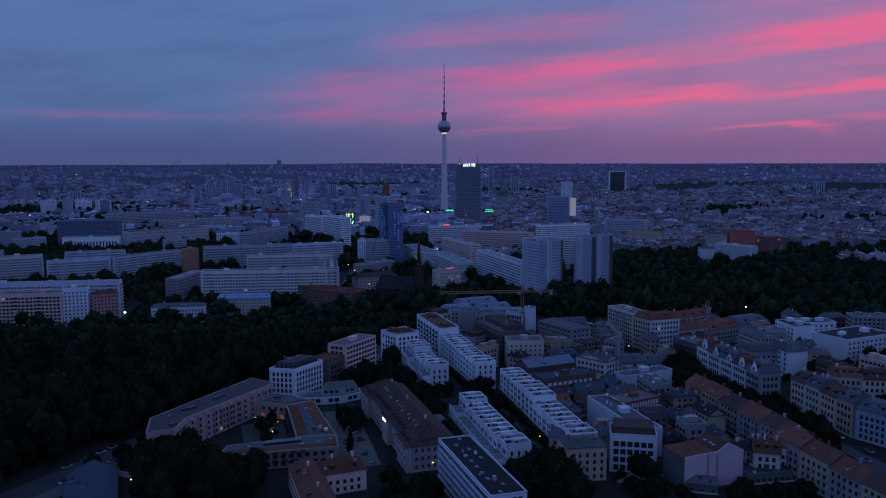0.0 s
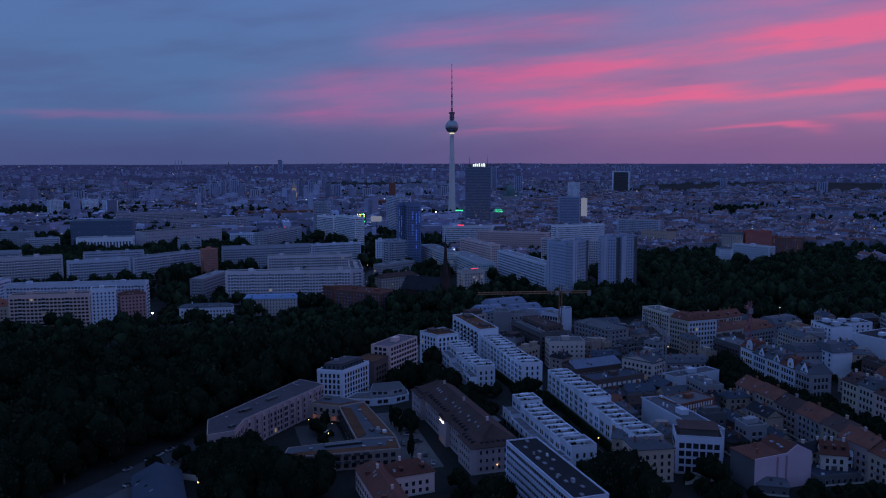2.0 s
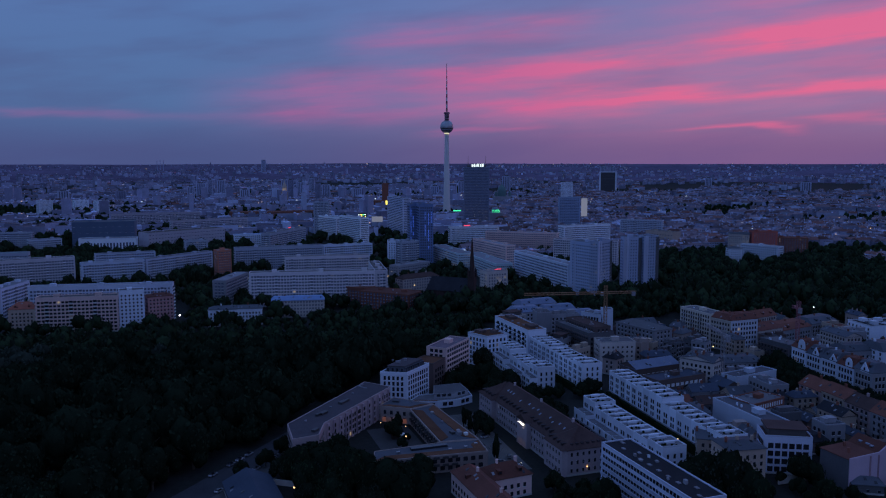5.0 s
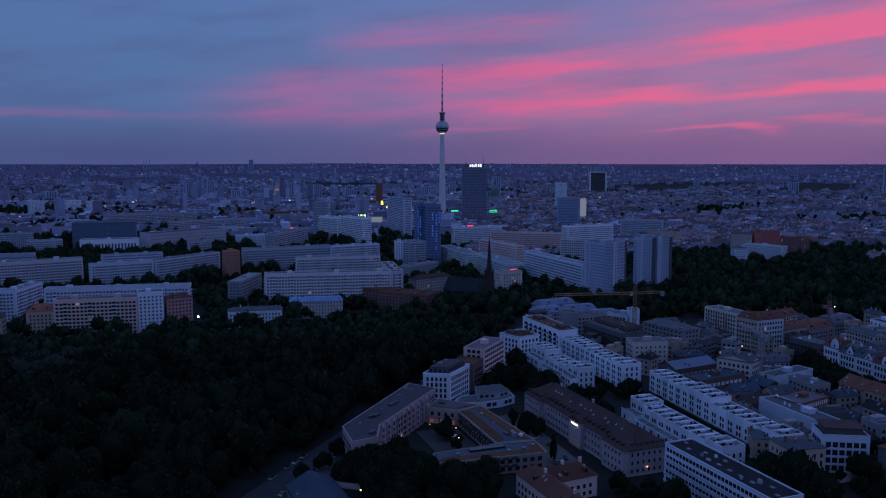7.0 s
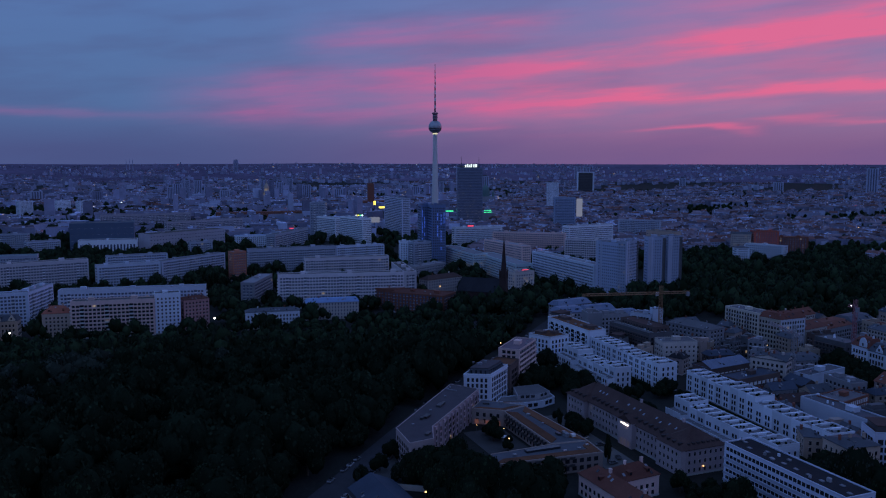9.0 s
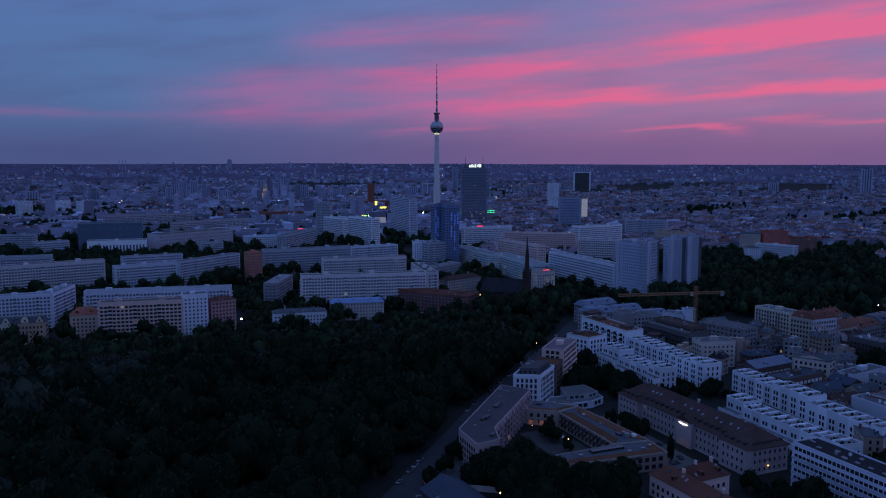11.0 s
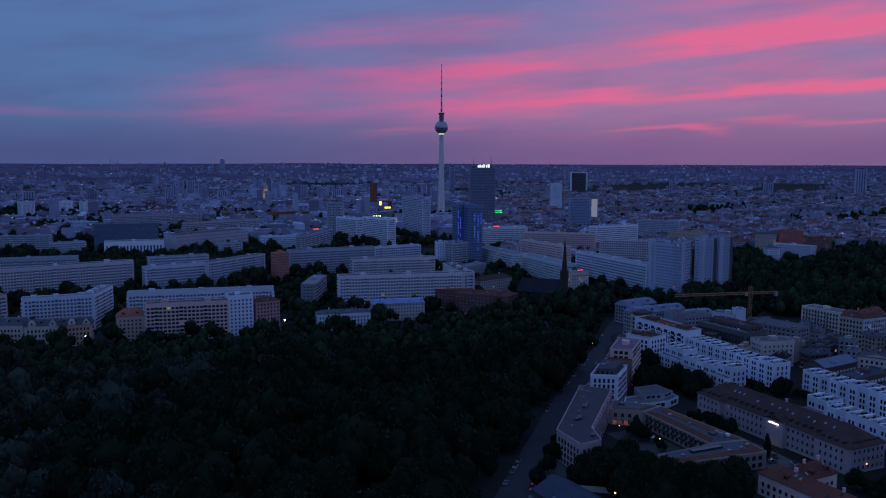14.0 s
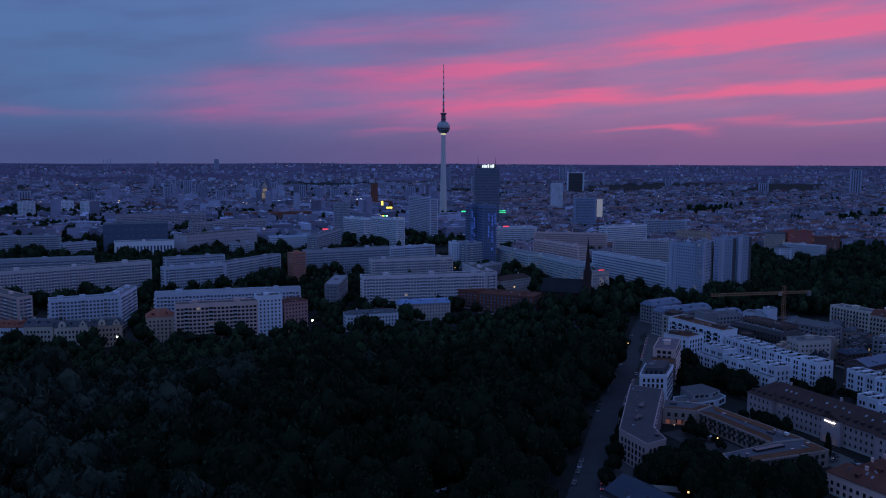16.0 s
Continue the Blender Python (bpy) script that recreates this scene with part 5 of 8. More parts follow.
def barracks():
    """A long plastered building with end pavilions, a gabled entrance bay and a broad hipped roof."""
    a, b, d, H, rise = (25.5, 409.0), (38.5, 320.0), 20.0, 11.2, 6.6
    th = thing("barracks", "long plastered barracks with a dark brown hipped roof", "barracks", a, b, 9.5)
    L = math.hypot(b[0] - a[0], b[1] - a[1])
    take(a, b, d)
    bm = bmesh.new()
    box(bm, 0, 0, -2, L, d, H)
    part("body", bm, "wall_barracks", th)
    bm = bmesh.new()
    box(bm, -0.1, -0.1, -2, L + 0.1, d + 0.1, 0.8)
    part("plinth", bm, "concrete", th)
    roof_pitched(th, L, d, H, "roof_brown", rise, d * 0.52, over=0.7, chimneys=3, gable_wall="wall_barracks")
    slope = rise / (d / 2 + 0.7)
    for x0, x1 in ((-0.02, 16.0), (L - 16.5, L + 0.02)):
        bm = bmesh.new()
        box(bm, x0, -2.2, -2, x1, -0.003, H + 0.02)
        pav = part("end_pavilion", bm, "wall_barracks", th)
        bm = bmesh.new()
        xm = (x0 + x1) / 2
        v = [bm.verts.new(p) for p in ((x0 - 0.7, -2.9, H), (x1 + 0.7, -2.9, H), (xm, 4.6, H + 5.0), (xm, 9.6, H + rise + 0.02), (x0 - 0.7, 0.4, H), (x1 + 0.7, 0.4, H))]
        for f in ((0, 1, 2), (4, 0, 2, 3), (1, 5, 3, 2)):
            bm.faces.new([v[k] for k in f])
        part("pavilion_roof", bm, "roof_brown", pav)
        put_windows(th, [(pose(x0, -2.2, 0), x1 - x0, H)], 3.4, 2.7, (0.95, 1.5), "frame_white", True, 0.004, base=1.5, floors=3)
        for k in range(4):
            bm = bmesh.new()
            u = x0 + 2.6 + 3.6 * k
            box(bm, u - 0.6, -1.2, H + 0.9, u + 0.6, 1.6, H + 2.1)
            box(bm, u - 0.75, -1.4, H + 2.103, u + 0.75, 2.2, H + 2.25)
            part("dormer", bm, "roof_dusk", pav)
    put_windows(th, [(pose(16.2, 0, 0), L - 32.9, H), (pose(L, 0, 0, 0, 0, 90), d, H)], 3.4, 2.7, (0.95, 1.5), "frame_white", True, 0.004, base=1.5, floors=3)
    for k in range(15):
        u = 18.5 + (L - 37) * k / 14
        bm = bmesh.new()
        z = H + slope * 2.4
        box(bm, u - 0.65, 1.2, z - 0.3, u + 0.65, 3.6, z + 0.85)
        box(bm, u - 0.8, 1.0, z + 0.853, u + 0.8, 4.4, z + 1.0)
        part("dormer", bm, "roof_dusk", th)
    for k in range(7):
        bm = bmesh.new()
        u = L + 0.2
        v = 2.6 + 2.5 * k
        z = H + slope * 2.0
        box(bm, u - 3.0, v - 0.6, z - 0.3, u - 1.4, v + 0.6, z + 0.8)
        part("dormer", bm, "roof_dusk", th)
    for u in (17, 20, 23, 33, 41, 46, 50, 54, 62, 66, 71, 76):
        v = 5.4 + (u * 7 % 3) * 0.5
        bm = bmesh.new()
        box(bm, -0.45, -0.6, 0.02, 0.45, 0.6, 0.14)
        part("roof_window", bm, "sky_pane", th, m=Matrix.Translation((u, v, H + slope * (v + 0.7))) @ pose(0, 0, 0, math.degrees(math.atan(slope))))
    # the entrance bay under its gable
    bm = bmesh.new()
    box(bm, 45.0, -2.0, -1, 55.5, -0.004, H + 0.6)
    entry = part("entrance_bay", bm, "wall_barracks", th)
    bm = bmesh.new()
    v = [bm.verts.new(p) for p in ((44.6, -2.4, H + 0.6), (55.9, -2.4, H + 0.6), (50.2, -2.4, H + 3.4), (44.6, 5, H + 0.6), (55.9, 5, H + 0.6), (50.2, 6, H + 3.4))]
    for f in ((0, 1, 2), (1, 4, 5, 2), (3, 0, 2, 5), (5, 4, 3)):
        bm.faces.new([v[k] for k in f])
    part("gable", bm, "roof_brown", entry)
    bm = bmesh.new()
    box(bm, 47.2, -2.3, 10.2, 52.8, -2.02, 10.42)
    part("strip_light", bm, "lamp_white", entry, "bright white strip light")
    # glowing panels stand in for the orange-lit wall at the entrance
    bm = bmesh.new()
    box(bm, 46.6, -2.12, 0.4, 48.2, -2.003, 3.2)
    box(bm, 49.2, -2.12, 0.4, 51.2, -2.003, 3.4)
    box(bm, 52.2, -2.12, 0.4, 53.8, -2.003, 3.2)
    part("entrance_glazing", bm, "lit_entry", entry)
    bm = bmesh.new()
    bmesh.ops.create_icosphere(bm, subdivisions=2, radius=0.3, matrix=Matrix.Translation((L + 0.35, 9.0, 3.4)))
    part("wall_lamp", bm, "lamp_warm", th)
    bm = bmesh.new()
    box(bm, 30, d + 0.004, -1, 44, d + 9, 5.2)
    annex = part("rear_annex", bm, "wall_white", th)
    bm = bmesh.new()
    box(bm, 29.7, d + 0.2, 5.203, 44.3, d + 9.3, 5.5)
    part("annex_roof", bm, "roof_felt", annex)


barracks()


def white_cube():
    """The white six-storey house on the corner with its set-back slate attic."""
    th, P, H = poly_house("apartment_building", "white six-storey apartment cube with a set-back slate attic", "building", [(-24.2, 435.4), (-10.8, 430.4), (4.4, 448.4), (-9.5, 455.0)], 9.5, 26.2, "wall_townhouse", "deck_dark", (1.2, 2.05), 2.35, 2.95, (0, 1), lit=0.0, rail=0.55)
    poly = [p[:] for p in P]
    bm = bmesh.new()
    prism(bm, [p[:] for p in offset_poly(poly, 1.5)], H + 0.05, H + 3.0, 0, [p[:] for p in offset_poly(poly, 2.7)])
    attic = part("attic", bm, "roof_slate", th)
    bm = bmesh.new()
    prism(bm, [p[:] for p in offset_poly(poly, 2.3)], H + 3.003, H + 3.25)
    part("attic_roof", bm, "roof_mauve", attic)
    A = offset_poly(poly, 1.6)
    for k in (0, 1):
        p, q = A[k], A[(k + 1) % 4]
        n = int((q - p).length / 2.5)
        for j in range(n):
            bm = bmesh.new()
            u = ((q - p).length - 2.5 * (n - 1)) / 2 + 2.5 * j
            box(bm, u - 0.7, 0.0, H + 0.3, u + 0.7, 1.6, H + 2.3, 0)
            box(bm, u - 0.5, -0.06, H + 0.45, u + 0.5, -0.003, H + 2.1, 1)
            part("attic_window", bm, ["roof_slate", "window_glass"], attic, m=edge_pose(p, q))
    for z in (3.2, H - 0.9):
        for k in (0, 1):
            bm = bmesh.new()
            box(bm, -0.2, -0.28, z, (P[k + 1] - P[k]).length + 0.2, -0.003, z + 0.28)
            part("cornice", bm, "wall_townhouse", th, m=edge_pose(P[k], P[k + 1]))
    for u, v, w in ((10.5, 6.0, 2.6), (15.0, 10.0, 1.4), (8.0, 9.5, 1.0)):
        roof_box(th, u, v, H + 3.25, w, w * 0.7, 0.9, "roof_pale")


white_cube()
poly_house("pavilion", "low pale garden pavilion with a curved front and planted roof terrace", "pavilion", [(-10.6, 424.0), (4.0, 420.5), (15.0, 422.0), (24.0, 427.5), (24.0, 436.0), (-4.0, 434.0)], 9.5, 12.8, "wall_sky", "roof_felt", (2.4, 1.9), 3.2, 3.4, (0, 1, 2), rail=0.5, strips=(0,), broad=2.0)
poly_house("pavilion", "set-back upper storey of the garden pavilion with a pale roof", "pavilion", [(3.0, 427.0), (14.0, 426.5), (22.6, 431.0), (21.0, 445.0), (6.0, 443.0)], 12.7, 15.2, "wall_grey", "roof_felt", (2.0, 1.6), 2.9, 2.8, (0, 1), rail=0.12)


def white_blocks():
    """The two tall white houses at the head of the townhouse rows, with loggias and brown roof decks."""
    label = "tall white apartment house with dark loggias and brown roof terraces"
    th, P, H = poly_house("apartment_building", label, "building", [(72.0, 562.0), (80.0, 510.0), (93.5, 513.0), (86.0, 566.0)], 4.0, 28.2, "wall_townhouse", "roof_plants", (1.2, 2.0), 2.6, 3.0, (0, 1), rail=0.7)
    for k in range(7):
        for z in range(6):
            bm = bmesh.new()
            u = 4.0 + 6.8 * k
            box(bm, u, -1.0, 4.6 + 3.0 * z, u + 3.6, -0.09, 4.75 + 3.0 * z)
            box(bm, u, -1.0, 4.753 + 3.0 * z, u + 3.6, -0.92, 5.35 + 3.0 * z)
            box(bm, u + 0.2, -0.14, 4.9 + 3.0 * z, u + 3.4, -0.085, 7.1 + 3.0 * z, 1)
            part("loggia", bm, ["wall_townhouse", "window_glass"], th, m=edge_pose(P[0], P[1]))
    for u, v, w, d in ((9.5, -8.0, 9.0, 5.5), (14.5, -40.0, 8.0, 6.0)):
        roof_box(th, u, v, H + 0.06, w, d, 1.7, "wall_brown", "penthouse", turn=-81)
    for u, v in ((7.0, -20.0), (9.0, -28.0), (11.0, -33.0), (16.0, -46.0)):
        roof_box(th, u, v, H + 0.06, 1.6, 1.2, 0.7, "roof_pale", "roof_vent", turn=-81)
    th, P, H = poly_house("apartment_building", label, "building", [(43.0, 521.0), (52.0, 506.0), (67.0, 512.0), (60.0, 530.0)], 6.5, 26.4, "wall_townhouse", "roof_plants", (1.3, 2.0), 2.9, 3.0, (0, 1), rail=0.7)
    for u, v, w, d in ((8.5, 0.5, 6.0, 5.0), (17.0, -2.0, 4.0, 4.0)):
        roof_box(th, u, v, H + 0.06, w, d, 1.5, "wall_brown", "penthouse", turn=-58)


white_blocks()
house("red_hip", (2, 302), (19, 306), 12, 9.5, 18.0, "tenement", rise=4.0)
house("red_hip", (-11, 314), (-3, 268), 11, 9.5, 18.0, "tenement", rise=4.0)
house("pink_modern", (18.0, 467.5), (37.5, 492.8), 13, 8.0, 29.0)
poly_house("apartment_building", "brown apartment house with a planted dark roof terrace", "building", [(-4.8, 459.6), (7.6, 452.8), (16.8, 465.6), (6.0, 473.4)], 9.0, 24.6, "wall_brown", "roof_plants", (1.6, 1.9), 3.0, 3.1, (1,), rail=0.5)
house("old_house", (-98, 333), (-89, 290), 18, 9.5, 12.5, "shed", "shed", roof="roof_night", wall="wall_dark", label="low dark shed with a slate roof and skylights beside the street", rise=4.5, dormers=0, chim=0, sides="")




def fire_wall_house():
    """A tenement whose blank rose fire wall faces the open yard, with a tiled roof behind it."""
    a, b = (140.5, 284.0), (167.0, 288.0)
    th = thing("tenement", "house with a blank rose fire wall and red tiled roof", "tenement", a, b, 9.5)
    take(a, b, 16)
    L = math.hypot(b[0] - a[0], b[1] - a[1])
    outline = [(0, -2), (L, -2), (L, 13.6), (L * 0.74, 17.2), (L * 0.56, 14.2), (0, 13.4)]

    def slab(points, y0, y1):
        bm = bmesh.new()
        lo, hi = [bm.verts.new((p, y0, q)) for p, q in points], [bm.verts.new((p, y1, q)) for p, q in points]
        bm.faces.new(lo), bm.faces.new(hi[::-1])
        for k in range(len(lo)):
            bm.faces.new((lo[k], hi[k], hi[(k + 1) % len(lo)], lo[(k + 1) % len(lo)]))
        bmesh.ops.recalc_face_normals(bm, faces=bm.faces)
        return bm

    part("fire_wall", slab(outline, 0, 0.45), "wall_rose", th)
    part("body", slab([(p * 0.992 + 0.1, q - 0.9 if q > 0 else q) for p, q in outline], 0.453, 15), "wall_dark", th)
    for u, w in ((L * 0.37, 0.9), (L * 0.53, 0.8)):
        bm = bmesh.new()
        box(bm, u, -0.09, -1, u + w, -0.004, 13.2)
        part("flue_strip", bm, "flue_red", th)
    for (u0, z0), (u1, z1) in (((L * 0.53, 13.2), (L * 0.74, 16.5)), ((L + 0.3, 12.6), (L * 0.74, 16.5)), ((-0.3, 12.7), (L * 0.55, 13.4))):
        bm = bmesh.new()
        v = [bm.verts.new(p) for p in ((u0, 0.46, z0), (u1, 0.46, z1), (u1, 15.4, z1), (u0, 15.4, z0), (u0, 0.46, z0 + 0.25), (u1, 0.46, z1 + 0.25), (u1, 15.4, z1 + 0.25), (u0, 15.4, z0 + 0.25))]
        for f in ((3, 2, 1, 0), (4, 5, 6, 7), (0, 1, 5, 4), (1, 2, 6, 5), (2, 3, 7, 6), (3, 0, 4, 7)):
            bm.faces.new([v[k] for k in f])
        bmesh.ops.recalc_face_normals(bm, faces=bm.faces)
        roof = part("roof", bm, "roof_red", th)
    for u, v in ((L * 0.6, 5.0), (L * 0.63, 7.5), (L * 0.62, 11.0)):
        roof_box(th, u, v, 14.6, 1.1, 1.4, 0.5, "sky_pane", "roof_window")
    for u, v in ((L * 0.2, 6), (L * 0.35, 12), (L * 0.9, 9)):
        roof_box(th, u, v, 12.6, 1.0, 0.7, 2.4, "brick_red", "chimney")
    put_windows(th, [(pose(L, 0.5, 0, 0, 0, 90), 14, 12.4)], 3.2, 2.8, (1.1, 1.6), "frame_white", True, 0.006)


material("flue_red", (0.42, 0.24, 0.27), 0.9, 0.2)
fire_wall_house()
house("light_old", (170.0, 296.0), (184.0, 300.0), 9, 9.5, 19.0, "courtyard_house", roof="roof_tar", wall="wall_cream", chim=2)
house("old_house", (193.5, 297.5), (196.5, 288.0), 10, 9.5, 20.0, "tenement", roof="roof_orange", rise=4.6, dormers=0, chim=1, label="old tenement with a bright orange cloth over its roof")


def gable(x, y, turn, wide, z, high, wall, roof, arched=False):
    """A cross gable that stands over the eaves of the ornate row."""
    th = new("cross_gable")
    th.matrix_basis = pose(x, y, z, 0, 0, turn)
    tagged(th, "ornate white street gable with a red tiled cross roof", "gable", "street gables")
    w = wide / 2
    outline = [(-w, 0), (w, 0)] + ([(w * math.cos(a), high * (0.35 + 0.65 * math.sin(a))) for a in (0.0, 0.4, 0.8, 1.2, 1.57, 1.94, 2.34, 2.74, 3.14)] if arched else [(w, high * 0.2), (0, high), (-w, high * 0.2)])
    bm = bmesh.new()
    lo = [bm.verts.new((p, -0.35, q)) for p, q in outline]
    hi = [bm.verts.new((p, 0.15, q)) for p, q in outline]
    bm.faces.new(lo), bm.faces.new(hi[::-1])
    for k in range(len(lo)):
        bm.faces.new((lo[k], hi[k], hi[(k + 1) % len(lo)], lo[(k + 1) % len(lo)]))
    bmesh.ops.recalc_face_normals(bm, faces=bm.faces)
    part("gable_wall", bm, wall, th)
    bm = bmesh.new()
    v = [bm.verts.new(p) for p in ((-w, 0.16, 0), (w, 0.16, 0), (0, 0.16, high * 0.95), (-w, 6, 0), (w, 6, 0), (0, 6, high * 0.95))]
    for f in ((0, 1, 2), (1, 4, 5, 2), (3, 0, 2, 5), (5, 4, 3), (0, 3, 4, 1)):
        bm.faces.new([v[k] for k in f])
    part("gable_roof", bm, roof, th)
    part("window", window_unit(1.2, 1.6), None, th, m=pose(0, -0.4, high * 0.35))


for x in (-345, -331, -318, -308):
    gable(x, 699.7 + 0.016 * (x + 350), 1.0, 5.0, 16.6, 4.6, "wall_cream", "roof_slate", x in (-345, -318))
for k, (u, wide, high, arched) in enumerate(((0.14, 6.0, 6.5, True), (0.33, 5.0, 4.5, False), (0.55, 5.5, 4.0, False), (0.74, 5.0, 5.0, True), (0.92, 6.0, 5.5, False))):
    gable(227.0 + 2.0 * u, 448.0 - 66.0 * u, -88.3, wide, 25.6, high, "wall_white", "roof_red", arched)


def yard_houses():
    """Lower houses that fill the courts between the tenement rows."""
    r6 = random.Random(12)
    made = 0
    for _ in range(1500):
        x, y = r6.uniform(118, 440), r6.uniform(240, 590)
        if (x < 245 and y < 300) or inside(x, y, CEMETERY_EDGE) or (208 < x < 262 and 296 < y < 462) or (x < 235 and y < 262):
            continue
        L, d, h = r6.uniform(9, 22), r6.uniform(7, 12), r6.uniform(5, 13 if x < 235 else 15)
        t = radians(r6.choice((-88, 2)) + r6.uniform(-3, 3))
        ux, uy = math.cos(t), math.sin(t)
        pts = [(x + ux * i * L / 2 - uy * j * d / 2, y + uy * i * L / 2 + ux * j * d / 2) for i in (-1, 0, 1) for j in (-1, 0, 1)]
        if any(taken(*p, -0.8) for p in pts):
            continue
        a = (x - ux * L / 2 + uy * d / 2, y - uy * L / 2 - ux * d / 2)
        house(r6.choice(("light_old", "roofs_slate", "flat_low", "brown_yard", "roofs_grey", "light_modern", "brown_yard")), a, (a[0] + ux * L, a[1] + uy * L), d, ground_z(x, y), ground_z(x, y) + h, "courtyard_house", wall=r6.choice(YARD_WALLS), roof=r6.choice(YARD_ROOFS))
        made += 1
        if made > 85:
            break


YARD_WALLS, YARD_ROOFS = ("wall_brown", "wall_court", "wall_grey", "wall_yellow", "wall_dark"), ("roof_tar", "roof_night", "roof_slate", "roof_brown", "roof_rust", "roof_slate")
CEMETERY_EDGE = [(250, 700), (250, 650), (300, 600), (372, 585), (480, 560), (700, 560), (700, 700)]
STYLES["brown_yard"] = dict(wall="wall_yellow", roof="roof_brown", kind="ridge", rise=3.2, win=(1.1, 1.6), bay=2.8, label="low brown-roofed yard house between tenements", chim=1)
yard_houses()


def court_fill(seed, x0, y0, x1, y1, lo, hi, most, styles, turn):
    """Closely set lower houses between the large ones of one block."""
    r7 = random.Random(seed)
    made = 0
    for _ in range(900):
        x, y = r7.uniform(x0, x1), r7.uniform(y0, y1)
        L, d, h = r7.uniform(7, 17), r7.uniform(6, 10), r7.uniform(lo, hi)
        t = radians(turn + r7.choice((0, 90)) + r7.uniform(-4, 4))
        ux, uy = math.cos(t), math.sin(t)
        pts = [(x + ux * i * L / 2 - uy * j * d / 2, y + uy * i * L / 2 + ux * j * d / 2) for i in (-1, 0, 1) for j in (-1, 0, 1)]
        if any(taken(*p, -1.6) for p in pts) or inside(x, y, CEMETERY_EDGE):
            continue
        a = (x - ux * L / 2 + uy * d / 2, y - uy * L / 2 - ux * d / 2)
        house(r7.choice(styles), a, (a[0] + ux * L, a[1] + uy * L), d, ground_z(x, y), ground_z(x, y) + h, "courtyard_house", sides="fl", wall=r7.choice(YARD_WALLS), roof=r7.choice(YARD_ROOFS))
        made += 1
        if made >= most:
            break


court_fill(3, 98, 470, 205, 585, 9, 15, 22, ("sheet_roofs", "roofs_slate", "flat_low", "roofs_grey", "terrace_grey", "brown_yard"), -55)
court_fill(5, 112, 305, 186, 440, 5, 10, 16, ("roofs_slate", "brown_yard", "flat_low", "light_old", "brown_yard"), -88)


def garden_wall(x0, y0, x1, y1, high):
    L = math.hypot(x1 - x0, y1 - y0)
    th = thing("garden_wall", "pale rendered garden wall between house yards", "wall", (x0, y0), (x1, y1), ground_z(x0, y0), "garden walls")
    bm = bmesh.new()
    box(bm, 0, -0.15, -0.5, L, 0.15, high)
    part("wall_face", bm, "wall_beige", th)
    bm = bmesh.new()
    box(bm, -0.06, -0.22, high + 0.003, L + 0.06, 0.22, high + 0.13)
    part("coping", bm, "concrete", th)


for q in ((118, 424, 121, 330, 3.2), (121, 330, 150, 326, 3.0), (118, 424, 150, 428, 3.0), (64, 306, 100, 303, 2.6), (52, 310, 53, 262, 2.4), (150, 300, 118, 296, 3.0), (-84, 338, -52, 322, 2.2), (204, 440, 206, 330, 3.0)):
    garden_wall(*q)


def pavilion(x, y):
    th = new("park_pavilion")
    th.matrix_basis = pose(x, y, 9.4, 0, 0, 20)
    tagged(th, "small pale park pavilion with a bluish lit front among trees", "pavilion")
    bm = bmesh.new()
    box(bm, -5, -3, -0.5, 5, 3, 3.2)
    part("body", bm, "wall_white", th)
    bm = bmesh.new()
    prism(bm, [(-6, -4), (6, -4), (6, 4), (-6, 4)], 3.203, 4.6, 0, [(-2.5, -0.4), (2.5, -0.4), (2.5, 0.4), (-2.5, 0.4)])
    part("roof", bm, "roof_pale", th)
    bm = bmesh.new()
    box(bm, -3.5, -3.12, 0.6, 3.5, -3.003, 2.6)
    part("lit_front", bm, "lit_blue", th)


glow("lit_blue", (0.45, 0.55, 1.0), 0.12)
pavilion(-157, 348.5)
take((-165, 342), (-149, 345), 10)


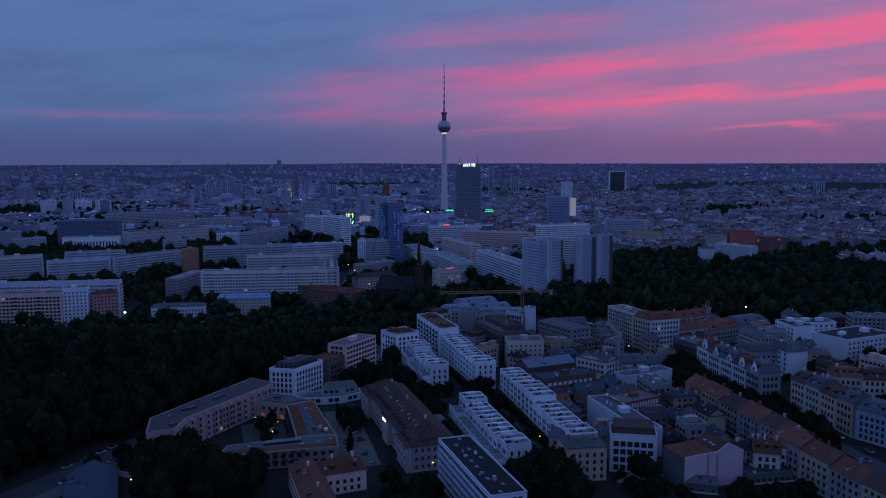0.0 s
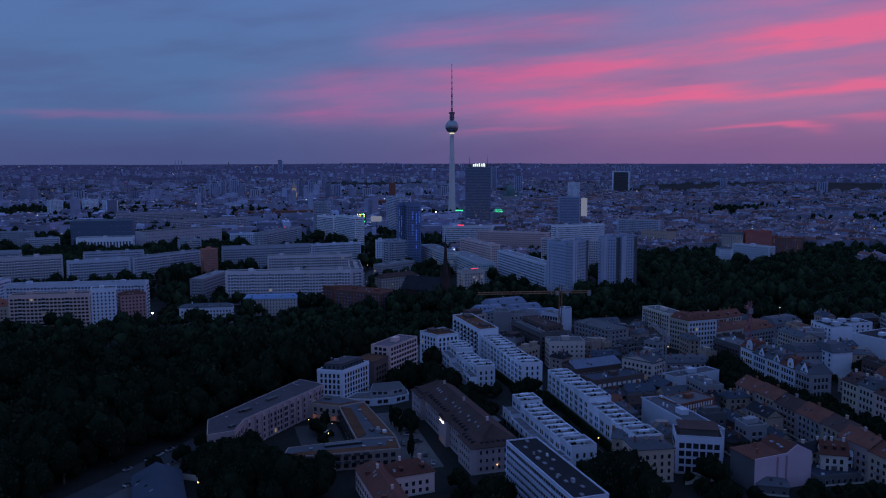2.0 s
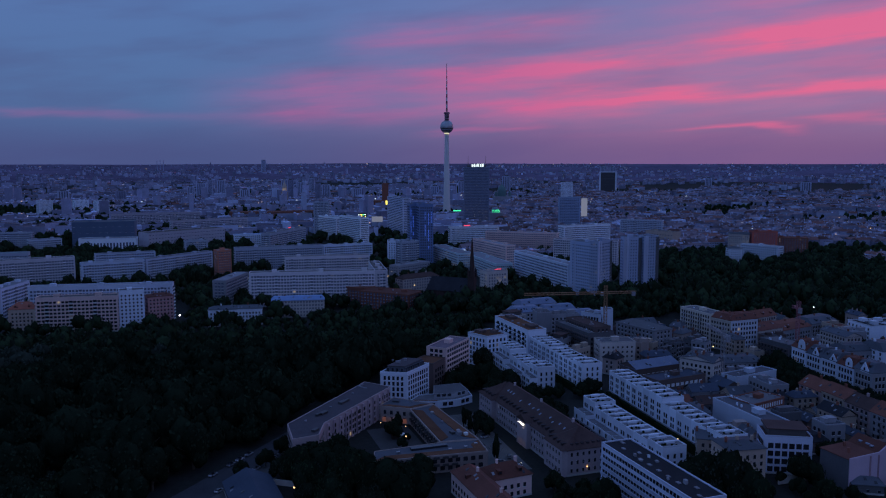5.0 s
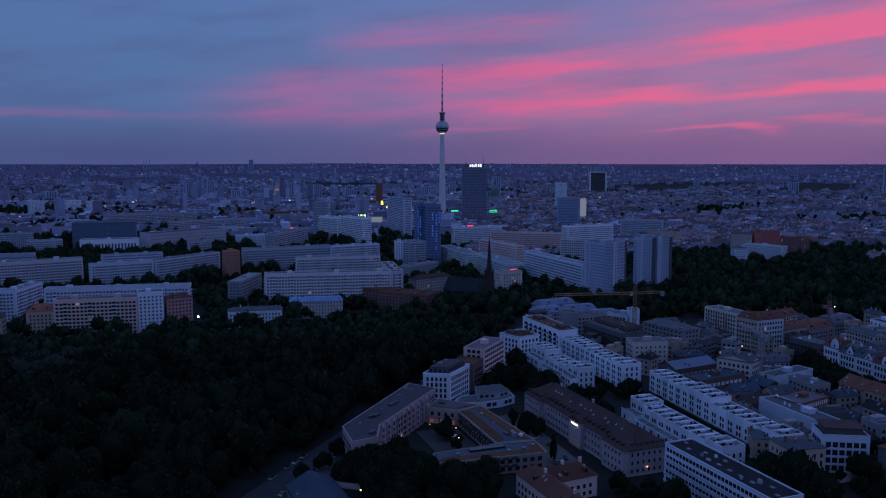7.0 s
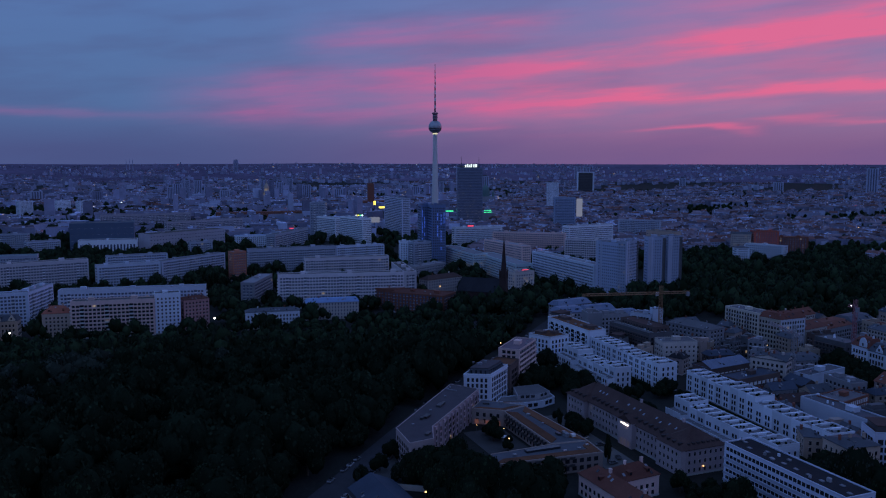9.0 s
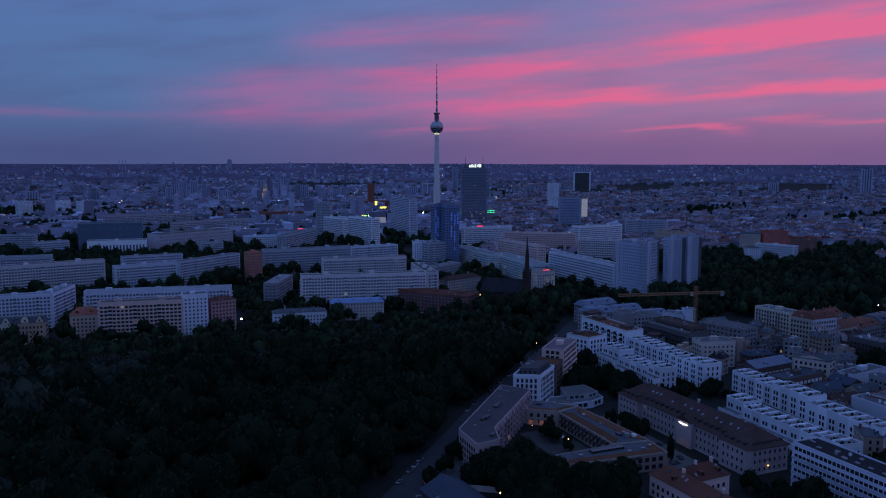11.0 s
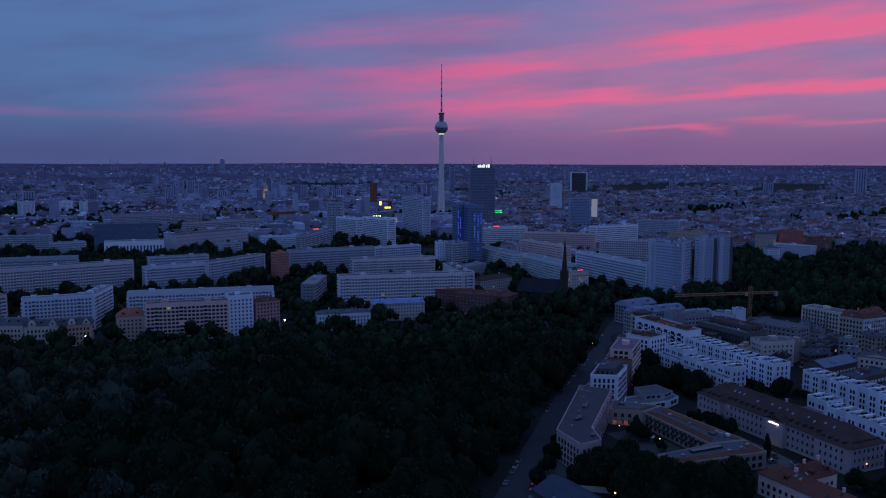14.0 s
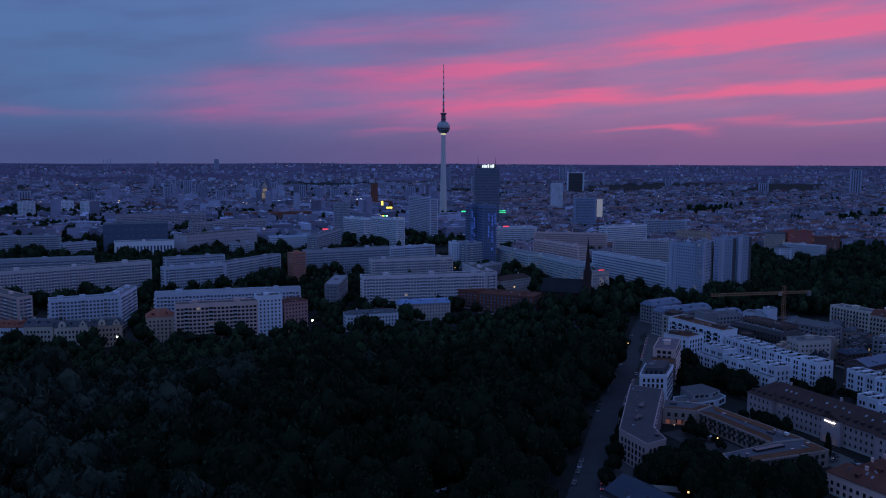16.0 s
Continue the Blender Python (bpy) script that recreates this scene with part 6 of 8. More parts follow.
# ---- television tower, church, hotel tower, other landmarks ----
def television_tower(x, y):
    th = new("television_tower")
    th.location = (x, y, 0)
    tagged(th, "tall concrete television tower with a steel sphere and striped mast", "tower")
    bm = bmesh.new()
    lathe(bm, [(15, -1), (12.0, 3), (9.5, 12), (8.3, 30), (7.4, 70), (6.4, 120), (5.4, 170), (4.9, 203)], 32)
    part("shaft", bm, "tower_concrete", th)
    bm = bmesh.new()
    rings = [(16 * math.cos(radians(e)), 216 + 16 * math.sin(radians(e))) for e in range(-72, 73, 9)]
    lathe(bm, rings, 40)
    sphere = part("sphere", bm, "steel", th)
    for z0, z1 in ((206.5, 208.2), (211.0, 212.8)):
        bm = bmesh.new()
        r = math.sqrt(256 - (z0 - 215.2) ** 2) + 0.25
        lathe(bm, [(r - 1, z0), (r, z0), (r, z1), (r - 1, z1)], 40)
        part("window_band", bm, "window_glass", sphere)
    bm = bmesh.new()
    lathe(bm, [(5.0, 198.6), (6.2, 199.0), (6.2, 200.6), (5.0, 200.9)], 32)
    part("light_ring", bm, "tower_lights", th)
    bm = bmesh.new()
    lathe(bm, [(5.4, 231), (5.4, 246), (7.4, 247), (7.4, 250), (5.0, 251)], 24)
    base = part("antenna_base", bm, "antenna_red", th)
    for z in (235, 239, 243):
        bm = bmesh.new()
        lathe(bm, [(4.0, z), (6.8, z), (6.8, z + 0.6), (4.0, z + 0.6)], 24)
        part("gallery", bm, "steel", base)
    z, k = 252.0, 0
    while z < 366:
        top = min(z + (8.5 if z < 300 else 7.0), 368)
        r = 2.3 - 1.75 * (z - 252) / 116
        bm = bmesh.new()
        lathe(bm, [(r, z), (r * 0.97, top)], 16)
        part("mast_section", bm, "frame_white" if k % 2 else "mast_red", th)
        z, k = top, k + 1
    for q in range(6):
        bm = bmesh.new()
        a = q * math.pi / 3
        bmesh.ops.create_icosphere(bm, subdivisions=1, radius=0.45, matrix=Matrix.Translation((5.7 * math.cos(a), 5.7 * math.sin(a), 249)))
        part("warning_light", bm, "sign_red", base)


glow("tower_lights", (1.0, 0.92, 0.55), 0.75)
television_tower(322, 1967)


def church(x, y, turn):
    th = new("church")
    th.matrix_basis = pose(x, y, 0, 0, 0, turn)
    tagged(th, "dark brick church with a slender pointed spire", "church")
    bm = bmesh.new()
    box(bm, -3.1, -3.1, -1, 3.1, 3.1, 30)
    part("tower", bm, "brick_dark", th)
    for sx in (-2.7, 2.7):
        for sy in (-2.7, 2.7):
            bm = bmesh.new()
            box(bm, sx - 0.6, sy - 0.6, 30.003, sx + 0.6, sy + 0.6, 36)
            v = bm.verts.new((sx, sy, 40))
            for p, q in (((-1, -1), (1, -1)), ((1, -1), (1, 1)), ((1, 1), (-1, 1)), ((-1, 1), (-1, -1))):
                bm.faces.new((bm.verts.new((sx + 0.6 * p[0], sy + 0.6 * p[1], 36)), bm.verts.new((sx + 0.6 * q[0], sy + 0.6 * q[1], 36)), v))
            part("pinnacle", bm, "brick_dark", th)
    bm = bmesh.new()
    lathe(bm, [(3.2, 30), (2.3, 42), (1.2, 56), (0.15, 69)], 8)
    part("spire", bm, "brick_dark", th)
    bm = bmesh.new()
    box(bm, -42, -8, -1, -3.103, 8, 17)
    part("nave", bm, "brick_dark", th)
    bm = bmesh.new()
    v = [bm.verts.new(p) for p in ((-43, -9, 17), (-3.2, -9, 17), (-3.2, 9, 17), (-43, 9, 17), (-41, 0, 29), (-3.2, 0, 29))]
    for f in ((0, 1, 5, 4), (2, 3, 4, 5), (1, 2, 5), (3, 0, 4), (3, 2, 1, 0)):
        bm.faces.new([v[k] for k in f])
    part("nave_roof", bm, "roof_tar", th)
    for k in range(7):
        bm = bmesh.new()
        u = -39 + 5 * k
        box(bm, u, -8.15, 4, u + 1.8, -8.003, 11)
        part("window", bm, "window_glass", th)


church(97, 739, -36)
take((55, 745), (103, 735), 20)


def hotel_tower():
    th, L, d, H = house("park_hotel", (291, 1640), (342, 1629), 24, 0, 121, "hotel_tower", lit=0.0)
    bm = bmesh.new()
    box(bm, 6, 4, H, L - 6, 20, H + 4)
    part("roof_storey", bm, "wall_dark", th)
    for k, (u, w, h) in enumerate(((16, 3, 5), (20, 3, 6), (24, 2.4, 5), (27.5, 3, 6.5), (33, 2.4, 6), (36.5, 4, 6.5))):
        bm = bmesh.new()
        box(bm, u, 1.0, H + 1.2, u + w, 1.4, H + 1.2 + h)
        part("sign_bar", bm, "sign_white", th)
    for u in (9, L - 7):
        bm = bmesh.new()
        lathe(bm, [(0.7, H + 4), (0.4, H + 14), (0.15, H + 24)], 8)
        bmesh.ops.translate(bm, verts=bm.verts, vec=(u, 12, 0))
        part("antenna", bm, "dark_metal", th)
    rng = random.Random(3)
    for k in range(46):
        bm = bmesh.new()
        u, z = 1.6 + 2.45 * rng.randrange(19), 2 + 3.15 * int(28 * rng.random() ** 2.0)
        box(bm, u, -0.2, z, u + 1.9, -0.12, z + 1.5)
        part("lit_pane", bm, "lit_window" if k % 3 == 0 else "lit_dim", th)


hotel_tower()


def frame_high_rise():
    th = thing("office_tower", "distant white-framed office high-rise with dark glass front", "office tower", (1117, 2942), (1172, 2920), 0)
    th.scale = (0.8, 0.8, 0.97)
    bm = bmesh.new()
    box(bm, 0, 0.8, -20, 67, 22, 90)
    part("glass_front", bm, "dark_metal", th)
    for x0, z0, x1, z1 in ((-7, -20, 0, 93), (67, -20, 75, 93)):
        bm = bmesh.new()
        box(bm, x0, 0, z0, x1, 22, z1)
        part("pier", bm, "wall_white", th)
    bm = bmesh.new()
    box(bm, -0.0, 0.4, 90.003, 67, 22, 93)
    part("roof_beam", bm, "wall_white", th)
    for k in range(11):
        bm = bmesh.new()
        box(bm, 2, 0.5, 24 + 6 * k, 65, 0.79, 25.2 + 6 * k)
        part("floor_band", bm, "wall_dark", th)
    bm = bmesh.new()
    lathe(bm, [(1.2, 93), (0.3, 118)], 6)
    bmesh.ops.translate(bm, verts=bm.verts, vec=(20, 10, 0))
    part("antenna", bm, "steel", th)


frame_high_rise()


def crane(x, y, z0, height, jib, counter, turn, colour="crane_yellow"):
    """A tower crane of lattice boxes."""
    th = new("tower_crane")
    th.matrix_basis = pose(x, y, z0, 0, 0, turn)
    tagged(th, "ochre lattice tower crane on the building site", "crane")

    def lattice(name, length, half, m):
        bag = Bag()
        for sx in (-half, half):
            for sz in (-half, half):
                bag.box(m @ Matrix.Translation((0, sx, sz)), 0, -0.13, -0.13, length, 0.13, 0.13, 0, True)
        n = int(length / (2.2 * half))
        for k in range(n):
            for s in (-half, half):
                for ax in (0, 1):
                    up = 45 if k % 2 else -45
                    c = Matrix.Translation(((k + 0.5) * length / n, s if ax == 0 else 0, 0 if ax == 0 else s))
                    rot = pose(0, 0, 0, 0, up, 0) if ax == 0 else pose(0, 0, 0, 0, 0, up)
                    bag.box(m @ c @ rot, -half * 1.4, -0.07, -0.07, half * 1.4, 0.07, 0.07, 0, True)
        part(name, bag.mesh(name, [colour]), None, th)

    lattice("mast", height + 5, 0.9, pose(0, 0, 0, 0, -90, 0))
    lattice("jib", jib, 0.7, pose(0, 0, height))
    lattice("counter_jib", counter, 0.7, pose(0, 0, height, 0, 0, 180))
    bm = bmesh.new()
    box(bm, -counter + 0.5, -0.9, height - 2.6, -counter + 2.6, 0.9, height + 0.2)
    part("counterweight", bm, "wall_grey", th)
    bm = bmesh.new()
    box(bm, 0.9, -2.4, height - 2.2, 2.8, -0.95, height)
    part("cab", bm, "frame_white", th)


crane(139, 525, 7, 42, 56, 21, 176)
crane(239.5, 461, 9, 37, 8, 4, 78, "mast_red")
crane(167, 423.5, 9, 32, 30, 9, 80, "steel")


house("blue_tower", (88.5, 1056), (108, 1056), 22, 0, 80, "office_tower", "office tower")
house("blue_tower", (97, 1032), (115, 1032), 23.6, 0, 81, "office_tower", "office tower")


def blue_strips():
    """The upright light strips on the dark office tower."""
    for u, y, z0, z1 in ((90.2, 1055.6, 28, 78), (93.0, 1055.6, 40, 70), (104.5, 1031.6, 36, 76), (109.0, 1031.6, 24, 78), (112.8, 1031.6, 52, 79)):
        for k in range(int((z1 - z0) / 5.2)):
            if (k * 7 + int(u)) % 4 == 0:
                continue
            bm = bmesh.new()
            box(bm, -0.35, -0.3, 0, 0.35, 0.3, 3.9)
            ob = part("light_strip", bm, "sign_blue")
            ob.location = (u, y, z0 + 5.2 * k)
            tagged(ob, "upright blue light strip on the dark office tower", "light", "blue light strips")


blue_strips()


def lit_sign(name, label, x, y, z, w, h, mat, turn=0, stand=True):
    """A lit panel with a housing, on a post down to the roof or ground below it."""
    th = new(name)
    th.matrix_basis = pose(x, y, z, 0, 0, turn)
    tagged(th, label, "sign")
    bm = bmesh.new()
    box(bm, -w / 2 - 0.3, 0, -h / 2 - 0.3, w / 2 + 0.3, 0.8, h / 2 + 0.3)
    part("housing", bm, "dark_metal", th)
    bm = bmesh.new()
    box(bm, -w / 2, -0.15, -h / 2, w / 2, -0.003, h / 2)
    part("panel", bm, mat, th)
    if stand:
        bm = bmesh.new()
        box(bm, -0.4, 0.1, -z, 0.4, 0.7, -h / 2 - 0.303)
        part("post", bm, "dark_metal", th)


lit_sign("roof_sign", "small lit green shop sign", 288, 1690, 30, 16, 2.2, "sign_green", -10)
lit_sign("roof_sign", "small red lit roof sign", 205, 1233, 36.6, 10, 1.6, "sign_red")
lit_sign("roof_sign", "yellow lit sign on a pylon", 181, 2020, 31, 5.5, 10, "sign_yellow")
lit_sign("roof_sign", "yellow lit sign beside the pylon", 199, 2020, 20, 15, 4.2, "sign_yellow")


def advertising_screen():
    """A screen of many small lit fields on a block, beside a pale lit wall."""
    th = new("advertising_screen")
    th.matrix_basis = pose(69, 1487, 0, 0, 0, -8)
    tagged(th, "large screen of small bright fields on a dark block", "screen")
    bm = bmesh.new()
    box(bm, -8, 0, -1, 8, 12, 41)
    part("housing", bm, "dark_metal", th)
    r8 = random.Random(6)
    for k in range(6):
        for j in range(4):
            if r8.random() < 0.8:
                bm = bmesh.new()
                w = r8.uniform(1.2, 3.4)
                box(bm, -7.6 + 3.8 * j, -0.3, 21.0 + 3.2 * k, -7.6 + 3.8 * j + w, -0.003, 23.0 + 3.2 * k)
                part("lit_field", bm, r8.choice(("sign_white", "sign_white", "sign_green", "lamp_cold", "sign_yellow")), th)


advertising_screen()
# a pale lit facade, drawn as a panel that glows by itself
lit_sign("advertising_screen", "pale lit wall panel on a block", 96.5, 1495, 29, 20, 10, "lit_panel", -8)


def green_dome():
    """A small lit green glass dome on a block by the hotel tower."""
    th = new("lit_dome")
    th.location = (377, 1710, 0)
    tagged(th, "small glass dome lit green on a low block", "dome")
    bm = bmesh.new()
    box(bm, -14, -10, -1, 14, 10, 24)
    part("body", bm, "wall_grey", th)
    bm = bmesh.new()
    lathe(bm, [(9, 24), (8.6, 27), (7.2, 31), (4.5, 34), (1, 35.5)], 20)
    part("dome", bm, "glass_hotel", th)
    for k in range(7):
        a = radians(-150 + 20 * k)
        for z, q in ((25.5, 8.9), (29.0, 8.0)):
            bm = bmesh.new()
            box(bm, -0.9, -0.2, -0.8, 0.9, 0.2, 0.8)
            part("lit_pane", bm, "sign_green", th, m=pose(q * math.cos(a) * 1.03, q * math.sin(a) * 1.03, z, 0, 0, math.degrees(a) + 90))


green_dome()
lit_sign("roof_sign", "thin red lit strip on a flat roof beside the church", 133, 781, 31.0, 8, 0.7, "sign_red", 18, False)
lit_sign("roof_sign", "red lit sign on a shopping street", -60, 1330, 30, 9, 1.6, "sign_red")
# the end wall's lighting is a panel that glows by itself
lit_sign("light_wall", "tall pale lit end wall of the publishing house", 482.6, 1460.4, 48, 11.5, 34, "lit_panel", -12)


def lit_spire():
    """The domed old tower that is lit golden."""
    th = new("domed_tower")
    th.matrix_basis = Matrix.Translation((-66, 2500, 0)) @ Matrix.Diagonal((0.72, 0.72, 0.86, 1))
    tagged(th, "distant domed stone tower lit golden at dusk", "tower")
    bm = bmesh.new()
    box(bm, -14, -14, -5, 14, 14, 48)
    part("base", bm, "wall_yellow", th)
    bm = bmesh.new()
    lathe(bm, [(10, 48), (10, 62), (11, 63), (8, 70), (4, 77), (1.5, 80), (0.3, 92)], 16)
    part("dome", bm, "wall_yellow", th)
    for k in range(5):
        bm = bmesh.new()
        box(bm, -12 + 5 * k, -14.4, 28, -9.4 + 5 * k, -14.003, 46)
        part("lit_opening", bm, "lit_window", th)
        bm = bmesh.new()
        box(bm, -8 + 3.2 * k, -10.6, 50, -6.2 + 3.2 * k, -10.1, 60)
        part("lit_opening", bm, "lit_window", th)


lit_spire()


def dome_church():
    th = new("cathedral")
    th.matrix_basis = Matrix.Translation((566, 2350, 0)) @ Matrix.Diagonal((0.8, 0.8, 0.8, 1))
    tagged(th, "distant stone cathedral with a green copper dome", "church")
    bm = bmesh.new()
    box(bm, -30, -20, -2, 30, 20, 36)
    part("body", bm, "wall_grey", th)
    bm = bmesh.new()
    lathe(bm, [(16, 36), (16, 52), (16.5, 54), (15, 62), (11, 70), (5, 76), (2, 80), (0.4, 92)], 24)
    part("dome", bm, "copper_green", th)
    for sx in (-26, 26):
        bm = bmesh.new()
        lathe(bm, [(5, 36), (5, 48), (4, 52), (1, 56)], 12)
        bmesh.ops.translate(bm, verts=bm.verts, vec=(sx, -14, 0))
        part("corner_tower", bm, "copper_green", th)


dome_church()


def town_hall_tower():
    th = new("town_hall")
    th.location = (201, 2212, 0)
    tagged(th, "distant red brick town hall with a square tower", "town hall")
    bm = bmesh.new()
    box(bm, -45, -25, -2, 45, 25, 27)
    part("body", bm, "brick_red", th)
    bm = bmesh.new()
    box(bm, -8, -8, 27.003, 8, 8, 74)
    part("tower", bm, "brick_red", th)
    bm = bmesh.new()
    lathe(bm, [(1.5, 74), (0.5, 96)], 6)
    part("flag_mast", bm, "steel", th)


town_hall_tower()


# ---- streets ----
STREET = [(-150, 270), (-105, 335), (-38, 439), (21, 524), (98, 643), (150, 715), (190, 775)]
ribbon("pavement", "pale paved footway along the park street", [(x + 9.6, y - 6.4) for x, y in STREET], 9, "paving", 0.26, "pavement")
ribbon("road", "dark asphalt street along the park", STREET, 15, "asphalt", 0.14)
ribbon("road", "narrow asphalt street between tenement rows", [(215, 470), (222, 420), (229, 300), (232, 240)], 14, "asphalt", 0.12)
ribbon("road", "narrow cross street", [(150, 452), (215, 480), (300, 505), (420, 520)], 13, "asphalt", 0.08)
ribbon("pavement", "paved courtyard with parked cars", [(12, 408), (19, 330)], 16, "court_paving", 0.10, "pavement")
ribbon("pavement", "lane between white townhouses", [(91, 405), (97, 310)], 7, "paving", 0.10, "pavement")
ribbon("pavement", "hotel courtyard paving", [(-26, 395), (-20, 348)], 20, "paving", 0.06, "pavement")
ribbon("road", "avenue between apartment slabs towards the centre", [(60, 660), (48, 760), (40, 900), (60, 1040), (150, 1300)], 20, "asphalt", 0.10)


# ---- trees ----
def crown_shape(rng, lobes, quads, size, fine=1):
    """A crown: lumpy lobes, rounded on top, with small leaf clumps standing out of them. Returns verts, quads, triangles."""
    bm = bmesh.new()
    centres, radii = [], []
    for k in range(lobes):
        a, q = rng.uniform(0, 6.28), rng.uniform(0.0, 1.0) ** 0.5 * 0.58
        r = rng.uniform(0.25, 0.40)
        c = Vector((q * math.cos(a), q * math.sin(a), 0.70 - 0.42 * q * q * 2 + rng.uniform(-0.10, 0.08)))
        if k == 0:
            c, r = Vector((0, 0, 0.66)), 0.42
        centres.append(c), radii.append(r)
        first = len(bm.verts)
        bmesh.ops.create_icosphere(bm, subdivisions=fine, radius=1.0)
        bm.verts.ensure_lookup_table()
        off = Vector(rng.uniform(0, 50, 3))
        for v in bm.verts[first:]:
            n = v.co.copy()
            v.co = c + Vector((n.x, n.y, n.z * 0.82)) * r * (1.0 + 0.34 * noise.noise(n * 1.9 + off))
    bm.verts.index_update()
    hv = np.array([v.co[:] for v in bm.verts])
    hf = np.array([[v.index for v in t.verts] for t in bm.faces])
    bm.free()
    k = rng.integers(0, lobes, quads)
    n = rng.normal(size=(quads, 3))
    n[:, 2] = np.abs(n[:, 2]) * 0.8 + n[:, 2] * 0.4
    n /= np.linalg.norm(n, axis=1)[:, None]
    p = np.array(centres)[k] + n * (1, 1, 0.82) * np.array(radii)[k, None] * rng.uniform(0.94, 1.20, (quads, 1))
    n2 = n + rng.normal(size=(quads, 3)) * 0.6
    n2 /= np.linalg.norm(n2, axis=1)[:, None]
    t = np.cross(n2, rng.normal(size=(quads, 3)))
    t /= np.linalg.norm(t, axis=1)[:, None] + 1e-9
    b = np.cross(n2, t)
    s = size * rng.uniform(0.6, 1.3, (quads, 1))
    v = np.stack([p - t * s - b * s * 0.7, p + t * s - b * s * 0.6, p + t * s * 0.8 + b * s * 0.7, p - t * s * 0.7 + b * s * 0.8], 1).reshape(-1, 3)
    return v, (hv, hf)


RNG = np.random.default_rng(11)
CROWNS = [crown_shape(RNG, 9, 330, 0.050) for _ in range(6)]
FINE = [crown_shape(RNG, 9, 900, 0.034, 2) for _ in range(6)]
SMALL = [crown_shape(RNG, 5, 80, 0.075) for _ in range(5)]
TINY = [crown_shape(RNG, 3, 12, 0.08) for _ in range(5)]


def crown_mesh(kind, mat):
    v, (hv, hf) = FINE[kind]
    n = len(v)
    faces = [tuple(range(4 * k, 4 * k + 4)) for k in range(n // 4)] + [tuple(f + n) for f in hf]
    me = from_arrays("crown", np.vstack([v, hv]).tolist(), faces, [mat, "leaf_shaded"], [0] * (n // 4) + [1] * len(hf))
    me.polygons.foreach_set("use_smooth", [True] * len(me.polygons))
    return me


def trunk_mesh(k):
    rng = random.Random(k)
    bm = bmesh.new()
    lathe(bm, [(0.045, -0.1), (0.032, 0.05), (0.026, 0.3), (0.012, 0.62)], 7)
    for q in range(4):
        a = q * 1.6 + rng.random()
        base = Vector((0, 0, 0.18 + 0.07 * q))
        tip = base + Vector((0.38 * math.cos(a), 0.38 * math.sin(a), 0.3))
        side = Vector((-math.sin(a), math.cos(a), 0)) * 0.012
        up = Vector((0, 0, 0.012))
        lo = [bm.verts.new(base + o) for o in (side, up, -side, -up)]
        hi = [bm.verts.new(tip + o * 0.35) for o in (side, up, -side, -up)]
        for j in range(4):
            bm.faces.new((lo[j], lo[(j + 1) % 4], hi[(j + 1) % 4], hi[j]))
    return mesh_of("trunk", bm, "bark")


CROWN_MESH = [crown_mesh(k, ("leaf_dark", "leaf_green", "leaf_dark", "leaf_grey", "leaf_green", "leaf_dark")[k]) for k in range(6)]
TRUNK_MESH = [trunk_mesh(k) for k in range(3)]


def tree(x, y, size, kind, label="broad leafy deciduous tree with a dark uneven crown", slim=0.62):
    th = new("tree")
    th.empty_display_size = 1
    th.matrix_basis = pose(x, y, ground_z(x, y) - 0.1, 0, 0, (x * 37 + y * 91) % 360)
    tagged(th, label, "tree")
    tall = size * (0.85 + 0.3 * ((x * 13 + y * 7) % 1))
    part("trunk", TRUNK_MESH[kind % 3], None, th, m=Matrix.Diagonal((tall, tall, tall, 1)))
    part("crown", CROWN_MESH[kind], None, th, m=Matrix.Diagonal((size * slim, size * slim, tall, 1)))


def wood(name, label, spots, kinds, mat="leaf_many", core="leaf_shaded"):
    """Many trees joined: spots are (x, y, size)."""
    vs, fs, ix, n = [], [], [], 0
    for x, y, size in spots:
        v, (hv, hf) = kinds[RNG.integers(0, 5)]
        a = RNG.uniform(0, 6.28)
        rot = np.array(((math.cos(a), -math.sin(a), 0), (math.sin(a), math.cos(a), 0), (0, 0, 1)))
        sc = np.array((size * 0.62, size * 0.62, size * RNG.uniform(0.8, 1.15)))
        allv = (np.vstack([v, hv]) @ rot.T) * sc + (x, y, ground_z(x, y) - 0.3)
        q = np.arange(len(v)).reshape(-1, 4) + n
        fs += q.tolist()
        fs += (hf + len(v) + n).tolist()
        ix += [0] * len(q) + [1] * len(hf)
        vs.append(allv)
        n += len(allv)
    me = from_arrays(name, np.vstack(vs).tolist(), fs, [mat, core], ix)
    me.polygons.foreach_set("use_smooth", [True] * len(me.polygons))
    return tagged(new(name, me), label, "trees", kind="stuff")


PARK = [(-520, 250), (-178, 247), (-128, 324), (-50, 443), (15, 535), (92, 649), (112, 700), (60, 705), (-40, 680), (-150, 668), (-200, 660), (-280, 672), (-420, 690), (-560, 700)]
CEMETERY = [(258, 668), (300, 640), (372, 606), (480, 585), (680, 640), (760, 820), (640, 930), (560, 985), (520, 940), (480, 940), (440, 1060), (350, 960), (322, 850), (262, 748), (190, 742), (168, 735), (172, 690), (215, 650)]


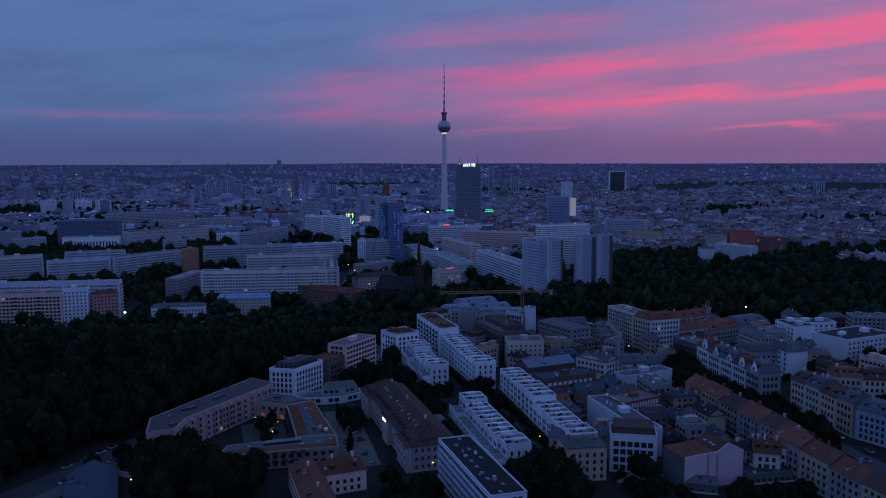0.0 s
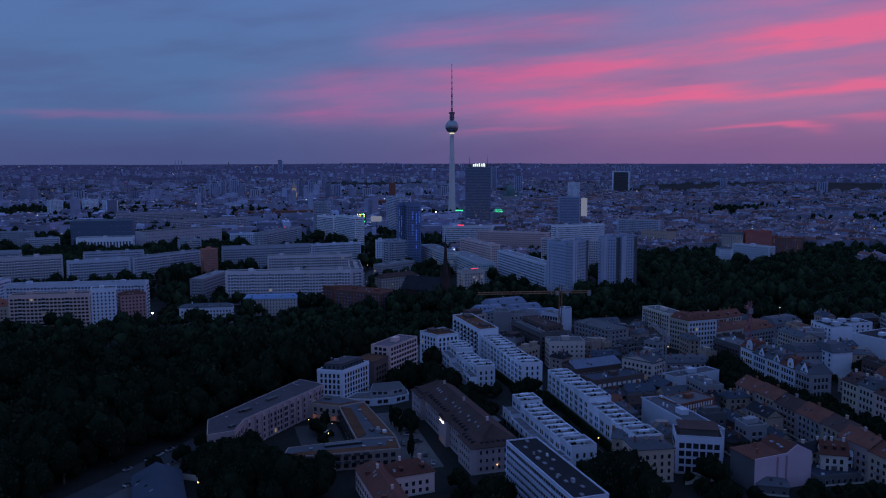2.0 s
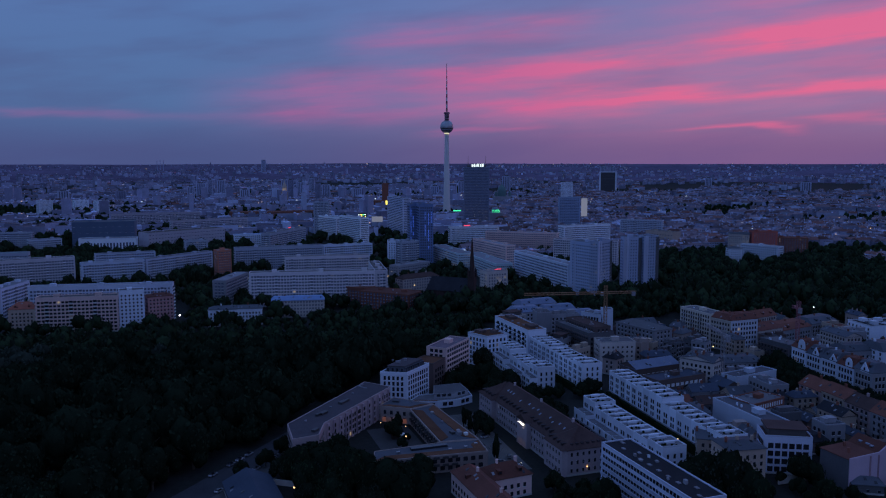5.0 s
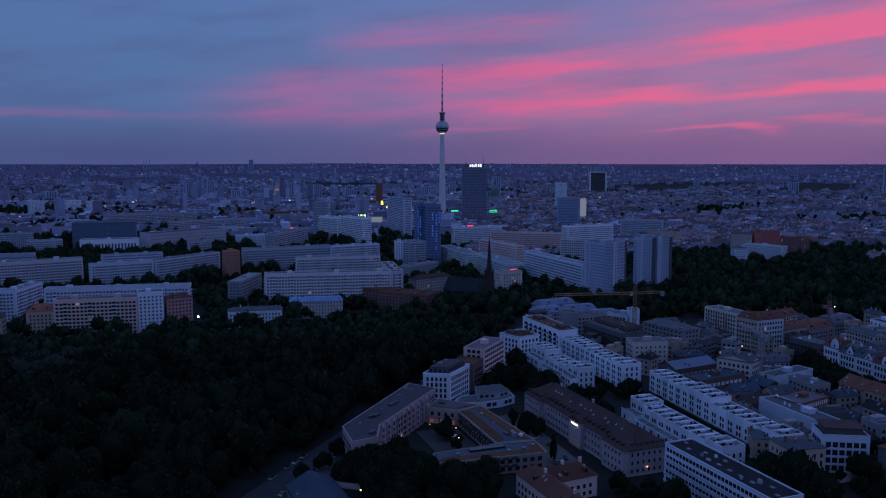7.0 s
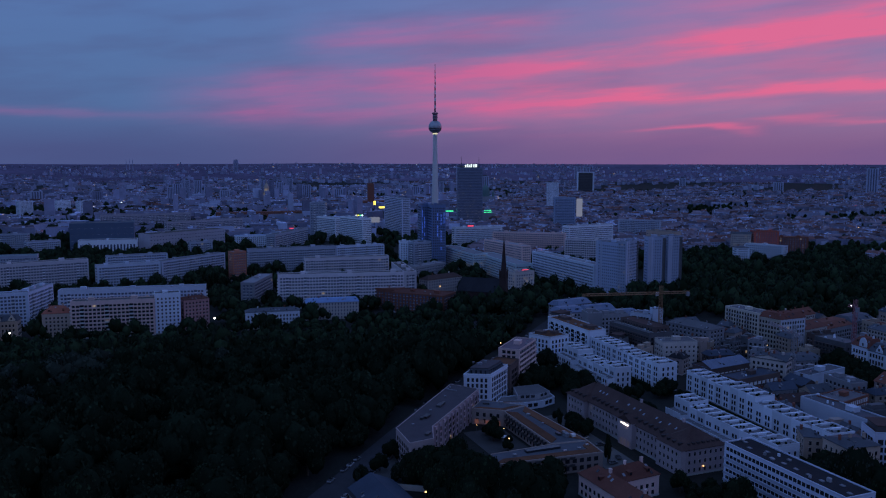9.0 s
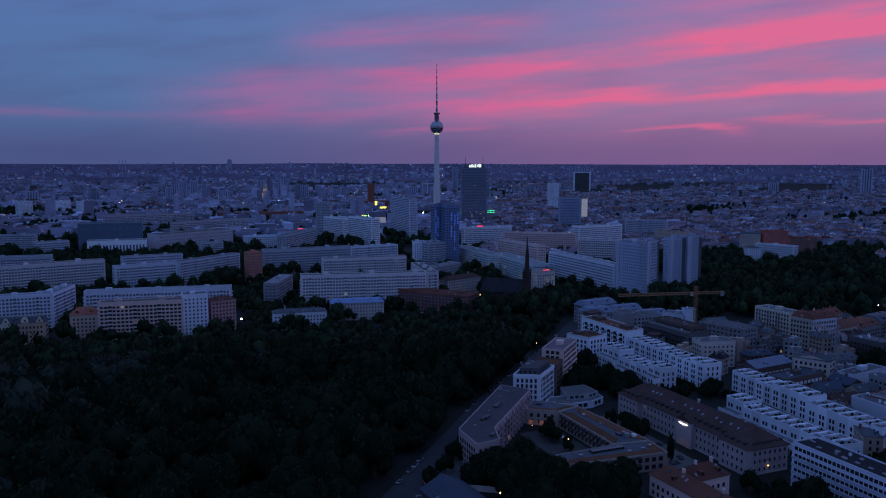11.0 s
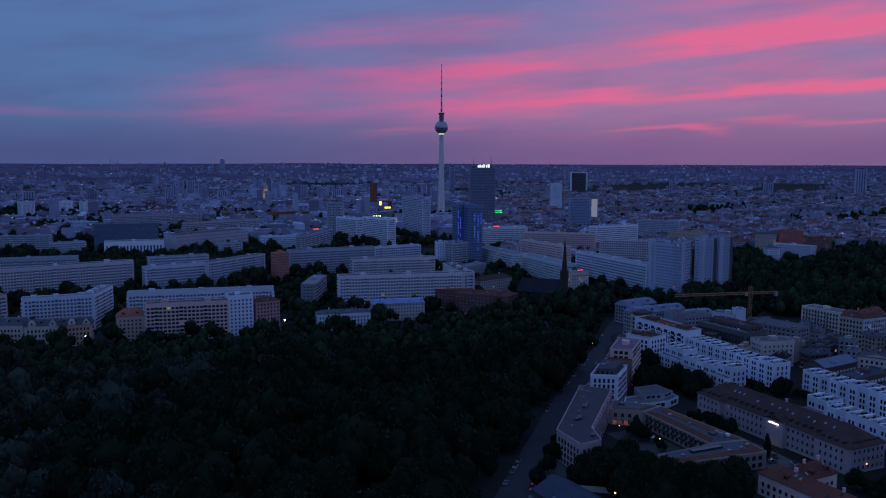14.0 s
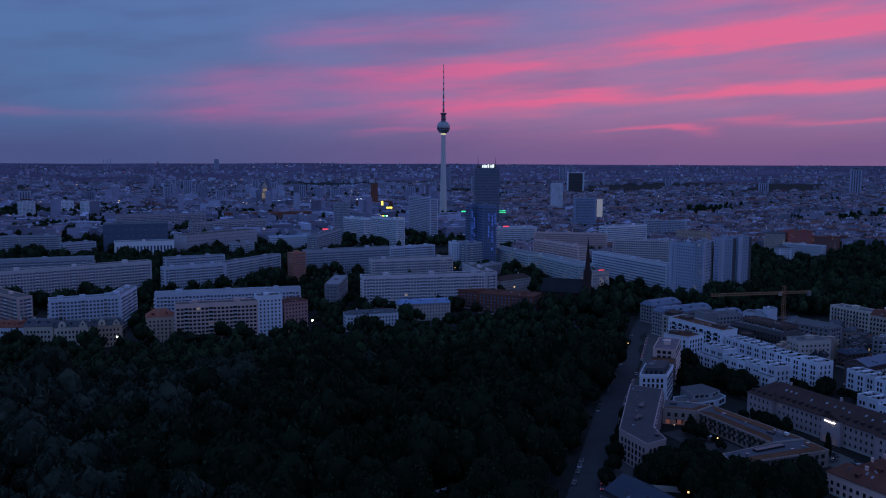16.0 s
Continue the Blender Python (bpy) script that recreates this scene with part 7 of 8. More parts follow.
def scatter(poly, gap, rng, size):
    xs, ys = [p[0] for p in poly], [p[1] for p in poly]
    out = []
    y = min(ys)
    while y < max(ys):
        x = min(xs)
        while x < max(xs):
            px, py = x + rng.uniform(-0.42, 0.42) * gap, y + rng.uniform(-0.42, 0.42) * gap
            s = size * rng.choice((0.55, 0.7, 0.8, 0.9, 1.0, 1.15, 1.3)) * (0.88 + 0.45 * noise.noise((px * 0.02, py * 0.02, 1.0)))
            if inside(px, py, poly) and not taken(px, py, 3):
                out.append((px, py, s))
            x += gap
        y += gap * 0.87
    return out


rng = random.Random(21)
park = [(x, y, q * (1 - 0.38 * smooth01((y - 540) / 110))) for x, y, q in scatter(PARK, 10.2, rng, 20.0)]
near_park = [p for p in park if p[1] < 470 and p[0] > -260]
rest = [p for p in park if not (p[1] < 470 and p[0] > -260)]
near_park.sort(key=lambda p: p[1] - 0.35 * p[0])
for x, y, s in near_park[:110]:
    tree(x, y, s, rng.randrange(6), "broad leafy park tree with a dark uneven crown")


def pale(x, y, size):
    return x + 0.35 * (y - 450) * -1 + 90 * noise.noise((x * 0.018, y * 0.018, 6.0)) + 70 * math.sin(x * 12.9 + y * 78.2) < -275


middle = near_park[110:] + [p for p in rest if p[1] < 560]
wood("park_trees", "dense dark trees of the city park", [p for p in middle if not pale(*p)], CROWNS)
wood("park_trees", "dense paler grey-green trees of the city park", [p for p in middle if pale(*p)], CROWNS, "leaf_pale", "leaf_grey")
wood("park_trees", "dense dark trees of the far side of the park", [p for p in rest if p[1] >= 560], SMALL, "leaf_hazed", "leaf_green")
wood("cemetery_trees", "dense dark trees of a wooded cemetery", scatter(CEMETERY, 11.0, rng, 19), SMALL, "leaf_hazed", "leaf_green")

# single trees in courts and along streets
for poly, gap, size in (([(-62, 300), (-14, 304), (-36, 324), (-52, 346), (-88, 338), (-90, 300)], 7.6, 15), ([(8, 446), (49, 437), (50, 508), (22, 484), (10, 456)], 8.0, 14), ([(42, 428), (61, 428), (63, 330), (53, 330)], 8.5, 9),
                        ([(78, 322), (96, 300), (92, 270), (74, 285)], 8.0, 14), ([(20, 312), (46, 300), (46, 250), (18, 262)], 9.0, 13),
                        ([(118, 395), (128, 396), (132, 330), (120, 330)], 7.5, 10), ([(218, 460), (225, 460), (240, 330), (232, 330)], 8.0, 12),
                        ([(92, 430), (99, 430), (100, 380), (94, 380)], 7.0, 8), ([(122, 300), (138, 296), (138, 270), (118, 270)], 8, 11),
                        ([(13, 404), (19, 404), (22, 372), (15, 372)], 6.5, 9), ([(-26, 392), (-14, 392), (-14, 352), (-30, 352)], 11, 8),
                        ([(100, 296), (142, 290), (142, 312), (118, 314)], 7.5, 10), ([(146, 268), (200, 268), (200, 288), (150, 292)], 8, 10), ([(128, 318), (142, 312), (146, 300), (132, 300)], 6.5, 12),
                        ([(250, 310), (262, 300), (262, 240), (245, 240)], 9, 11)):
    for x, y, s in scatter(poly, gap, rng, size):
        tree(x, y, s, rng.randrange(6), "leafy tree in a court between houses")

for x, y, q in ((62, 452, 13), (67, 466, 14), (56, 458, 12), (50, 450, 13), (42, 445, 12), (38, 437, 11), (36, 430, 9), (58, 440, 11)):
    if not taken(x, y, 2):
        tree(x, y, q, int(x) % 6, "broad leafy tree in the garden of the townhouses")
for x, y, q in ((21, 461, 11), (20, 454, 11), (31, 463, 13), (27, 453, 12), (30, 474, 12), (68, 458, 12)):
    if not taken(x, y, 1.5):
        tree(x, y, q, int(x + y) % 6, "broad leafy tree in the garden of the townhouses")
for x, y, q in ((-70, 341, 15), (-64, 346, 15), (-60, 338, 15.5), (-54, 344, 13), (-50, 336, 15), (-44, 338, 12.5), (-42, 329, 13.5), (-34, 324, 13), (-26, 322, 12), (-56, 328, 14)):
    tree(x, y, q, int(x) % 6, "dense leafy tree before the hotel wing")
for x, y, q in ((10.5, 388, 10), (12.0, 381, 9), (13.5, 373, 8.5), (14.6, 342, 11)):
    tree(x, y, q, 0, "slim dark columnar tree beside the paved yard", 0.2)
wood("yard_trees", "leafy trees in the tenement yards", scatter([(125, 300), (215, 300), (215, 440), (130, 440)], 9.5, rng, 12) + scatter([(255, 260), (400, 260), (420, 560), (260, 500)], 13, rng, 12), CROWNS)
for k in range(9):
    u = k / 8
    tree(-91 + 66 * u + rng.uniform(-1, 1), 343 + 96 * u + rng.uniform(-1, 1), rng.uniform(6, 9), rng.randrange(6), "slender street tree beside the park street")


def hedge(x0, y0, x1, y1, wide, high):
    """A clipped garden hedge with an uneven top."""
    L = math.hypot(x1 - x0, y1 - y0)
    n = max(2, int(L / 1.5))
    bm = bmesh.new()
    rows = []
    for k in range(n + 1):
        u = L * k / n
        e = [noise.noise((x0 + u * 0.6, y0, q * 3.0)) * 0.35 for q in range(4)]
        rows.append([bm.verts.new(p) for p in ((u, -wide / 2 + e[0], 0), (u, -wide / 2 + e[1], high + e[2]), (u, wide / 2 + e[2], high + e[3]), (u, wide / 2 + e[3], 0))])
    for p, q in zip(rows, rows[1:]):
        for k in range(3):
            bm.faces.new((p[k], p[k + 1], q[k + 1], q[k]))
    bm.faces.new(rows[0][::-1]), bm.faces.new(rows[-1])
    ob = part("hedge", bm, "hedge")
    ob.matrix_basis = pose(x0, y0, ground_z(x0, y0) - 0.05, 0, 0, math.degrees(math.atan2(y1 - y0, x1 - x0)))
    tagged(ob, "dark clipped garden hedge before white townhouses", "hedge", "garden hedges")


for k in range(8):
    y = 420 - 13 * k
    hedge(97.6 + 0.05 * (420 - y), y, 98.2 + 0.05 * (420 - y), y - 11.5, 2.0, 3.6)
    hedge(91.0 + 0.06 * (420 - y), y - 16, 91.6 + 0.06 * (420 - y), y - 27, 1.8, 2.2)
for k in range(9):
    y = 552 - 13 * k
    hedge(74.0 + 0.088 * (552 - y), y, 75.0 + 0.088 * (552 - y), y - 11.5, 2.0, 4.0)
for x, y, q in ((90, 428, 11), (95, 430, 9), (84, 424, 10), (58, 428, 10), (66, 427, 8), (72, 425, 9), (93, 372, 6), (95, 350, 6), (90, 392, 7)):
    tree(x, y, q, rng.randrange(6), "leafy garden tree between white townhouses")

for k in range(20):
    tree(213.5 + 1.0 * (k % 2) + rng.uniform(-1, 1), 452 - 7.6 * k + rng.uniform(-1.5, 1.5), rng.uniform(11, 14.5), rng.randrange(6), "tall street tree between tenement rows")

# trees between the slabs of the middle distance
spots = []
r2 = random.Random(8)
for c, u, hl, hd in list(FOOT):
    if 690 < c.y < 1500 and -700 < c.x < 480:
        front = Vector((u.y, -u.x)) * (1 if u.x > 0 else -1)
        for k in range(int(hl * 2 / 7)):
            if noise.noise((c.x * 0.1 + k * 0.35, c.y * 0.07, 4.0)) > -0.12:
                q = c + u * (k * 7 - hl + r2.uniform(-2, 2)) + front * (hd + r2.uniform(5, 15))
                if not taken(q.x, q.y, 2) and not (20 < q.x < 150 and 780 < q.y < 1080):
                    spots.append((q.x, q.y, r2.uniform(9, 19)))
for _ in range(4600):
    x, y = r2.uniform(-700, 480), r2.uniform(700, 1500)
    if noise.noise((x * 0.011, y * 0.011, 7.0)) + r2.uniform(-0.3, 0.3) > -0.10 and not taken(x, y, 5) and abs(x - 48 - (y - 760) * 0.1) > 15 and not inside(x, y, CEMETERY):
        spots.append((x, y, r2.uniform(9, 17)))
for poly, gap, size in (([(-430, 890), (-300, 940), (-296, 900), (-420, 850)], 13, 17), ([(-292, 1000), (-160, 1010), (-150, 960), (-230, 935), (-290, 950)], 12, 15), ([(-160, 900), (-60, 905), (-75, 810), (-165, 800)], 13, 17), ([(-150, 790), (-108, 790), (-112, 712), (-158, 716)], 11, 17),
                        ([(-290, 860), (-180, 880), (-175, 790), (-285, 800)], 13, 16), ([(-440, 1240), (-300, 1240), (-290, 1150), (-430, 1120)], 15, 18), ([(-270, 1240), (-140, 1290), (-120, 1200), (-260, 1160)], 15, 17), ([(-390, 1420), (-150, 1460), (-150, 1370), (-390, 1350)], 17, 18), ([(-600, 1200), (-450, 1290), (-440, 1180), (-590, 1090)], 16, 18), ([(-100, 1180), (40, 1190), (40, 1120), (-100, 1110)], 14, 15)):
    spots = [p for p in scatter(poly, gap, r2, size) if r2.random() < 0.75] + spots
GROVES = [[(-686, 2367), (-486, 2318), (-414, 1632), (-554, 1668)], [(-573, 1508), (-396, 1461), (-377, 1279), (-528, 1305)], [(-326, 1096), (-291, 1086), (-291, 963), (-314, 969)], [(-198, 958), (-104, 932), (-111, 886), (-156, 899)]]
grove = [p for poly in GROVES for p in scatter(poly, 17.0, r2, 17)]
take((54, 744), (102, 732), 19, 3.0)
CHURCHYARD = [[(80, 1005), (147, 989), (126, 886), (59, 901)], [(198, 978), (262, 1009), (205, 834), (158, 824)], [(66, 800), (166, 790), (150, 700), (56, 705)], [(196, 836), (219, 852), (184, 764), (167, 750)]]
grove = [p for poly in CHURCHYARD for p in scatter(poly, 11.5, r2, 14) if abs(p[0] - 50 + (p[1] - 760) * 0.08) > 13] + grove
slim = [(-172 + 4.2 * k + r2.uniform(-1, 1), 905 + 3 * (k % 3), r2.uniform(13, 20)) for k in range(14)] + [(-366 + 5 * k, 880 + 2 * k, r2.uniform(13, 18)) for k in range(6)]
for x, y, q in slim:
    tree(x, y, q, int(q * 10) % 6, "slim dark poplar between apartment slabs", 0.2)
screen = [(44 + 5.2 * k + r2.uniform(-1.5, 1.5), 706 + 9 * (k % 3) + r2.uniform(-2, 2), r2.uniform(18, 24)) for k in range(16)]
wood("churchyard_trees", "dense dark trees before the brick church", screen, SMALL, "leaf_hazed", "leaf_green")
edge = [(-192 + 7.5 * k + r2.uniform(-2, 2), 690 + 4 * (k % 2) + r2.uniform(-3, 3), r2.uniform(8, 15)) for k in range(31)]
wood("park_trees", "dark trees before the low houses at the park edge", [p for p in edge if not taken(p[0], p[1], 2)], SMALL, "leaf_hazed", "leaf_green")
distant = []
while len(distant) < 650:
    x, y = r2.uniform(-800, -60), r2.uniform(1080, 2500)
    if noise.noise((x * 0.006, y * 0.004, 3.0)) > 0.08 and not taken(x, y, 7):
        distant.append((x, y, r2.uniform(14, 22)))
wood("distant_trees", "dark tree groups between distant slabs", distant, SMALL, "leaf_hazed", "leaf_green")
wood("street_trees", "dark tree groups between apartment slabs", spots[:1700] + grove[:700], SMALL, "leaf_hazed", "leaf_green")


# ---- the far city ----
def far_city():
    r3 = random.Random(17)
    houses, light = Bag(), Bag()
    for n in range(24000):
        az = radians(r3.uniform(-34, 60))
        d = 1 / r3.uniform(1 / 23000, 1 / 2400) if n % 2 else 1 / r3.uniform(1 / 3000, 1 / 930)
        r = 2800 + 2100 * (1 / 2800 - 1 / d) / (1 / 2800 - 1 / 24000) if d > 2800 else d
        x, y = -120 + r * math.sin(az), 30 + r * math.cos(az)
        old = math.degrees(az) > 15 + 9 * noise.noise((x * 0.001, y * 0.001, 2.0)) or (d > 2000 and r3.random() < 0.45)
        s = (r / d) ** 0.8
        if old:
            L, dep, h = r3.uniform(10, 34) * s, r3.uniform(8, 13) * s, r3.uniform(11, 18) * s
        else:
            L, dep, h = r3.uniform(16, 80 if d < 1900 else 48) * s, r3.uniform(10, 14) * s, r3.choice((6, 9, 9, 12, 14, 16, 18, 18, 24)) * s
            if d > 1900 and r3.random() < 0.03:
                L, h = 20 * s, r3.uniform(38, 55) * s
        if y < 850 or taken(x, y, L * 0.5 + 3) or inside(x, y, CEMETERY) or (x < 480 and y < 930) or math.hypot(x - 322, y - 1967) < 60:
            continue
        if (d < 1420 and not old) or (d < 1900 and not old and r3.random() < 0.5):
            continue
        if noise.noise((x * 0.0022, y * 0.0045, 9.0)) > 0.13 + (0.15 if d < 2800 else 0):
            continue
        turn = 35 * round(2.2 * noise.noise((x * 0.0015, y * 0.0015, 5.0))) + (90 if r3.random() < 0.45 else 0) + 8
        m = pose(x, y, ground_z(x, y), 0, 0, turn)
        wall = 0 if r3.random() < (0.93 if az < -0.05 else 0.78 if old else 0.72) else 2
        houses.box(m, -L / 2, -dep / 2, -4, L / 2, dep / 2, h, wall)
        if old and r3.random() < 0.75:
            houses.ridge(m, -L / 2 - 0.4, -dep / 2 - 0.4, h, L / 2 + 0.4, dep / 2 + 0.4, h + r3.uniform(2.5, 5) * s, 4 if r3.random() < 0.22 else 1, 0 if r3.random() < 0.6 else dep * 0.4)
            houses.box(m, L * 0.2, -0.6, h + 1.5 * s, L * 0.2 + 1.2, 0.6, h + 5.6 * s, 2)
        else:
            houses.box(m, -L / 2 + 0.6, -dep / 2 + 0.6, h, L / 2 - 0.6, dep / 2 - 0.6, h + 0.4 * s, r3.choice((1, 1, 2)))
            houses.box(m, -2 * s, -2 * s, h, 2 * s, 2 * s, h + 2.6 * s, 2)
        if d < 1280:
            face = m if (turn % 360) < 90 or (turn % 360) > 270 else m @ pose(0, 0, 0, 0, 0, 180)
            for side, length, deep in ((face, L, dep), (face @ pose(0, 0, 0, 0, 0, -90), dep, L)):
                for i in range(int(length / 3.0)):
                    for j in range(int(h / 3.1)):
                        u, z = -length / 2 + 1.6 + 3.0 * i, 1.2 + 3.1 * j
                        houses.box(side, u - 0.65, -deep / 2 - 0.12, z, u + 0.65, -deep / 2 + 0.02, z + 1.6, 3)
        if r3.random() < (0.09 if -2 < math.degrees(az) < 18 and d < 3200 else 0.045):
            q = min(0.85 * max(1.0, d / 1500), 1.5)
            light.box(m, -q / 2, -dep / 2 + 0.2, h + 0.1, q / 2, -dep / 2 + 0.2 + q, h + 0.1 + q, r3.choice((0, 0, 0, 0, 1, 2)), True)
    tagged(new("city_houses", houses.mesh("city_houses", ["far_wall", "hazed_roof", "far_pale", "window_glass", "far_rust"])), "dense distant city of brown-roofed tenements and pale slabs", "houses", kind="stuff")
    tagged(new("city_lights", light.mesh("city_lights", ["far_warm", "far_white", "far_red"])), "small scattered lamps of the distant city", "lights", kind="stuff")


far_city()
r4 = random.Random(4)
belt = []
for _ in range(42000):
    az, d = radians(r4.uniform(-34, 60)), 1 / r4.uniform(1 / 3600, 1 / 1000)
    k = max((1 / 2800 - 1 / d) / (1 / 2800 - 1 / 24000), 0)
    r = 2800 + 2100 * k if d > 2800 else d
    x, y = -120 + r * math.sin(az), 30 + r * math.cos(az)
    if noise.noise((x * 0.0022, y * 0.0045, 9.0)) + (r4.random() < 0.11) * 0.5 > 0.06 and y > 1000 and not taken(x, y, 8):
        belt.append((x, y, r4.uniform(10, 17) * (r / d) ** 0.6))
wood("far_trees", "dark distant belts of trees in the city", belt[:5200], TINY, "leaf_hazed", "leaf_green")


def far_place(bearing, d):
    """Where a thing at that bearing and true distance stands on the rise to the horizon, and its scale there."""
    r = 2800 + 2100 * (1 / 2800 - 1 / d) / (1 / 2800 - 1 / 24000) if d > 2800 else d
    a = radians(bearing)
    x, y = -120 + r * math.sin(a), 30 + r * math.cos(a)
    return x, y, ground_z(x, y), r / d


def chimney_stack(bearing, d, high):
    x, y, z, s = far_place(bearing, d)
    bm = bmesh.new()
    lathe(bm, [(5 * s, -6), (3 * s, high * s)], 10)
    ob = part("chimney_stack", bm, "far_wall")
    ob.location = (x, y, z)
    tagged(ob, "tall thin power station chimney on the skyline", "chimney", "power station chimneys")


for q in (-7.55, -7.35, -7.15):
    chimney_stack(q, 10000, 130)


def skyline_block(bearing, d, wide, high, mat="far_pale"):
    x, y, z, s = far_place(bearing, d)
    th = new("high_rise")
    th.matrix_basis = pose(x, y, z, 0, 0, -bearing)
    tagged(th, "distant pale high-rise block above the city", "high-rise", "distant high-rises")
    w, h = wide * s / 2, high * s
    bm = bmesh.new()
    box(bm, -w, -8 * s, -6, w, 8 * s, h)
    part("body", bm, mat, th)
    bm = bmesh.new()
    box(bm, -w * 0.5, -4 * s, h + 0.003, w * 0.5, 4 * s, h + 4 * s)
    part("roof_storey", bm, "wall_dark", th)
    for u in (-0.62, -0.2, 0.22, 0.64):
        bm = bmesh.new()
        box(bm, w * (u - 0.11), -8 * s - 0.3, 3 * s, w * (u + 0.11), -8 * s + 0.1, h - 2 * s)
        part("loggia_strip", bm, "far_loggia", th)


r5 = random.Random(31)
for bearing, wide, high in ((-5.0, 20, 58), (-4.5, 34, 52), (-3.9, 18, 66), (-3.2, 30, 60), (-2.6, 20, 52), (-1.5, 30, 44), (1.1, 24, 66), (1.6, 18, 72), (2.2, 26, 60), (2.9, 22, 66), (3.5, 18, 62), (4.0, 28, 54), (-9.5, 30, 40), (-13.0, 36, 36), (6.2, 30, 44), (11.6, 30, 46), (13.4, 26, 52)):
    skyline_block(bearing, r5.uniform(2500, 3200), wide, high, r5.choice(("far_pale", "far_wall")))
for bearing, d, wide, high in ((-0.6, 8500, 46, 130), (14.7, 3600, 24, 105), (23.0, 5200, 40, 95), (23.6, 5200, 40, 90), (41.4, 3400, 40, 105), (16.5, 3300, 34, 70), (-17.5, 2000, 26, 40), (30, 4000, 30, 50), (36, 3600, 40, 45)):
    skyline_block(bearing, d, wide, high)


# ---- lamps, cars and small things ----
def street_lamp(x, y, high, mat, size=0.5):
    th = new("street_lamp")
    th.location = (x, y, ground_z(x, y))
    tagged(th, "lit street lamp on a thin metal post", "lamp", "street lamps")
    bm = bmesh.new()
    lathe(bm, [(0.12, -0.5), (0.07, high)], 8)
    part("post", bm, "dark_metal", th)
    bm = bmesh.new()
    bmesh.ops.create_icosphere(bm, subdivisions=2, radius=size, matrix=Matrix.Translation((0, 0, high + size * 0.8)))
    part("lamp_globe", bm, mat, th)


for x, y, h, mat, size in ((-160, 722, 7, "lamp_white", 0.8), (-307, 689, 9, "lamp_white", 0.7), (20, 446, 4, "lamp_white", 0.14),
                           (-71, 318, 5, "lamp_warm", 0.4), (33, 549, 10, "lamp_warm", 0.35), (232, 400, 4, "lamp_cold", 0.3), (222, 420, 4, "lamp_white", 0.28), (238, 372, 4, "lamp_cold", 0.25),
                           (160, 345, 5, "lamp_warm", 0.3), (47, 790, 9, "lamp_warm", 0.7), (42, 850, 9, "lamp_warm", 0.7), (40, 900, 9, "lamp_warm", 0.7),
                           (230, 508, 7, "lamp_warm", 0.45), (205, 500, 7, "lamp_warm", 0.4), (102, 330, 3, "lamp_warm", 0.3), (100, 345, 3, "lamp_warm", 0.3), (-22, 390, 3, "lamp_warm", 0.2), (-18, 386, 3, "lamp_warm", 0.2), (-29, 394, 3, "lamp_warm", 0.2), (-24, 380, 3, "lamp_warm", 0.3), (-20, 372, 3, "lamp_warm", 0.3),
                           (268, 1880, 14, "lamp_white", 1.5), (322, 560, 22, "lamp_white", 0.35)):
    street_lamp(x, y, h, mat, size)
for k in range(11):
    y = 742 + 26 * k
    street_lamp(57 - 0.09 * (y - 690) + (11 if k % 2 else -11), y, 11, "lamp_warm" if k % 4 else "lamp_white", 0.55 if k % 4 else 0.3)


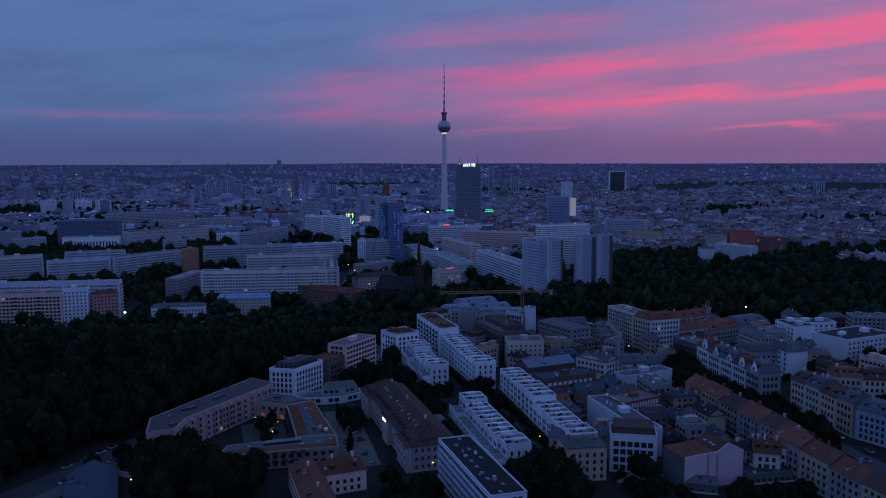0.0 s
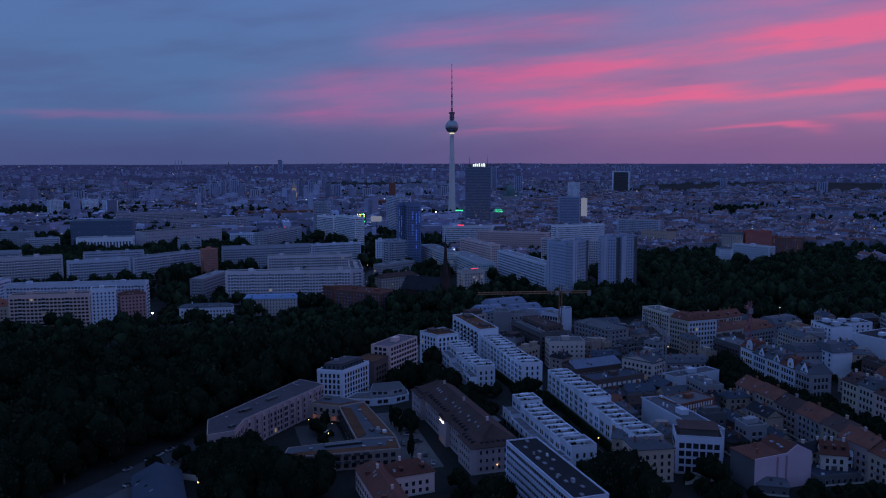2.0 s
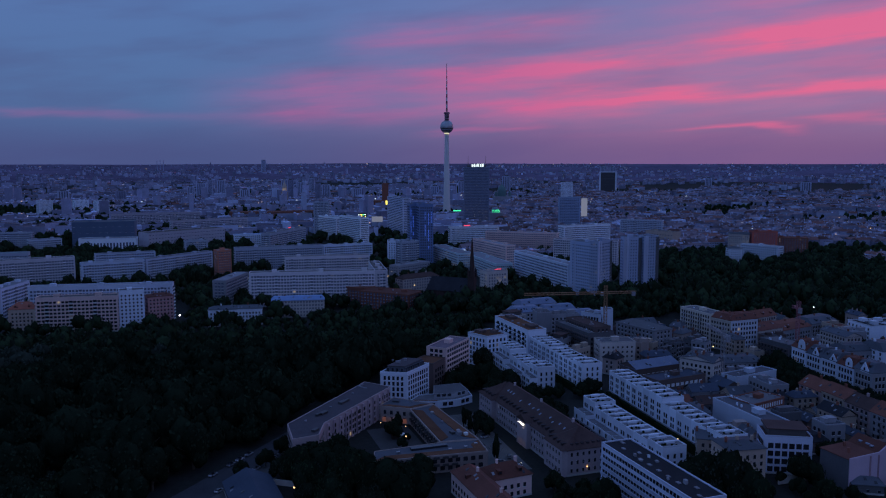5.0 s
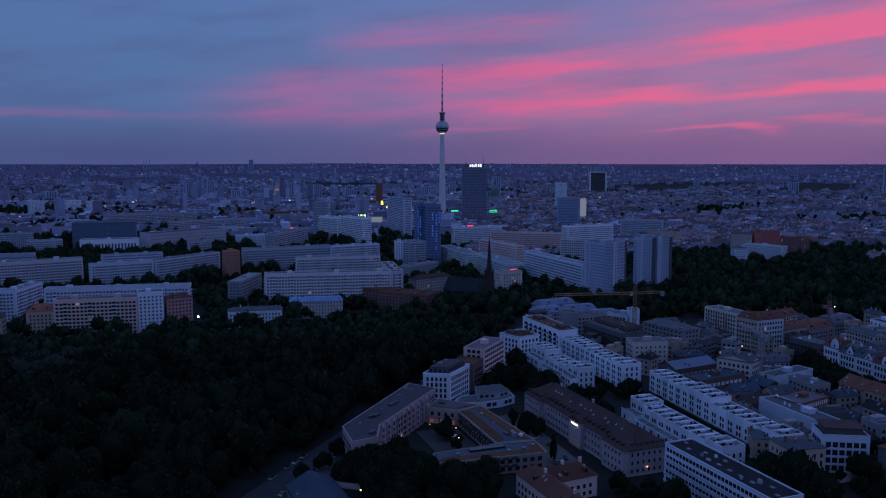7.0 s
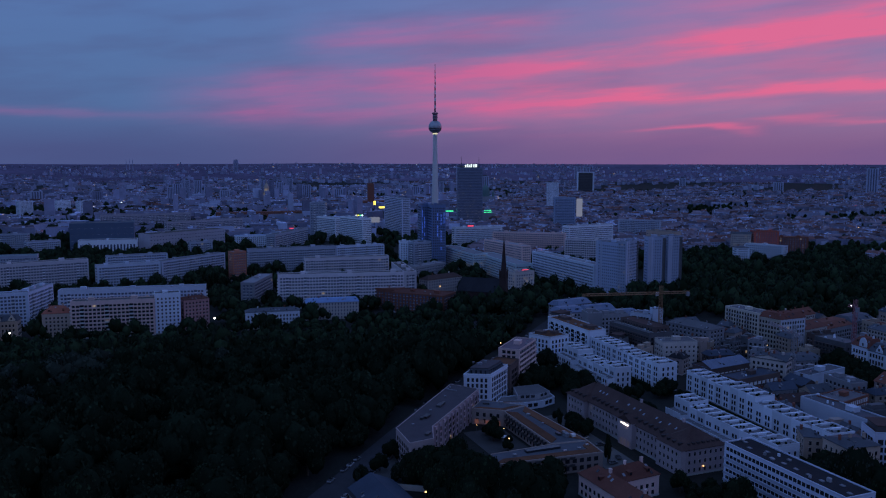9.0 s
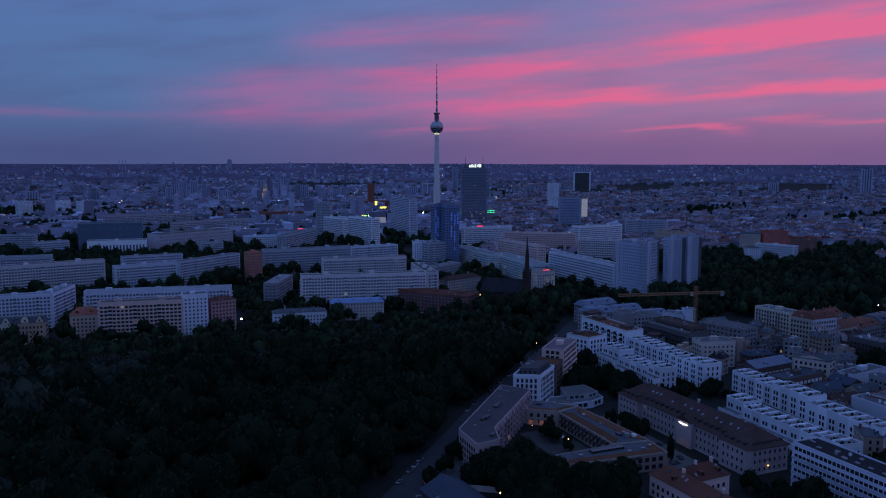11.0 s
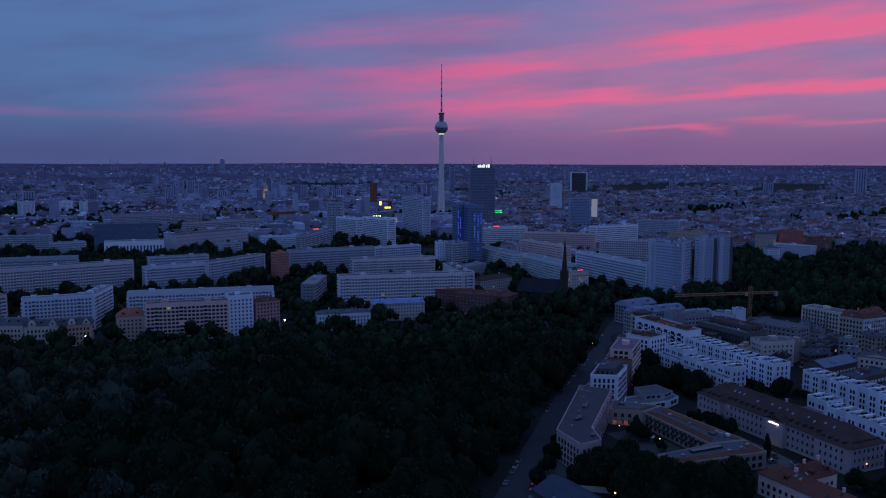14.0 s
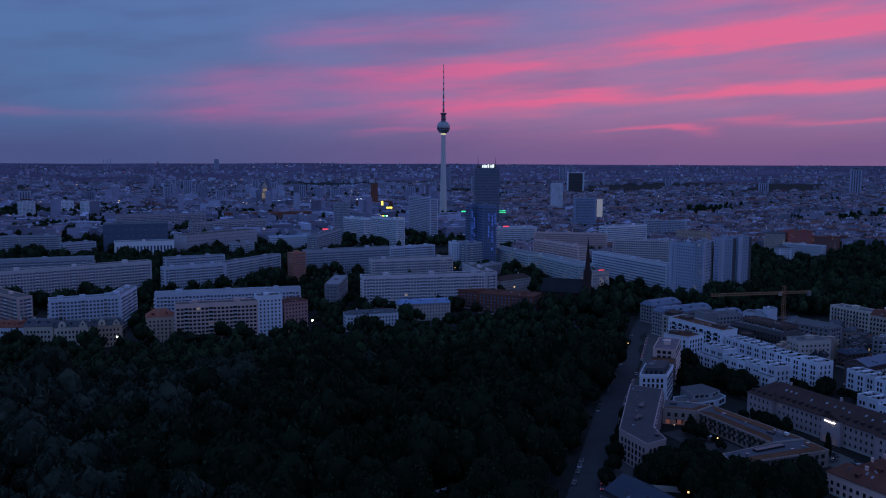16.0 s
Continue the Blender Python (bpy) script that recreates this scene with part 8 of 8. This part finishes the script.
def car_meshes():
    bm = bmesh.new()
    prof = ((-2.1, 0.3), (2.1, 0.3), (2.15, 0.75), (1.2, 0.92), (-1.95, 0.95), (-2.15, 0.8))
    lo = [bm.verts.new((x, -0.88, z)) for x, z in prof]
    hi = [bm.verts.new((x, 0.88, z)) for x, z in prof]
    bm.faces.new(lo), bm.faces.new(hi[::-1])
    for k in range(6):
        bm.faces.new((lo[k], hi[k], hi[(k + 1) % 6], lo[(k + 1) % 6]))
    bmesh.ops.recalc_face_normals(bm, faces=bm.faces)
    body = mesh_of("body", bm, "car_paint")
    bm = bmesh.new()
    prism(bm, [(-1.8, -0.8), (1.15, -0.8), (1.15, 0.8), (-1.8, 0.8)], 0.93, 1.45, 0, [(-1.3, -0.65), (0.4, -0.65), (0.4, 0.65), (-1.3, 0.65)])
    cabin = mesh_of("cabin", bm, "window_glass")
    bm = bmesh.new()
    bmesh.ops.create_cone(bm, cap_ends=True, segments=14, radius1=0.32, radius2=0.32, depth=0.2, matrix=pose(0, 0, 0, 90, 0, 0))
    wheel = mesh_of("wheel", bm, "dark_metal")
    bm = bmesh.new()
    box(bm, -0.05, -0.18, -0.07, 0.05, 0.18, 0.07)
    tail = mesh_of("tail_light", bm, "sign_red")
    return body, cabin, wheel, tail


CAR = car_meshes()


def car(x, y, turn, lights=False):
    th = new("car")
    th.matrix_basis = pose(x, y, ground_z(x, y) + 0.15, 0, 0, turn)
    tagged(th, "parked passenger car beside the kerb", "car", "parked cars")
    part("body", CAR[0], None, th), part("cabin", CAR[1], None, th)
    for u in (-1.35, 1.35):
        for v in (-0.82, 0.82):
            part("wheel", CAR[2], None, th, m=pose(u, v, 0.32))
    if lights:
        for v in (-0.6, 0.6):
            part("tail_light", CAR[3], None, th, m=pose(-2.18, v, 0.8))


for (x0, y0), (x1, y1) in zip(STREET[1:4], STREET[2:5]):
    d = math.hypot(x1 - x0, y1 - y0)
    ux, uy = (x1 - x0) / d, (y1 - y0) / d
    for k in range(int(d / 6.2)):
        for side in (-1, 1):
            if rng.random() < (0.75 if side > 0 else 0.3):
                u = k * 6.2 + rng.uniform(0, 0.8)
                car(x0 + ux * u + uy * 6.2 * side, y0 + uy * u - ux * 6.2 * side, math.degrees(math.atan2(uy, ux)))
car(-92, 346, 57, True), car(-95, 341, 57, True)
for x, y, a in ((17, 372, 20), (15, 380, 20), (20, 362, 10), (13, 360, 95), (21, 345, 80), (16, 340, 15), (14, 388, 20), (23, 335, 80)):
    car(x, y, a)
for k in range(18):
    car(224.0 + (k % 2) * 9 + k * 0.4, 452 - k * 9.5, 94)


def parasol(x, y):
    th = new("parasol")
    th.location = (x, y, ground_z(x, y))
    tagged(th, "open white parasol in the hotel court", "parasol", "hotel court parasols")
    bm = bmesh.new()
    lathe(bm, [(0.05, 0), (0.04, 2.6)], 6)
    part("pole", bm, "steel", th)
    bm = bmesh.new()
    lathe(bm, [(1.9, 2.3), (1.9, 2.36), (0.08, 3.0)], 8)
    part("canopy", bm, "white_fabric", th)


for x, y in ((-24, 384), (-21, 378)):
    parasol(x, y)
